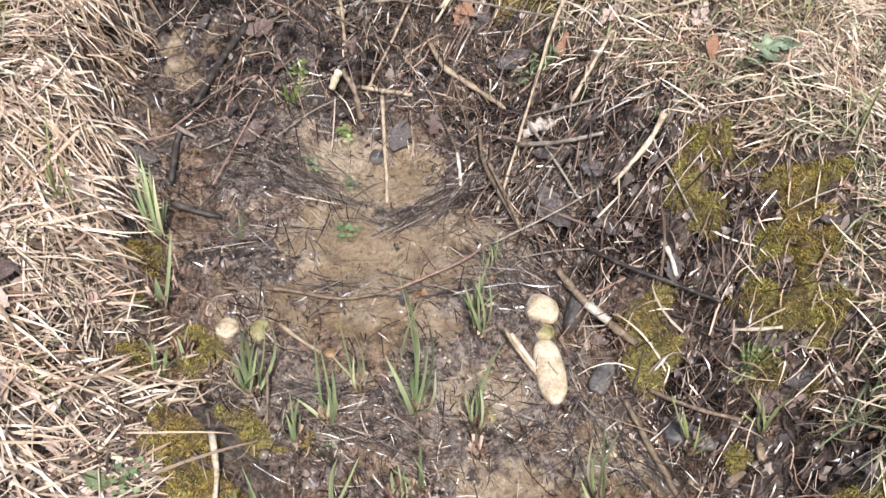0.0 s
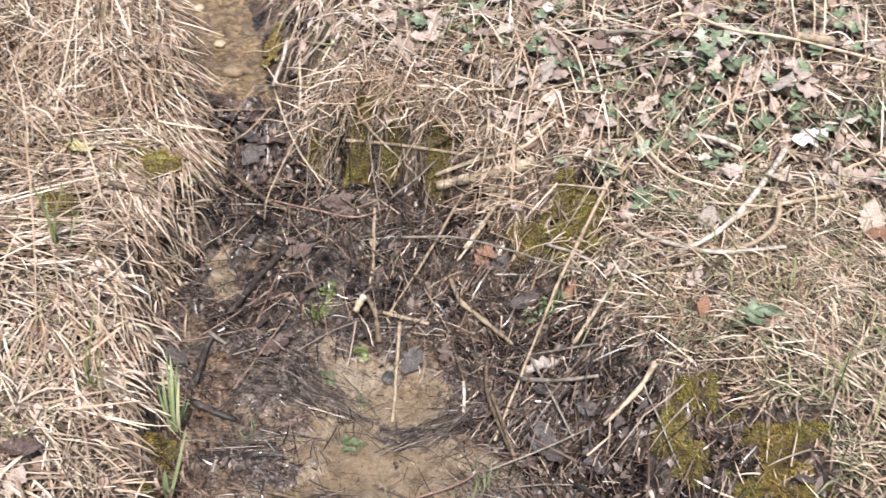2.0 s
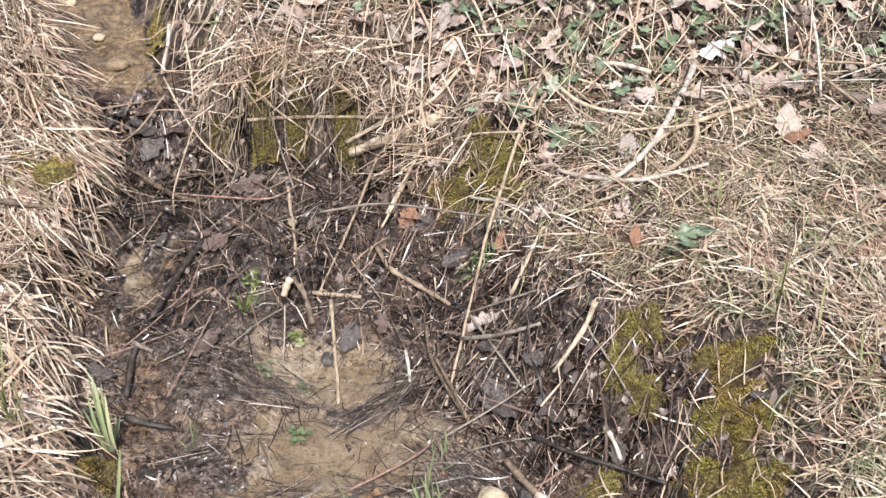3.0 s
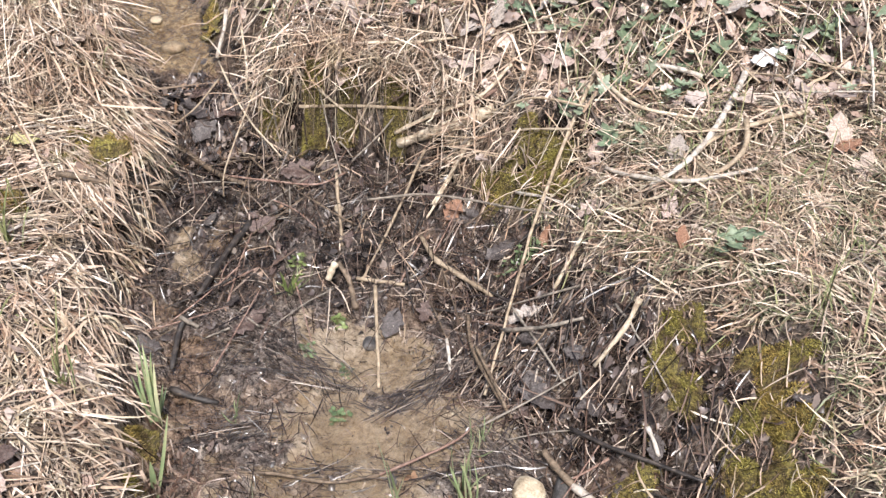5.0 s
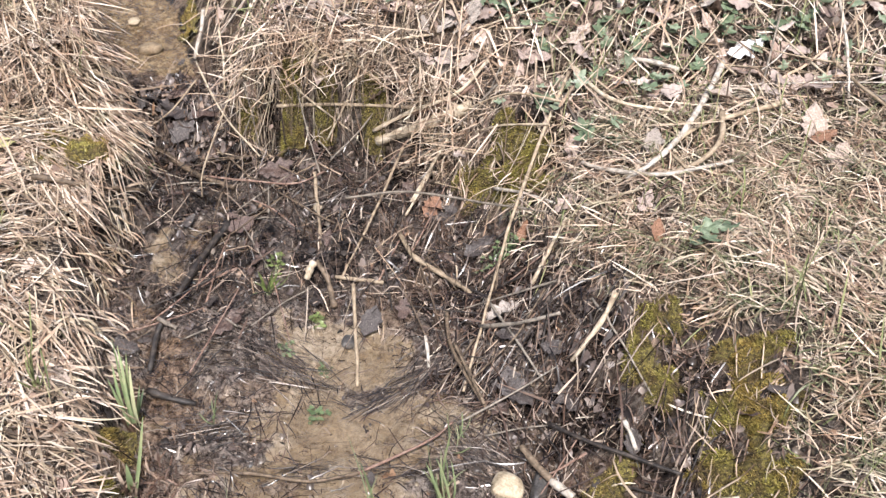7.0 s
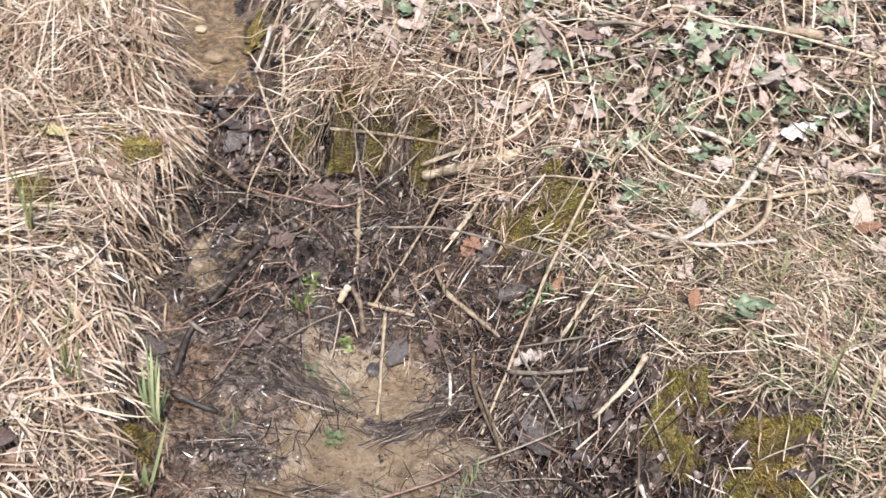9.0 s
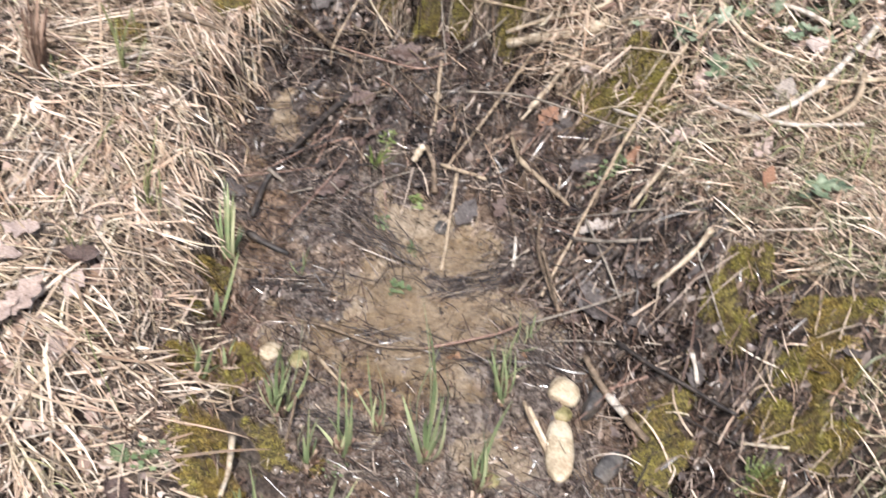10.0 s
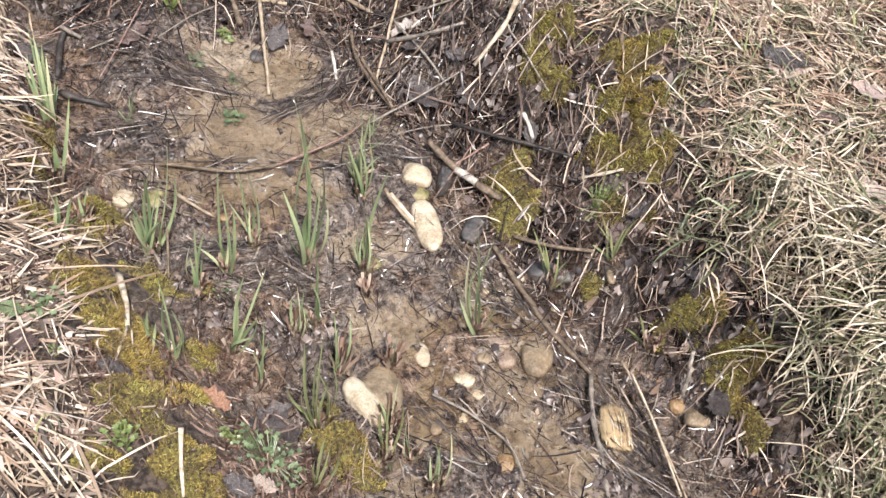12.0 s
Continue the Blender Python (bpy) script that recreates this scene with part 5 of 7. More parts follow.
def stick(name, label, pts, r0, r1, material, rough=0.10, category="stick", sag=0.5):
    """A stick through plan points (x, y, height over the ground)."""
    count[0] += 1
    P3 = np.array([(x, y, float(ground_z(x, y)) + h) for x, y, h in pts])
    n = max(8, int(np.sum(np.linalg.norm(np.diff(P3, axis=0), axis=1)) / 0.014))
    chord = np.linspace(P3[0, 2], P3[-1, 2], len(P3))
    P3[:, 2] = np.where(chord > P3[:, 2], 0.25 * P3[:, 2] + 0.75 * chord, 0.6 * P3[:, 2] + 0.4 * chord)
    P = curve_points(P3, n)
    rad = np.linspace(r0, r1, n)
    P[:, 2] = np.maximum(P[:, 2], ground_z(P[:, 0], P[:, 1]) + 0.35 * rad)
    w = 0.5 * r0
    P[:, 0] += w * (vnoise(np.arange(n), np.full(n, count[0] * 3.7), 3.0, 51) - 0.5)
    P[:, 1] += w * (vnoise(np.arange(n), np.full(n, count[0] * 5.1), 3.0, 52) - 0.5)
    ob = new(name, tube_mesh(name, P, rad, material, rough=rough, seed=count[0], sides=8 if r0 > 0.003 else 6))
    return tagged(ob, label, category), P


def stone(label, x, y, size, turn, material, sink=0.35, name="stone", seed=None, lump=0.10):
    """A water-worn stone: half-lengths in size."""
    count[0] += 1
    bm = bmesh.new()
    bmesh.ops.create_icosphere(bm, subdivisions=4, radius=1.0)
    off = Vector((count[0] * 1.7, count[0] * 0.9, 3.0))
    for v in bm.verts:
        n = v.co.normalized()
        k = 1 + lump * 2 * (noise.noise(n * 0.9 + off)) + 0.35 * lump * noise.noise(n * 3.1 + off) + 0.12 * lump * noise.noise(n * 9 + off)
        # broad flats, as on river stones
        k *= 1 - 0.10 * max(0, n.z) ** 3
        q = [math.copysign(abs(c) ** 0.82, c) for c in n]
        v.co = Vector((q[0] * size[0], q[1] * size[1], q[2] * size[2])) * k
    for f in bm.faces:
        f.smooth = True
    me = bpy.data.meshes.new(name)
    bm.to_mesh(me)
    bm.free()
    me.materials.append(material)
    ob = new(name, me)
    ob.matrix_world = pose(x, y, float(ground_z(x, y)) + size[2] * (1 - 2 * sink), count[0] * 7 % 14 - 7, count[0] * 11 % 16 - 8, turn)
    return tagged(ob, label, "stone")


def leaf_mesh(name, lobes, depth, aspect, fold, curl, seed, cuts=14, petiole=0.25):
    """A leaf one unit long from base to tip, lobed, folded along its rib and curled."""
    r = np.random.default_rng(seed)
    s = np.linspace(0, 1, cuts)
    body = aspect * np.sin(np.pi * s ** 0.85) ** 0.75
    V, F = [], []
    for k, t in enumerate(s):
        for c in (-1, -0.5, 0, 0.5, 1):
            lobe = 1 - depth * (0.5 + 0.5 * math.cos(2 * math.pi * (lobes * t + (0.1 if c > 0 else 0)))) if abs(c) > 0.75 else 1 - 0.25 * depth
            w = body[k] * c * lobe * (1 + r.normal(0, 0.10)) + r.normal(0, 0.006)
            x = t + 0.05 * abs(c) * lobe
            z = fold * abs(w) + curl * (t - 0.4) ** 2 + 0.035 * math.sin(5 * t + 3 * c + seed) + 0.02 * math.sin(13 * t + 5 * c) + r.normal(0, 0.014)
            V.append((x, w, z))
    for k in range(cuts - 1):
        for c in range(4):
            a = k * 5 + c
            F.append((a, a + 5, a + 6, a + 1))
    b = len(V)
    V += [(0.02, -0.012, 0.01), (0.02, 0.012, 0.01), (-petiole, 0.008 + 0.04, 0.03), (-petiole, -0.008 + 0.04, 0.03)]
    F.append((b, b + 1, b + 2, b + 3))
    me = bpy.data.meshes.new(name)
    me.from_pydata(V, [], F)
    me.polygons.foreach_set("use_smooth", [True] * len(F))
    return me


OAK = [leaf_mesh("dead_leaf", 3.5, 0.50, 0.30, 0.15, 0.3, 1), leaf_mesh("dead_leaf", 3.0, 0.42, 0.34, -0.10, 0.4, 2), leaf_mesh("dead_leaf", 4.0, 0.45, 0.28, 0.35, -0.3, 3)]
BEECH = [leaf_mesh("dead_leaf", 5.5, 0.22, 0.30, 0.12, 0.25, 4), leaf_mesh("dead_leaf", 4.5, 0.28, 0.33, 0.3, 0.2, 5), leaf_mesh("dead_leaf", 6.5, 0.25, 0.24, -0.15, 0.4, 6)]
LEAF_COPIES = {}


def dead_leaf(label, x, y, size, turn, material, kind="oak", which=0, tilt=(0, 0), lift=0.006):
    src = (OAK if kind == "oak" else BEECH)[which % 3]
    key = (src.name, material.name)
    if key not in LEAF_COPIES:
        LEAF_COPIES[key] = src.copy()
        LEAF_COPIES[key].materials.append(material)
    ob = new("dead_leaf", LEAF_COPIES[key])
    c, s = math.cos(radians(turn)) * size * 0.5, math.sin(radians(turn)) * size * 0.5
    slope = math.degrees(math.atan2(float(ground_z(x + c, y + s) - ground_z(x - c, y - s)), size))
    m = pose(x, y, float(ground_z(x, y)) + lift, 0, 0, turn) @ pose(0, 0, 0, tilt[0], tilt[1] - slope * 0.8, 0) @ Matrix.Translation((-size * 0.5, 0, 0)) @ Matrix.Diagonal((size, size, size, 1))
    ob.matrix_world = m
    return tagged(ob, label, "leaf", "fallen leaves")


def fold_blade(base, tip, width, arch, seed, k=9, face=None):
    """A living blade with a keel: from base to tip, bowed sideways by arch."""
    r = np.random.default_rng(seed)
    base, tip = np.array(base), np.array(tip)
    axis = tip - base
    length = np.linalg.norm(axis)
    out = np.array([r.normal(), r.normal(), 0.0] if face is None else face, float)
    out -= axis * (out @ axis) / length ** 2
    out /= np.linalg.norm(out) + 1e-9
    t = np.linspace(0, 1, k)
    P = base + axis * t[:, None] + out * (arch * length * np.sin(np.pi * t) * 0.5)[:, None]
    side = np.cross(axis / length, out)
    w = width * np.interp(t, [0, 0.1, 0.6, 0.88, 1], [0.7, 1, 0.95, 0.5, 0.05])
    V = np.stack([P - side * w[:, None] * 0.5 + out * w[:, None] * 0.18, P, P + side * w[:, None] * 0.5 + out * w[:, None] * 0.18], 1).reshape(-1, 3)
    a = (3 * np.arange(k - 1))[:, None]
    return V, np.concatenate([a + [0, 1, 4, 3], a + [1, 2, 5, 4]], 0)


def sedge_tuft(label, x, y, tips, width, husk=0.0, material=None, name="sedge_tuft", lift=0.0, face=None):
    """Upright blades from one root. tips: (dx, dy, height)."""
    count[0] += 1
    if name == "sedge_tuft" and y < 0.95 and in_ditch(x, y) > -0.05:
        husk = max(husk, 0.052)
    z = float(ground_z(x, y)) - 0.004 + lift
    root = new(name)
    root.location = (x, y, z)
    more = [(dx * 0.8 + rng.normal(0, 0.018), dy * 0.8 + rng.normal(0, 0.018), h * rng.uniform(0.45, 0.85)) for dx, dy, h in tips]
    for i, (dx, dy, h) in enumerate(list(tips) + more):
        a = i * 2.4 + count[0]
        b = (0.007 * math.cos(a), 0.007 * math.sin(a), 0)
        v, f = fold_blade(b, (dx, dy, h), width * (0.45 + 0.045 * (i * 7 % 9)), 0.06 + 0.06 * (i * 5 % 4), count[0] * 31 + i, face=face)
        part("blade", v, f, material or SEDGE, root)
    if husk > 0:
        n = 34
        ang, hh = rng.uniform(0, 6.28, n), rng.uniform(0.4, 1.0, n) * husk * 1.05
        sp = rng.uniform(0.0, 0.42, n)
        P = np.zeros((n, 4, 3))
        for k, q in enumerate((0, 0.4, 0.75, 1)):
            P[:, k, 0] = np.cos(ang) * (0.010 * rng.random(n) + sp * hh * q)
            P[:, k, 1] = np.sin(ang) * (0.010 * rng.random(n) + sp * hh * q)
            P[:, k, 2] = hh * q
        v, f = strips(P, rng.uniform(0.003, 0.0085, n), 0.8)
        tagged(part("husk", v, f, HUSK, root), "brown withered leaf sheaths", kind="stuff")
    return tagged(root, label, "plant", "sedges in the ditch" if name == "sedge_tuft" else "")


def herb(label, x, y, spread_, leaves, material, size, name="herb", seed=0, high=0.03):
    """A low plant: thin stalks with rounded leaflets, each a part."""
    r = np.random.default_rng(seed + 100)
    root = new(name)
    root.location = (x, y, float(ground_z(x, y)))
    size = size * 0.62
    for i in range(int(leaves * 1.9)):
        a, d = r.uniform(0, 6.28), spread_ * r.random() ** 0.6
        cx, cy = d * math.cos(a), d * math.sin(a)
        cz = float(ground_z(x + cx, y + cy) - ground_z(x, y)) + high * r.uniform(0.3, 1.0)
        s, turn, tip = size * r.uniform(0.7, 1.25), r.uniform(0, 6.28), r.uniform(-0.3, 0.5)
        th = np.linspace(0, 2 * math.pi, 11)[:-1]
        rad = s * (1 + 0.30 * np.cos(5 * th)) * (1 - 0.15 * np.cos(th)) * r.uniform(0.8, 1.2, 10)
        V = [(cx, cy, cz)] + [(cx + q * math.cos(t + turn), cy + q * math.sin(t + turn) * 0.85, cz + tip * q * math.cos(t) + 0.15 * q) for t, q in zip(th, rad)]
        F = [(0, 1 + k, 1 + (k + 1) % 10) for k in range(10)]
        b = len(V)
        V += [(cx - 0.0008, cy, cz), (cx + 0.0008, cy, cz), (cx * 0.3 + 0.0008, cy * 0.3, 0), (cx * 0.3 - 0.0008, cy * 0.3, 0)]
        F += [(b, b + 1, b + 2), (b, b + 2, b + 3)]
        part("leaf", V, F, material, root)
    return tagged(root, label, "plant")


def ivy_leaf(size, turn, tilt, seed):
    r = np.random.default_rng(seed)
    th = np.linspace(0, 2 * math.pi, 21)[:-1]
    rad = 0.62 + 0.22 * np.cos(5 * (th)) + 0.20 * np.cos(th) - 0.10 * np.cos(2 * th) + r.normal(0, 0.02, 20)
    ring = np.stack([rad * np.cos(th), rad * np.sin(th), 0.10 * np.cos(5 * th) * rad + 0.15 * np.abs(np.sin(th)) * rad], 1)
    mid = ring * 0.5
    mid[:, 2] = 0.05 + 0.02 * np.cos(5 * th)
    V = np.vstack([[(0.0, 0, 0.0)], mid, ring]) * size * 0.62
    R = np.array((Euler((tilt[0], tilt[1], turn))).to_matrix())
    k = np.arange(20)
    F = [(0, 1 + i, 1 + (i + 1) % 20, 1 + (i + 1) % 20) for i in k]
    tri = [f[:3] for f in F]
    quad = [(1 + i, 21 + i, 21 + (i + 1) % 20, 1 + (i + 1) % 20) for i in k]
    return V @ R.T, tri, quad


def ivy(label, x, y, spread_, leaves, seed):
    """A trailing ivy shoot: a stem on the ground with lobed leaves, each a part."""
    r = np.random.default_rng(seed)
    root = new("ivy")
    z0 = float(ground_z(x, y))
    root.location = (x, y, z0)
    a0 = r.uniform(0, 6.28)
    pts = []
    for i in range(leaves):
        q = (i / max(1, leaves - 1) - 0.5) * 2 * spread_
        px, py = q * math.cos(a0) + r.normal(0, 0.35) * spread_, q * math.sin(a0) + r.normal(0, 0.35) * spread_
        pz = float(ground_z(x + px, y + py)) - z0 + r.uniform(0.008, 0.035)
        pts.append((px, py, pz - 0.012))
        V, tri, quad = ivy_leaf(r.uniform(0.030, 0.055), r.uniform(0, 6.28), (r.normal(-0.25, 0.3), r.normal(0, 0.3)), seed * 50 + i)
        me = bpy.data.meshes.new("leaf")
        me.from_pydata((V + (px, py, pz)).tolist(), [], tri + quad)
        me.polygons.foreach_set("use_smooth", [True] * len(me.polygons))
        me.materials.append(IVY)
        ob = new("leaf", me)
        ob.parent = root
    pts.sort(key=lambda p: p[0] * math.cos(a0) + p[1] * math.sin(a0))
    P = curve_points(pts, leaves * 4)
    st = new("stem", tube_mesh("stem", P, np.full(len(P), 0.0013), IVY_STEM, sides=5))
    st.parent = root
    st["label"] = "thin brown woody stem"
    return tagged(root, label, "ivy", "ivy on the bank")

# ---- things, space by space ----

# sticks and stems at the back of the ditch
stick("log", "pale peeled branch lying on the back lip of the ditch", [(-0.066, 1.857, 0.020), (0.057, 1.848, 0.020), (0.177, 1.833, 0.015)], 0.0120, 0.0180, PALE_WOOD, rough=0.15)
stick("twig", "dark brown twig lying across the inflow", [(-0.665, 1.878, 0.020), (-0.538, 1.773, 0.020), (-0.429, 1.747, 0.012)], 0.0077, 0.0058, BROWN_BARK)
stick("twig", "thin reddish twig arching over black leaves", [(-0.517, 1.772, 0.020), (-0.379, 1.727, 0.030), (-0.253, 1.681, 0.030), (-0.192, 1.759, 0.020)], 0.0029, 0.0022, RED_TWIG)
stick("stick", "knotty grey-brown stick on the straw", [(-0.815, 1.507, 0.042), (-0.702, 1.531, 0.042), (-0.621, 1.648, 0.035)], 0.0071, 0.0054, BROWN_BARK)
stick("dry_reed", "short pale stalk standing in dark litter", [(-0.206, 1.701, 0.050), (-0.192, 1.638, 0.025), (-0.163, 1.501, 0.008)], 0.0049, 0.0036, TAN_STALK)
stick("dry_reed", "straight pale stem leaning across the debris", [(0.005, 1.815, 0.070), (-0.046, 1.587, 0.050), (-0.105, 1.405, 0.012)], 0.0034, 0.0026, TAN_STALK)
stick("branch", "yellow-brown broken branch with bark over the litter", [(0.019, 1.549, 0.035), (0.059, 1.459, 0.030), (0.128, 1.409, 0.025), (0.196, 1.354, 0.020)], 0.0065, 0.0052, TAN_STALK, rough=0.16)
stick("stick", "short dark stick with cracked bark in the mud", [(-0.161, 1.421, 0.025), (-0.130, 1.385, 0.020), (-0.106, 1.321, 0.012)], 0.0077, 0.0071, BROWN_BARK, rough=0.16)
stick("wood_chip", "pale yellow chip of wood standing in mud", [(-0.165, 1.422, 0.025), (-0.180, 1.396, 0.008)], 0.0098, 0.0072, PALE_WOOD, rough=0.12)
stick("dry_reed", "short straw-coloured stalk on the mud", [(-0.116, 1.412, 0.012), (-0.062, 1.398, 0.012), (-0.005, 1.396, 0.012)], 0.0052, 0.0045, TAN_STALK)
stick("dry_reed", "thin tan stem standing out of the pool", [(-0.064, 1.335, 0.050), (-0.047, 1.229, 0.020), (-0.030, 1.118, 0.004)], 0.0043, 0.0037, TAN_STALK)
stick("stick", "grey weathered stick over black leaves", [(0.218, 1.236, 0.030), (0.297, 1.186, 0.035), (0.372, 1.170, 0.035)], 0.0048, 0.0036, GREY_STALK)
stick("dry_reed", "long grey-tan stem bent down the slope", [(0.400, 1.792, 0.050), (0.331, 1.618, 0.050), (0.273, 1.442, 0.045), (0.236, 1.301, 0.040), (0.189, 1.100, 0.012)], 0.0045, 0.0026, TAN_STALK)
stick("dry_reed", "broad split straw leaning on the slope", [(0.469, 1.150, 0.040), (0.439, 1.108, 0.035), (0.393, 1.079, 0.020)], 0.0066, 0.0036, PALE_WOOD)
stick("dry_reed", "pale broken stem on the lip of the bank", [(0.388, 1.389, 0.040), (0.353, 1.339, 0.035), (0.321, 1.297, 0.020)], 0.0051, 0.0038, PALE_WOOD)
stick("dry_reed", "white thin stem lying over moss", [(0.238, 1.624, 0.030), (0.305, 1.557, 0.030), (0.369, 1.467, 0.030)], 0.0040, 0.0027, WHITE_WOOD)
stick("dry_reed", "pale stem lying in the straw", [(0.413, 1.428, 0.025), (0.474, 1.407, 0.025), (0.546, 1.406, 0.025)], 0.0044, 0.0031, PALE_WOOD)
stick("stick", "whitish stick with a blunt end", [(0.426, 1.532, 0.020), (0.489, 1.478, 0.030), (0.591, 1.436, 0.030), (0.730, 1.474, 0.030)], 0.0051, 0.0044, WHITE_WOOD)
stick("branch", "bleached branch lying over fallen leaves", [(0.777, 1.868, 0.040), (0.696, 1.673, 0.040), (0.619, 1.536, 0.040), (0.552, 1.460, 0.030), (0.510, 1.452, 0.020)], 0.0073, 0.0053, WHITE_WOOD, rough=0.14)
stick("branch", "tan branch beside a bleached one", [(0.869, 1.655, 0.030), (0.763, 1.620, 0.030), (0.671, 1.591, 0.030), (0.587, 1.497, 0.030), (0.521, 1.452, 0.020)], 0.0059, 0.0046, TAN_STALK)
stick("branch", "curved tan branch in the leaf litter", [(0.726, 1.611, 0.050), (0.713, 1.539, 0.040), (0.670, 1.483, 0.030), (0.595, 1.445, 0.020)], 0.0065, 0.0052, TAN_STALK)
stick("stick", "short bleached stick under ivy leaves", [(0.557, 1.879, 0.030), (0.616, 1.880, 0.030), (0.673, 1.856, 0.030)], 0.0072, 0.0058, WHITE_WOOD)
stick("branch", "long straight pale branch along the back lip", [(-0.333, 1.907, 0.06), (-0.166, 1.885, 0.05), (0.112, 1.843, 0.05)], 0.0050, 0.0042, TAN_STALK)
stick("branch", "reddish-brown curved branch beside the log", [(0.012, 1.856, 0.030), (0.111, 1.847, 0.040), (0.178, 1.841, 0.050)], 0.0072, 0.0043, RED_TWIG)
stick("dry_reed", "pale stalk hanging over the low bank", [(-0.746, 1.910, 0.050), (-0.712, 1.813, 0.040), (-0.661, 1.732, 0.030)], 0.0046, 0.0039, PALE_WOOD)
stick("dry_reed", "thin pale stem fallen across the inflow", [(-0.585, 2.069, 0.05), (-0.483, 1.919, 0.05), (-0.373, 1.826, 0.02)], 0.0030, 0.0022, PALE_WOOD)
stick("dry_reed", "thin tan stem leaning into the ditch", [(-0.416, 1.944, 0.09), (-0.464, 1.907, 0.07), (-0.488, 1.713, 0.03), (-0.492, 1.677, 0.015)], 0.0026, 0.0020, TAN_STALK)
stick("dry_reed", "thin tan stem across the dark mud", [(-0.567, 2.005, 0.04), (-0.617, 1.900, 0.05), (-0.703, 1.894, 0.03)], 0.0026, 0.0020, TAN_STALK)
stick("dry_reed", "pale stem arching over the back lip", [(-0.336, 1.933, 0.04), (-0.247, 1.896, 0.05), (-0.138, 1.872, 0.03)], 0.0036, 0.0026, PALE_WOOD)
stick("dry_reed", "thin pale stem beside the inflow", [(-0.530, 2.140, 0.05), (-0.497, 2.033, 0.05), (-0.486, 1.969, 0.03)], 0.0034, 0.0026, PALE_WOOD)
stick("dry_reed", "tall pale stalk standing among ivy", [(1.034, 1.967, 0.10), (1.045, 1.851, 0.07), (1.020, 1.686, 0.03)], 0.0038, 0.0030, WHITE_WOOD)
stick("branch", "curved tan stem in the leaf litter", [(1.027, 1.863, 0.05), (1.044, 1.716, 0.05), (1.087, 1.638, 0.03)], 0.0044, 0.0036, TAN_STALK)
stick("dry_reed", "pale stem lying on the far straw", [(-0.166, 1.944, 0.04), (-0.037, 1.944, 0.05), (0.068, 1.973, 0.03)], 0.0042, 0.0032, PALE_WOOD)
stick("dry_reed", "broad torn straw among leaves", [(0.413, 1.867, 0.03), (0.490, 1.691, 0.04), (0.618, 1.645, 0.03)], 0.0060, 0.0036, PALE_WOOD)
stick("dry_reed", "thin stem on the turf's edge", [(0.605, 1.497, 0.03), (0.668, 1.393, 0.02)], 0.0032, 0.0024, TAN_STALK)
stick("dry_reed", "short pale stem among grey leaves", [(0.245, 1.966, 0.03), (0.350, 1.971, 0.03)], 0.0034, 0.0028, PALE_WOOD)
stick("dry_reed", "pale stem arching over the mossy hump", [(0.352, 1.661, 0.05), (0.237, 1.720, 0.05), (0.130, 1.795, 0.04)], 0.0030, 0.0022, PALE_WOOD)
stick("dry_reed", "long pale stem over the mossy hump", [(0.387, 1.679, 0.05), (0.259, 1.765, 0.06), (0.127, 1.833, 0.05)], 0.0032, 0.0024, TAN_STALK)
stick("dry_reed", "pale curved stem standing at the inflow", [(-0.584, 2.201, 0.080), (-0.589, 2.155, 0.060), (-0.602, 2.113, 0.020)], 0.0058, 0.0050, WHITE_WOOD)
stick("dry_reed", "bright pale stem crossing the dead grass", [(-0.075, 1.857, 0.060), (0.013, 1.849, 0.070), (0.138, 1.840, 0.070), (0.210, 1.881, 0.050)], 0.0058, 0.0043, PALE_WOOD)
stick("dry_reed", "thin stem leaning on the debris dam", [(0.121, 1.787, 0.070), (0.081, 1.736, 0.060), (0.038, 1.651, 0.030)], 0.0043, 0.0035, PALE_WOOD)
stick("dry_reed", "thin pale stem leaning on brown leaves", [(0.086, 1.758, 0.060), (0.057, 1.664, 0.050), (0.028, 1.611, 0.030)], 0.0042, 0.0028, PALE_WOOD)
stick("dry_reed", "dark thin stem across the dam", [(-0.117, 1.607, 0.050), (0.034, 1.613, 0.050), (0.224, 1.531, 0.050), (0.352, 1.433, 0.050)], 0.0033, 0.0027, GREY_STALK)
stick("twig", "dark thin twig crossing the debris", [(-0.296, 1.674, 0.030), (-0.152, 1.562, 0.035), (-0.036, 1.495, 0.030)], 0.0027, 0.0021, BROWN_BARK)
stick("dry_reed", "thin pale stem on the dark slope", [(0.101, 1.242, 0.012), (0.109, 1.208, 0.012), (0.114, 1.172, 0.008)], 0.0042, 0.0030, WHITE_WOOD)
stick("dry_reed", "brown stem lying down the slope", [(0.144, 1.302, 0.030), (0.157, 1.209, 0.025), (0.202, 1.106, 0.020), (0.242, 1.027, 0.012)], 0.0045, 0.0036, BROWN_BARK)
stick("dry_reed", "thin brown stem across the dark slope", [(0.347, 1.257, 0.030), (0.292, 1.167, 0.030), (0.234, 1.125, 0.030), (0.190, 1.108, 0.020)], 0.0024, 0.0018, BROWN_BARK)
stick("dry_reed", "grey stem fallen over the slope", [(0.236, 1.294, 0.040), (0.297, 1.149, 0.035), (0.344, 1.071, 0.020)], 0.0030, 0.0024, GREY_STALK)

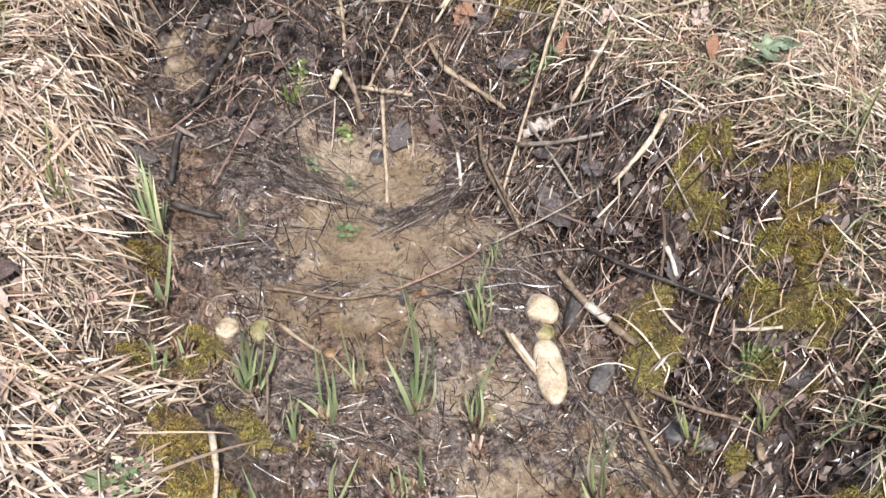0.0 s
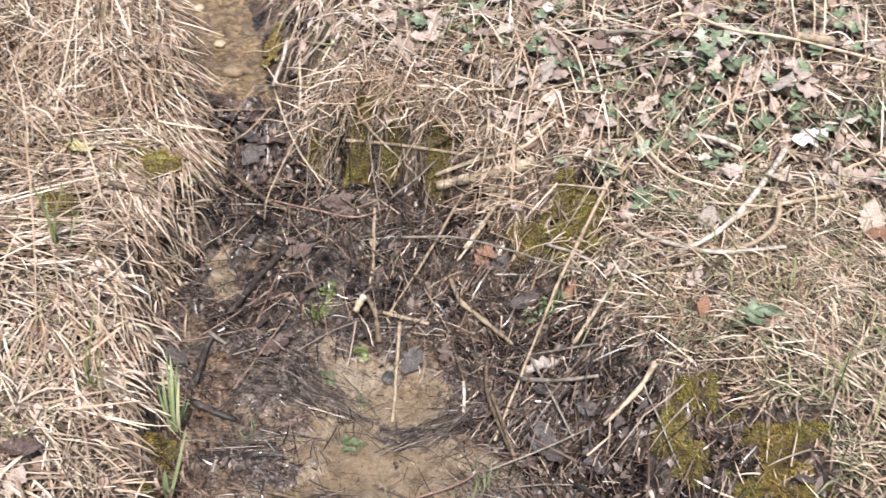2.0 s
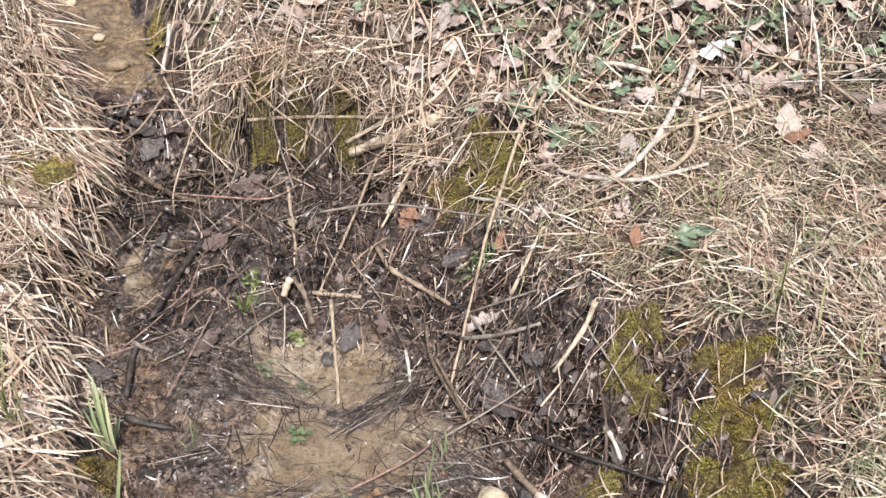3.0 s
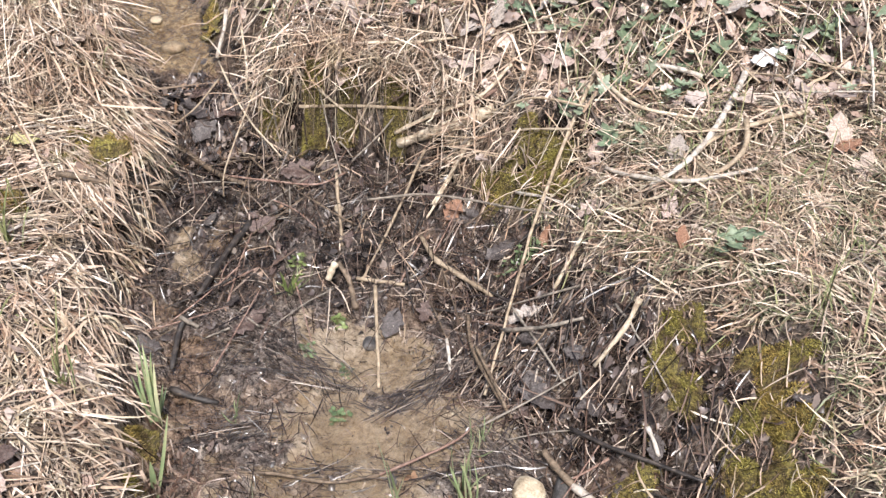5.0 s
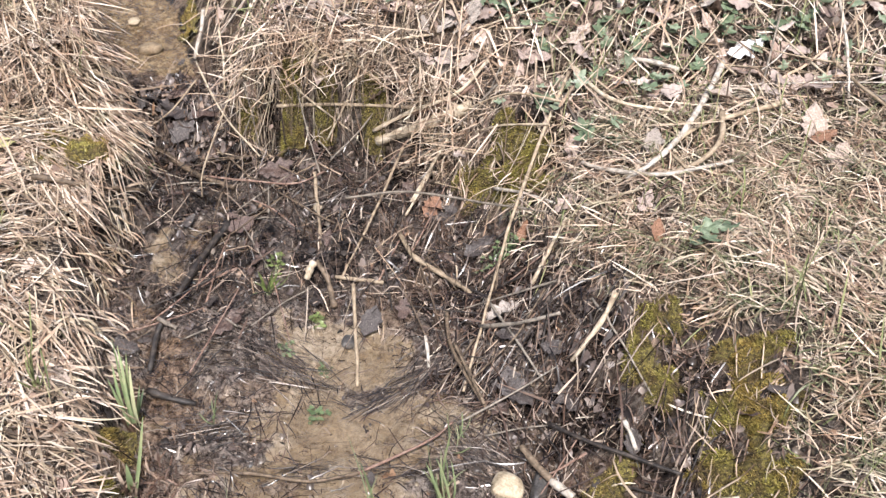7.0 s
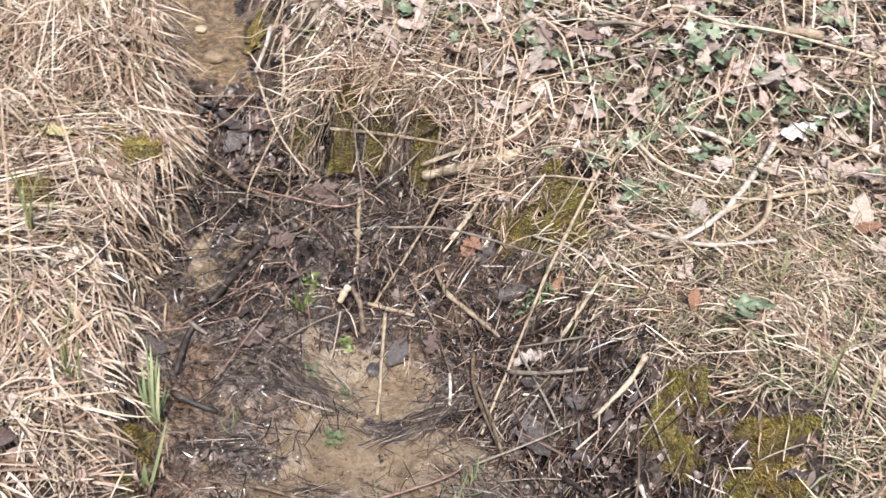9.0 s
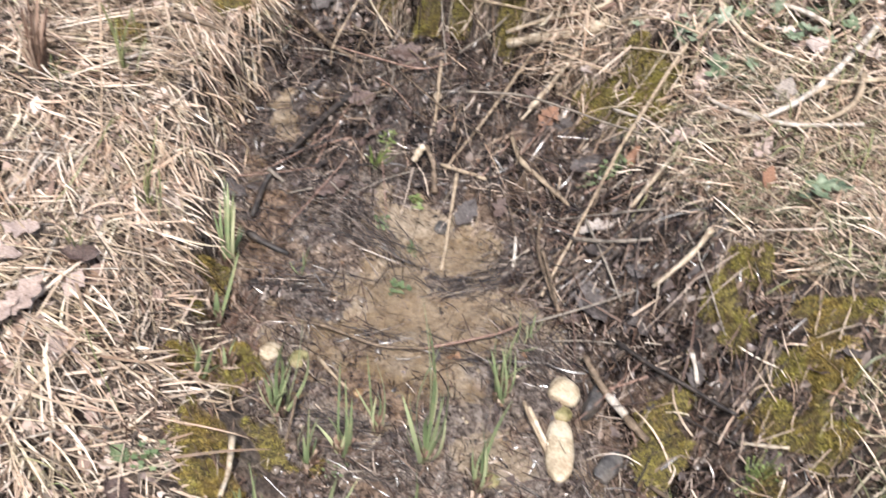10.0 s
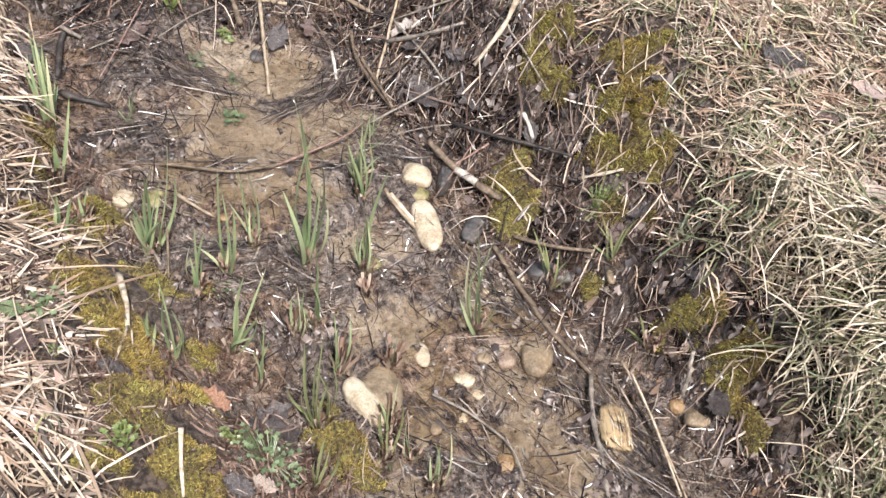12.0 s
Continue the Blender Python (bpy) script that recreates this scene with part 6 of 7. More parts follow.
# wet wood in the pool
stick("branch", "black sodden branch in the mud", [(-0.403, 1.592, 0.020), (-0.437, 1.473, 0.020), (-0.466, 1.330, 0.010)], 0.0100, 0.0065, DARK_WET, rough=0.15)
stick("branch", "short black branch with a pale broken end", [(-0.470, 1.255, 0.020), (-0.477, 1.206, 0.015), (-0.471, 1.128, 0.008)], 0.0082, 0.0055, DARK_WET, rough=0.15)
stick("twig", "pale splinter of wood against a black branch", [(-0.478, 1.240, 0.030), (-0.437, 1.232, 0.020)], 0.0057, 0.0045, GREY_STALK)
stick("branch", "black rotten branch under the low bank", [(-0.453, 1.062, 0.012), (-0.402, 1.049, 0.012), (-0.352, 1.049, 0.006)], 0.0080, 0.0050, DARK_WET, rough=0.30)
stick("branch", "thin dark branch lying in the shallow water", [(-0.313, 0.877, 0.006), (-0.203, 0.887, 0.008), (-0.095, 0.875, 0.008), (-0.003, 0.899, 0.008)], 0.0030, 0.0037, BROWN_BARK, rough=0.15)
stick("branch", "thin tan branch rising from the water", [(-0.005, 0.898, 0.008), (0.078, 0.940, 0.020), (0.139, 0.971, 0.030), (0.171, 0.995, 0.040)], 0.0032, 0.0021, RED_TWIG)
stick("branch", "brown branch with a white peeled patch over the stones", [(0.301, 0.943, 0.030), (0.328, 0.911, 0.030), (0.360, 0.883, 0.030)], 0.0068, 0.0073, BROWN_BARK)
stick("branch", "white peeled end of a brown branch", [(0.358, 0.883, 0.030), (0.398, 0.847, 0.028)], 0.0078, 0.0078, WHITE_WOOD, rough=0.05)
stick("branch", "brown root end beside the moss", [(0.396, 0.846, 0.028), (0.417, 0.829, 0.026), (0.444, 0.805, 0.028)], 0.0067, 0.0078, BROWN_BARK, rough=0.16)
stick("stick", "brown stick leaning on the pile of debris", [(0.164, 1.210, 0.030), (0.198, 1.126, 0.030), (0.230, 1.045, 0.020)], 0.0042, 0.0036, BROWN_BARK)
stick("branch", "dark branch lying along the slope", [(0.354, 0.996, 0.020), (0.416, 0.938, 0.025), (0.499, 0.884, 0.030), (0.572, 0.839, 0.030)], 0.0047, 0.0035, DARK_WET)
stick("dry_reed", "dark wet reed beside the running water", [(0.423, 0.712, 0.012), (0.471, 0.624, 0.012), (0.515, 0.551, 0.012), (0.594, 0.448, 0.012)], 0.0054, 0.0044, BROWN_BARK, rough=0.16)
stick("dry_reed", "pale broken reed standing at the stones", [(0.209, 0.816, 0.050), (0.238, 0.782, 0.030), (0.283, 0.736, 0.008)], 0.0045, 0.0045, TAN_STALK)
stick("dry_reed", "broad tan reed beside the long stone", [(0.221, 0.807, 0.045), (0.271, 0.754, 0.012)], 0.0056, 0.0039, PALE_WOOD)
stick("dry_reed", "white bent stem on the moss bank", [(0.481, 0.938, 0.030), (0.493, 0.915, 0.030), (0.502, 0.898, 0.020)], 0.0041, 0.0035, WHITE_WOOD)
stick("dry_reed", "pale thin stick over the moss", [(0.581, 0.795, 0.020), (0.614, 0.780, 0.020), (0.651, 0.769, 0.020)], 0.0033, 0.0027, PALE_WOOD)
stick("stick", "dark stick above the running water", [(0.465, 0.730, 0.020), (0.534, 0.686, 0.025), (0.601, 0.654, 0.030)], 0.0044, 0.0033, BROWN_BARK)

# stems by the lower run
stick("dry_reed", "split pale straw lying on moss", [(-0.253, 0.559, 0.030), (-0.228, 0.486, 0.025), (-0.219, 0.440, 0.020)], 0.0064, 0.0035, PALE_WOOD)
stick("dry_reed", "thin pale stem on moss", [(-0.219, 0.441, 0.020), (-0.220, 0.389, 0.020), (-0.223, 0.359, 0.012)], 0.0028, 0.0019, PALE_WOOD)
stick("dry_reed", "pale stalk standing in brown moss", [(-0.104, 0.204, 0.060), (-0.102, 0.171, 0.030), (-0.098, 0.139, 0.006)], 0.0034, 0.0025, PALE_WOOD)
stick("dry_reed", "tan stem in the shallow water", [(-0.194, 0.811, 0.012), (-0.153, 0.786, 0.012), (-0.115, 0.772, 0.006)], 0.0040, 0.0028, TAN_STALK)
stick("dry_reed", "thin grey stem in the shallow water", [(-0.259, 0.739, 0.030), (-0.230, 0.698, 0.012), (-0.199, 0.641, 0.006)], 0.0027, 0.0022, GREY_STALK)
stick("dry_reed", "thin brown stem standing in the shallow water", [(-0.191, 0.693, 0.060), (-0.188, 0.661, 0.020), (-0.183, 0.618, 0.006)], 0.0032, 0.0021, BROWN_BARK)
stick("dry_reed", "curved thin stem over the rotten wood", [(0.641, 0.458, 0.050), (0.675, 0.378, 0.030), (0.697, 0.309, 0.020), (0.722, 0.212, 0.010)], 0.0026, 0.0021, TAN_STALK)
stick("dry_reed", "long pale stem over the rotten wood", [(0.655, 0.432, 0.050), (0.686, 0.328, 0.030), (0.709, 0.211, 0.010)], 0.0026, 0.0021, PALE_WOOD)
stick("dry_reed", "grey reed lying beside the rotten wood", [(0.588, 0.446, 0.020), (0.576, 0.355, 0.020), (0.579, 0.288, 0.012), (0.580, 0.212, 0.008)], 0.0046, 0.0036, GREY_STALK, rough=0.15)
stick("dry_reed", "bundle stem of dark reed in the run", [(0.291, 0.399, 0.012), (0.355, 0.366, 0.012), (0.420, 0.306, 0.012), (0.441, 0.242, 0.010)], 0.0030, 0.0020, GREY_STALK)
stick("dry_reed", "upright pale stalk on the lower bank", [(0.743, 0.413, 0.070), (0.738, 0.420, 0.110)], 0.0041, 0.0031, WHITE_WOOD)
stick("dry_reed", "grey upright stalk on the lower bank", [(0.745, 0.396, 0.020), (0.747, 0.413, 0.070)], 0.0047, 0.0042, GREY_STALK)
stick("branch", "long pale branch lying far up the bank", [(0.457, 2.263, 0.050), (0.522, 2.292, 0.050), (0.625, 2.194, 0.050), (0.791, 2.194, 0.050), (1.009, 2.100, 0.050)], 0.0049, 0.0041, PALE_WOOD)
stick("stick", "weathered double stick among the ivy", [(0.304, 2.144, 0.050), (0.379, 2.175, 0.050), (0.445, 2.161, 0.050)], 0.0055, 0.0047, GREY_STALK)
stick("stick", "pale bark-covered stick on the far litter", [(0.803, 2.225, 0.040), (0.849, 2.206, 0.040), (0.896, 2.191, 0.040)], 0.0131, 0.0123, TAN_STALK)

# stones
stone("round cream stone with brown cracks at the water's edge", 0.278, 0.878, (0.0302, 0.0291, 0.0180), -13, STONE_PALE, 0.25, lump=0.10)
stone("small yellowish stone wedged between two larger ones", 0.283, 0.832, (0.0206, 0.0170, 0.0105), -13, STONE_GREEN, 0.35, lump=0.10)
stone("long smooth cream stone half sunk in mud", 0.294, 0.757, (0.0268, 0.0666, 0.0166), 11, STONE_PALE, 0.33, lump=0.03)
stone("round pale stone under thin water", -0.288, 0.802, (0.0207, 0.0255, 0.0129), -13, STONE_PALE, 0.40, lump=0.10)
stone("green algae-covered stone under thin water", -0.231, 0.799, (0.0171, 0.0224, 0.0106), -13, STONE_GREEN, 0.50, lump=0.10)
stone("large stone crusted with brown silt", 0.195, 0.404, (0.0394, 0.0518, 0.0313), -13, STONE_TAN, 0.40, lump=0.14)
# added body: the clean cream face of the silt-crusted stone above
stone("clean cream face of the silty stone, built as a second body", 0.169, 0.376, (0.0218, 0.0538, 0.0198), 37, STONE_PALE, 0.38, lump=0.05)
stone("oval grey-cream pebble standing in the run", 0.277, 0.485, (0.0140, 0.0272, 0.0087), 7, STONE_PALE, 0.35, lump=0.04)
stone("angular pale yellow pebble in the run", 0.355, 0.442, (0.0207, 0.0164, 0.0102), -33, STONE_PALE, 0.35, lump=0.18)
stone("small yellow pebble under clear water", 0.376, 0.415, (0.0114, 0.0099, 0.0061), -13, STONE_PALE, 0.30, lump=0.10)
stone("small tan pebble on the stream bed", 0.391, 0.482, (0.0126, 0.0144, 0.0078), -13, STONE_TAN, 0.62, lump=0.10)
stone("pinkish brown pebble on the stream bed", 0.435, 0.483, (0.0179, 0.0206, 0.0111), -3, STONE_PINK, 0.50, lump=0.10)
stone("flat pink pebble on the stream bed", 0.426, 0.517, (0.0223, 0.0135, 0.0084), -13, STONE_PINK, 0.55, lump=0.10)
stone("broad smooth brown stone under running water", 0.496, 0.498, (0.0309, 0.0494, 0.0192), -13, STONE_TAN, 0.70, lump=0.10)
stone("small white pebble by the reeds", 0.481, 0.655, (0.0089, 0.0120, 0.0055), -13, STONE_PALE, 0.30, lump=0.10)
stone("tiny white pebble in the run", 0.407, 0.627, (0.0071, 0.0084, 0.0044), -13, STONE_PALE, 0.30, lump=0.10)
stone("tan pebble beside dead reeds", 0.298, 0.349, (0.0111, 0.0200, 0.0069), -13, STONE_TAN, 0.35, lump=0.10)
stone("small pale pebble beside dead reeds", 0.345, 0.363, (0.0081, 0.0113, 0.0050), -13, STONE_PALE, 0.35, lump=0.10)
stone("ochre pebble under water", 0.409, 0.273, (0.0148, 0.0185, 0.0092), -13, STONE_OCHRE, 0.62, lump=0.10)
stone("pale pebble by the water plants", 0.271, 0.317, (0.0120, 0.0131, 0.0074), -13, STONE_PALE, 0.40, lump=0.10)
stone("orange-brown stone at the foot of the bank", 0.742, 0.394, (0.0130, 0.0230, 0.0100), -13, STONE_OCHRE, 0.62, lump=0.16)
stone("grey stone at the foot of the bank", 0.772, 0.358, (0.0220, 0.0230, 0.0130), -13, STONE_TAN, 0.62, lump=0.16)
stone("dark grey stone beside the cream ones", 0.389, 0.757, (0.0181, 0.0400, 0.0112), -23, STONE_GREY, 0.35, lump=0.16)
stone("upright dark slab beside the cream stones", 0.339, 0.884, (0.0141, 0.0470, 0.0235), -13, STONE_GREY, 0.30, lump=0.14)
stone("flat blue-grey stone beneath the bank", 0.535, 0.661, (0.0499, 0.0269, 0.0167), -13, STONE_GREY, 0.50, lump=0.12)
stone("small tan pebble on the bank", 0.637, 0.617, (0.0098, 0.0172, 0.0060), -13, STONE_TAN, 0.35, lump=0.10)
stone("small mossy pebble on the mud", 0.189, 0.666, (0.0141, 0.0154, 0.0087), -13, STONE_GREEN, 0.40, lump=0.10)
stone("orange pebble in the water", -0.096, 0.769, (0.0101, 0.0095, 0.0059), -13, STONE_OCHRE, 0.30, lump=0.10)
stone("small round black stone in the pool", -0.064, 1.233, (0.0161, 0.0183, 0.0100), 3, STONE_GREY, 0.30, lump=0.10)
stone("white pebble in the upper channel", -0.841, 2.333, (0.0164, 0.0234, 0.0101), 3, STONE_PALE, 0.20, lump=0.10)
stone("white pebble in the upper channel", -0.991, 2.548, (0.0159, 0.0180, 0.0099), 3, STONE_PALE, 0.20, lump=0.10)
stone("flat brown stone in the upper channel", -0.758, 2.202, (0.0354, 0.0275, 0.0170), 3, STONE_TAN, 0.40, lump=0.10)
stone("pale lichen-grey stone on the debris", -0.195, 1.655, (0.0128, 0.0135, 0.0079), 3, STONE_PALE, 0.30, lump=0.10)

# fallen leaves
dead_leaf("white bleached oak leaf lying on the litter", 0.832, 1.912, 0.097, 18, LEAF_WHITE, "oak", 1, (10, 0), 0.020)
dead_leaf("large pinkish oak leaf on the bank", 0.809, 1.886, 0.110, -22, LEAF_PINK, "oak", 0, (0, 0), 0.012)
dead_leaf("shrivelled pink-brown leaf hanging on a stem", 0.409, 1.604, 0.077, 83, LEAF_PINK, "oak", 2, (10, -20), 0.030)
dead_leaf("crumpled brown leaf on the straw", 0.393, 1.461, 0.069, 23, LEAF_PINK, "oak", 2, (20, 0), 0.020)
dead_leaf("rust-coloured leaf standing in the grass", 0.555, 1.282, 0.054, 83, LEAF_RUST, "beech", 1, (30, -30), 0.020)
dead_leaf("pinkish leaf caught in the grass", 0.541, 1.373, 0.060, 63, LEAF_PINK, "oak", 0, (20, 0), 0.020)
dead_leaf("tan leaf standing among stems", 0.927, 1.599, 0.101, 88, LEAF_TAN, "beech", 0, (0, -25), 0.020)
dead_leaf("curled tan leaf on the litter", 0.956, 1.485, 0.089, 73, LEAF_TAN, "oak", 1, (20, -20), 0.020)
dead_leaf("orange-tan lobed leaf on the litter", 0.937, 1.563, 0.067, 23, LEAF_RUST, "oak", 1, (0, 0), 0.020)
dead_leaf("grey leaf beside the ivy", 0.576, 1.556, 0.073, 78, LEAF_GREY, "beech", 1, (0, -20), 0.015)
dead_leaf("dark leaf beside the ivy", 0.546, 1.536, 0.072, 33, LEAF_DARK, "beech", 0, (0, 0), 0.010)
dead_leaf("tan leaf under ivy", 0.430, 1.940, 0.085, 43, LEAF_TAN, "oak", 0, (0, 0), 0.020)
dead_leaf("pale twisted leaf on the litter", 0.170, 2.012, 0.079, 73, LEAF_GREY, "oak", 2, (20, -30), 0.030)
dead_leaf("grey-tan leaf on the straw", 0.102, 1.919, 0.072, 63, LEAF_GREY, "beech", 1, (0, -20), 0.020)
dead_leaf("grey-tan leaf beside another", 0.159, 1.909, 0.081, 23, LEAF_TAN, "oak", 0, (0, 0), 0.020)
dead_leaf("pinkish leaf on the straw", 0.321, 1.903, 0.090, -17, LEAF_PINK, "oak", 1, (10, 0), 0.020)
dead_leaf("dark brown curled leaf with holes", -0.055, 1.878, 0.094, 18, LEAF_PLUM, "oak", 2, (20, 10), 0.020)
dead_leaf("brown leaf stuck to the dam", 0.038, 1.753, 0.091, 43, LEAF_PLUM, "beech", 0, (20, -10), 0.020)
dead_leaf("orange-brown leaf in the dam", 0.090, 1.639, 0.071, 63, LEAF_RUST, "beech", 1, (10, -20), 0.020)
dead_leaf("wet black leaf in the dam", 0.133, 1.618, 0.076, 73, LEAF_DARK, "oak", 0, (10, -20), 0.020)
dead_leaf("wet grey-black leaf in a hollow", 0.208, 1.494, 0.088, 28, LEAF_DARK, "beech", 0, (0, 0), 0.012)
dead_leaf("rust leaf among the small plants", 0.304, 1.443, 0.058, 83, LEAF_RUST, "beech", 2, (30, -30), 0.020)
dead_leaf("grey-brown torn leaf on the slope", 0.261, 1.268, 0.080, 18, LEAF_GREY, "oak", 2, (0, 0), 0.020)
dead_leaf("black leaf under the grey stick", 0.279, 1.186, 0.076, -27, LEAF_DARK, "beech", 0, (0, 0), 0.012)
dead_leaf("long black leaf at the pool's edge", 0.300, 1.073, 0.082, -57, LEAF_DARK, "beech", 1, (0, 0), 0.012)
dead_leaf("plum-coloured wet leaf on the mud", -0.328, 1.247, 0.090, 38, LEAF_PLUM, "oak", 0, (0, 0), 0.012)
dead_leaf("black leaf under the low bank", -0.536, 1.171, 0.076, -12, LEAF_DARK, "beech", 0, (0, 0), 0.012)
dead_leaf("slate-grey wet leaf at the pool", -0.021, 1.273, 0.078, 73, LEAF_DARK, "beech", 1, (0, -15), 0.015)
dead_leaf("dark red leaf on the debris", -0.371, 1.577, 0.076, 38, LEAF_PLUM, "beech", 1, (10, 0), 0.020)
dead_leaf("dark plum leaf at the back of the ditch", -0.321, 1.767, 0.099, 33, LEAF_PLUM, "oak", 0, (20, 0), 0.020)
dead_leaf("dark plum leaf leaning on the bank", -0.296, 1.746, 0.079, -7, LEAF_PLUM, "beech", 1, (20, 0), 0.020)
dead_leaf("yellow leaf lying on the straw", -0.948, 1.632, 0.077, 13, LEAF_YELLOW, "beech", 1, (0, 0), 0.020)
dead_leaf("curled tan leaf under a stick", -0.706, 1.504, 0.075, 78, LEAF_TAN, "beech", 2, (20, -30), 0.015)
dead_leaf("pale tan leaf on the straw", -0.941, 1.974, 0.109, 13, LEAF_TAN, "oak", 1, (0, 0), 0.020)
dead_leaf("big pinkish oak leaf on the straw", -0.654, 0.612, 0.100, 74, LEAF_PINK, "oak", 0, (0, 0), 0.034)
dead_leaf("pinkish oak leaf on the straw", -0.755, 0.767, 0.077, 4, LEAF_PINK, "oak", 1, (0, 0), 0.034)
dead_leaf("brownish leaf half under straw", -0.765, 0.688, 0.101, 34, LEAF_PINK, "oak", 2, (0, 0), 0.034)
dead_leaf("pinkish leaf in the corner of the straw", -0.681, 0.556, 0.107, 54, LEAF_PINK, "oak", 0, (0, 0), 0.034)
dead_leaf("brown leaf among the straw", -0.615, 0.734, 0.073, 14, LEAF_PLUM, "beech", 0, (0, 0), 0.034)
dead_leaf("tan leaf on the upper straw", -1.089, 1.745, 0.080, 24, LEAF_TAN, "oak", 1, (0, 0), 0.020)
dead_leaf("tan leaf among tall straw", -1.332, 1.494, 0.089, 18, LEAF_TAN, "oak", 2, (0, 0), 0.020)
dead_leaf("black leaf with pale edges in the grass", 0.951, 0.921, 0.099, -33, LEAF_DARK, "oak", 0, (10, 0), 0.020)
dead_leaf("pinkish leaf under a black one", 0.954, 0.898, 0.088, -3, LEAF_PINK, "oak", 1, (0, 0), 0.012)
dead_leaf("pale tan leaf in the grass", 1.048, 0.616, 0.074, -73, LEAF_TAN, "oak", 1, (10, 0), 0.020)
dead_leaf("brown leaf in the grass", 0.989, 0.784, 0.072, -13, LEAF_PLUM, "beech", 0, (0, 0), 0.015)
dead_leaf("pinkish leaf in the grass", 1.093, 0.833, 0.075, -28, LEAF_PINK, "beech", 1, (0, 0), 0.015)
dead_leaf("red-brown crumpled leaf on brown moss", -0.080, 0.364, 0.066, -23, LEAF_RUST, "oak", 2, (10, 0), 0.015)
dead_leaf("black leaf on the moss", -0.222, 0.338, 0.061, -13, LEAF_DARK, "beech", 0, (0, 0), 0.012)
dead_leaf("large wet black leaf by the sedges", 0.010, 0.348, 0.088, 37, LEAF_DARK, "oak", 0, (0, 0), 0.012)
dead_leaf("wet black leaf on the mud", 0.034, 0.325, 0.070, -43, LEAF_DARK, "oak", 1, (0, 0), 0.012)
dead_leaf("dark leaf on the slope", 0.674, 0.690, 0.048, 7, LEAF_DARK, "beech", 1, (0, 0), 0.012)
dead_leaf("plum leaf on the slope", 0.638, 0.675, 0.053, 47, LEAF_PLUM, "beech", 0, (0, 0), 0.012)
dead_leaf("wet dark leaf beside moss", 0.281, 1.094, 0.080, -83, LEAF_DARK, "beech", 1, (0, 0), 0.012)
dead_leaf("wet dark leaf in the litter", 0.388, 1.034, 0.076, -63, LEAF_DARK, "oak", 1, (0, 0), 0.012)
dead_leaf("black leaf by the low herbs", -0.026, 0.165, 0.058, -13, LEAF_DARK, "beech", 0, (0, 0), 0.012)
dead_leaf("pale leaf by the low herbs", 0.010, 0.183, 0.050, -3, LEAF_TAN, "beech", 0, (0, 0), 0.012)
dead_leaf("dark wet leaf hanging at the bank", 0.793, 0.357, 0.066, -93, LEAF_DARK, "beech", 1, (20, -30), 0.030)
# added black leaf shape that paints the shade of a hollow in the turf
dead_leaf("black leaf shape standing in for a shaded hollow in the grass", 0.996, 0.410, 0.095, -23, LEAF_DARK, "oak", 0, (0, 0), 0.012)
dead_leaf("green-grey leaf on the straw", -0.389, 0.441, 0.048, -33, HERB, "beech", 0, (0, 0), 0.015)
dead_leaf("dark leaf on the straw", -0.358, 0.378, 0.063, -33, LEAF_PLUM, "beech", 0, (0, 0), 0.010)
dead_leaf("wet black leaf in the cascade", -0.694, 1.905, 0.108, 23, LEAF_DARK, "oak", 0, (10, 0), 0.012)
dead_leaf("wet black leaf in the cascade", -0.626, 1.937, 0.114, -37, LEAF_DARK, "oak", 1, (0, 0), 0.012)
dead_leaf("wet grey leaf in the cascade", -0.588, 1.886, 0.099, 63, LEAF_DARK, "beech", 1, (10, -10), 0.015)
dead_leaf("wet dark leaf in the cascade", -0.667, 1.891, 0.090, -7, LEAF_DARK, "beech", 0, (0, 0), 0.012)
dead_leaf("wet plum leaf in the cascade", -0.548, 1.924, 0.095, 33, LEAF_PLUM, "oak", 2, (0, 0), 0.012)
dead_leaf("wet dark leaf at the inflow", -0.631, 1.995, 0.090, 13, LEAF_PLUM, "beech", 0, (0, 0), 0.012)

# sedges and grasses
sedge_tuft("green sedge tuft with withered brown base in shallow water", -0.221, 0.675, [(0.047, 0.009, 0.292), (-0.021, -0.006, 0.124), (0.018, 0.003, 0.232), (0.003, 0.001, 0.207), (0.031, 0.007, 0.201), (0.012, 0.003, 0.127), (-0.041, -0.011, 0.176)], 0.0110, husk=0.045)
sedge_tuft("tallest green sedge tuft standing in the pool", 0.064, 0.668, [(-0.040, -0.001, 0.431), (-0.026, -0.000, 0.373), (0.003, -0.000, 0.346), (-0.011, 0.000, 0.275), (-0.042, -0.001, 0.193), (0.009, -0.000, 0.300)], 0.0119, husk=0.030)
sedge_tuft("sedge tuft with broken brown sheaths", -0.080, 0.629, [(-0.008, -0.001, 0.273), (0.014, 0.001, 0.178), (-0.029, -0.004, 0.112), (-0.001, -0.000, 0.149)], 0.0096, husk=0.050)
sedge_tuft("two thin sedge blades in the pool", -0.037, 0.702, [(-0.028, -0.002, 0.221), (-0.015, -0.001, 0.212), (-0.009, -0.001, 0.132)], 0.0088)
sedge_tuft("short stubby sedge shoots", -0.130, 0.596, [(0.002, 0.000, 0.178), (0.017, 0.002, 0.157), (-0.009, -0.001, 0.100)], 0.0095, husk=0.030)
sedge_tuft("thin sedge tuft beside a stone", 0.172, 0.642, [(-0.023, 0.002, 0.207), (0.019, -0.002, 0.279), (-0.006, 0.001, 0.139), (0.004, -0.000, 0.182)], 0.0086, husk=0.035)
sedge_tuft("small sedge shoot with brown base", 0.165, 0.825, [(-0.011, 0.001, 0.193), (-0.036, 0.002, 0.150), (-0.019, 0.001, 0.167)], 0.0091, husk=0.045)
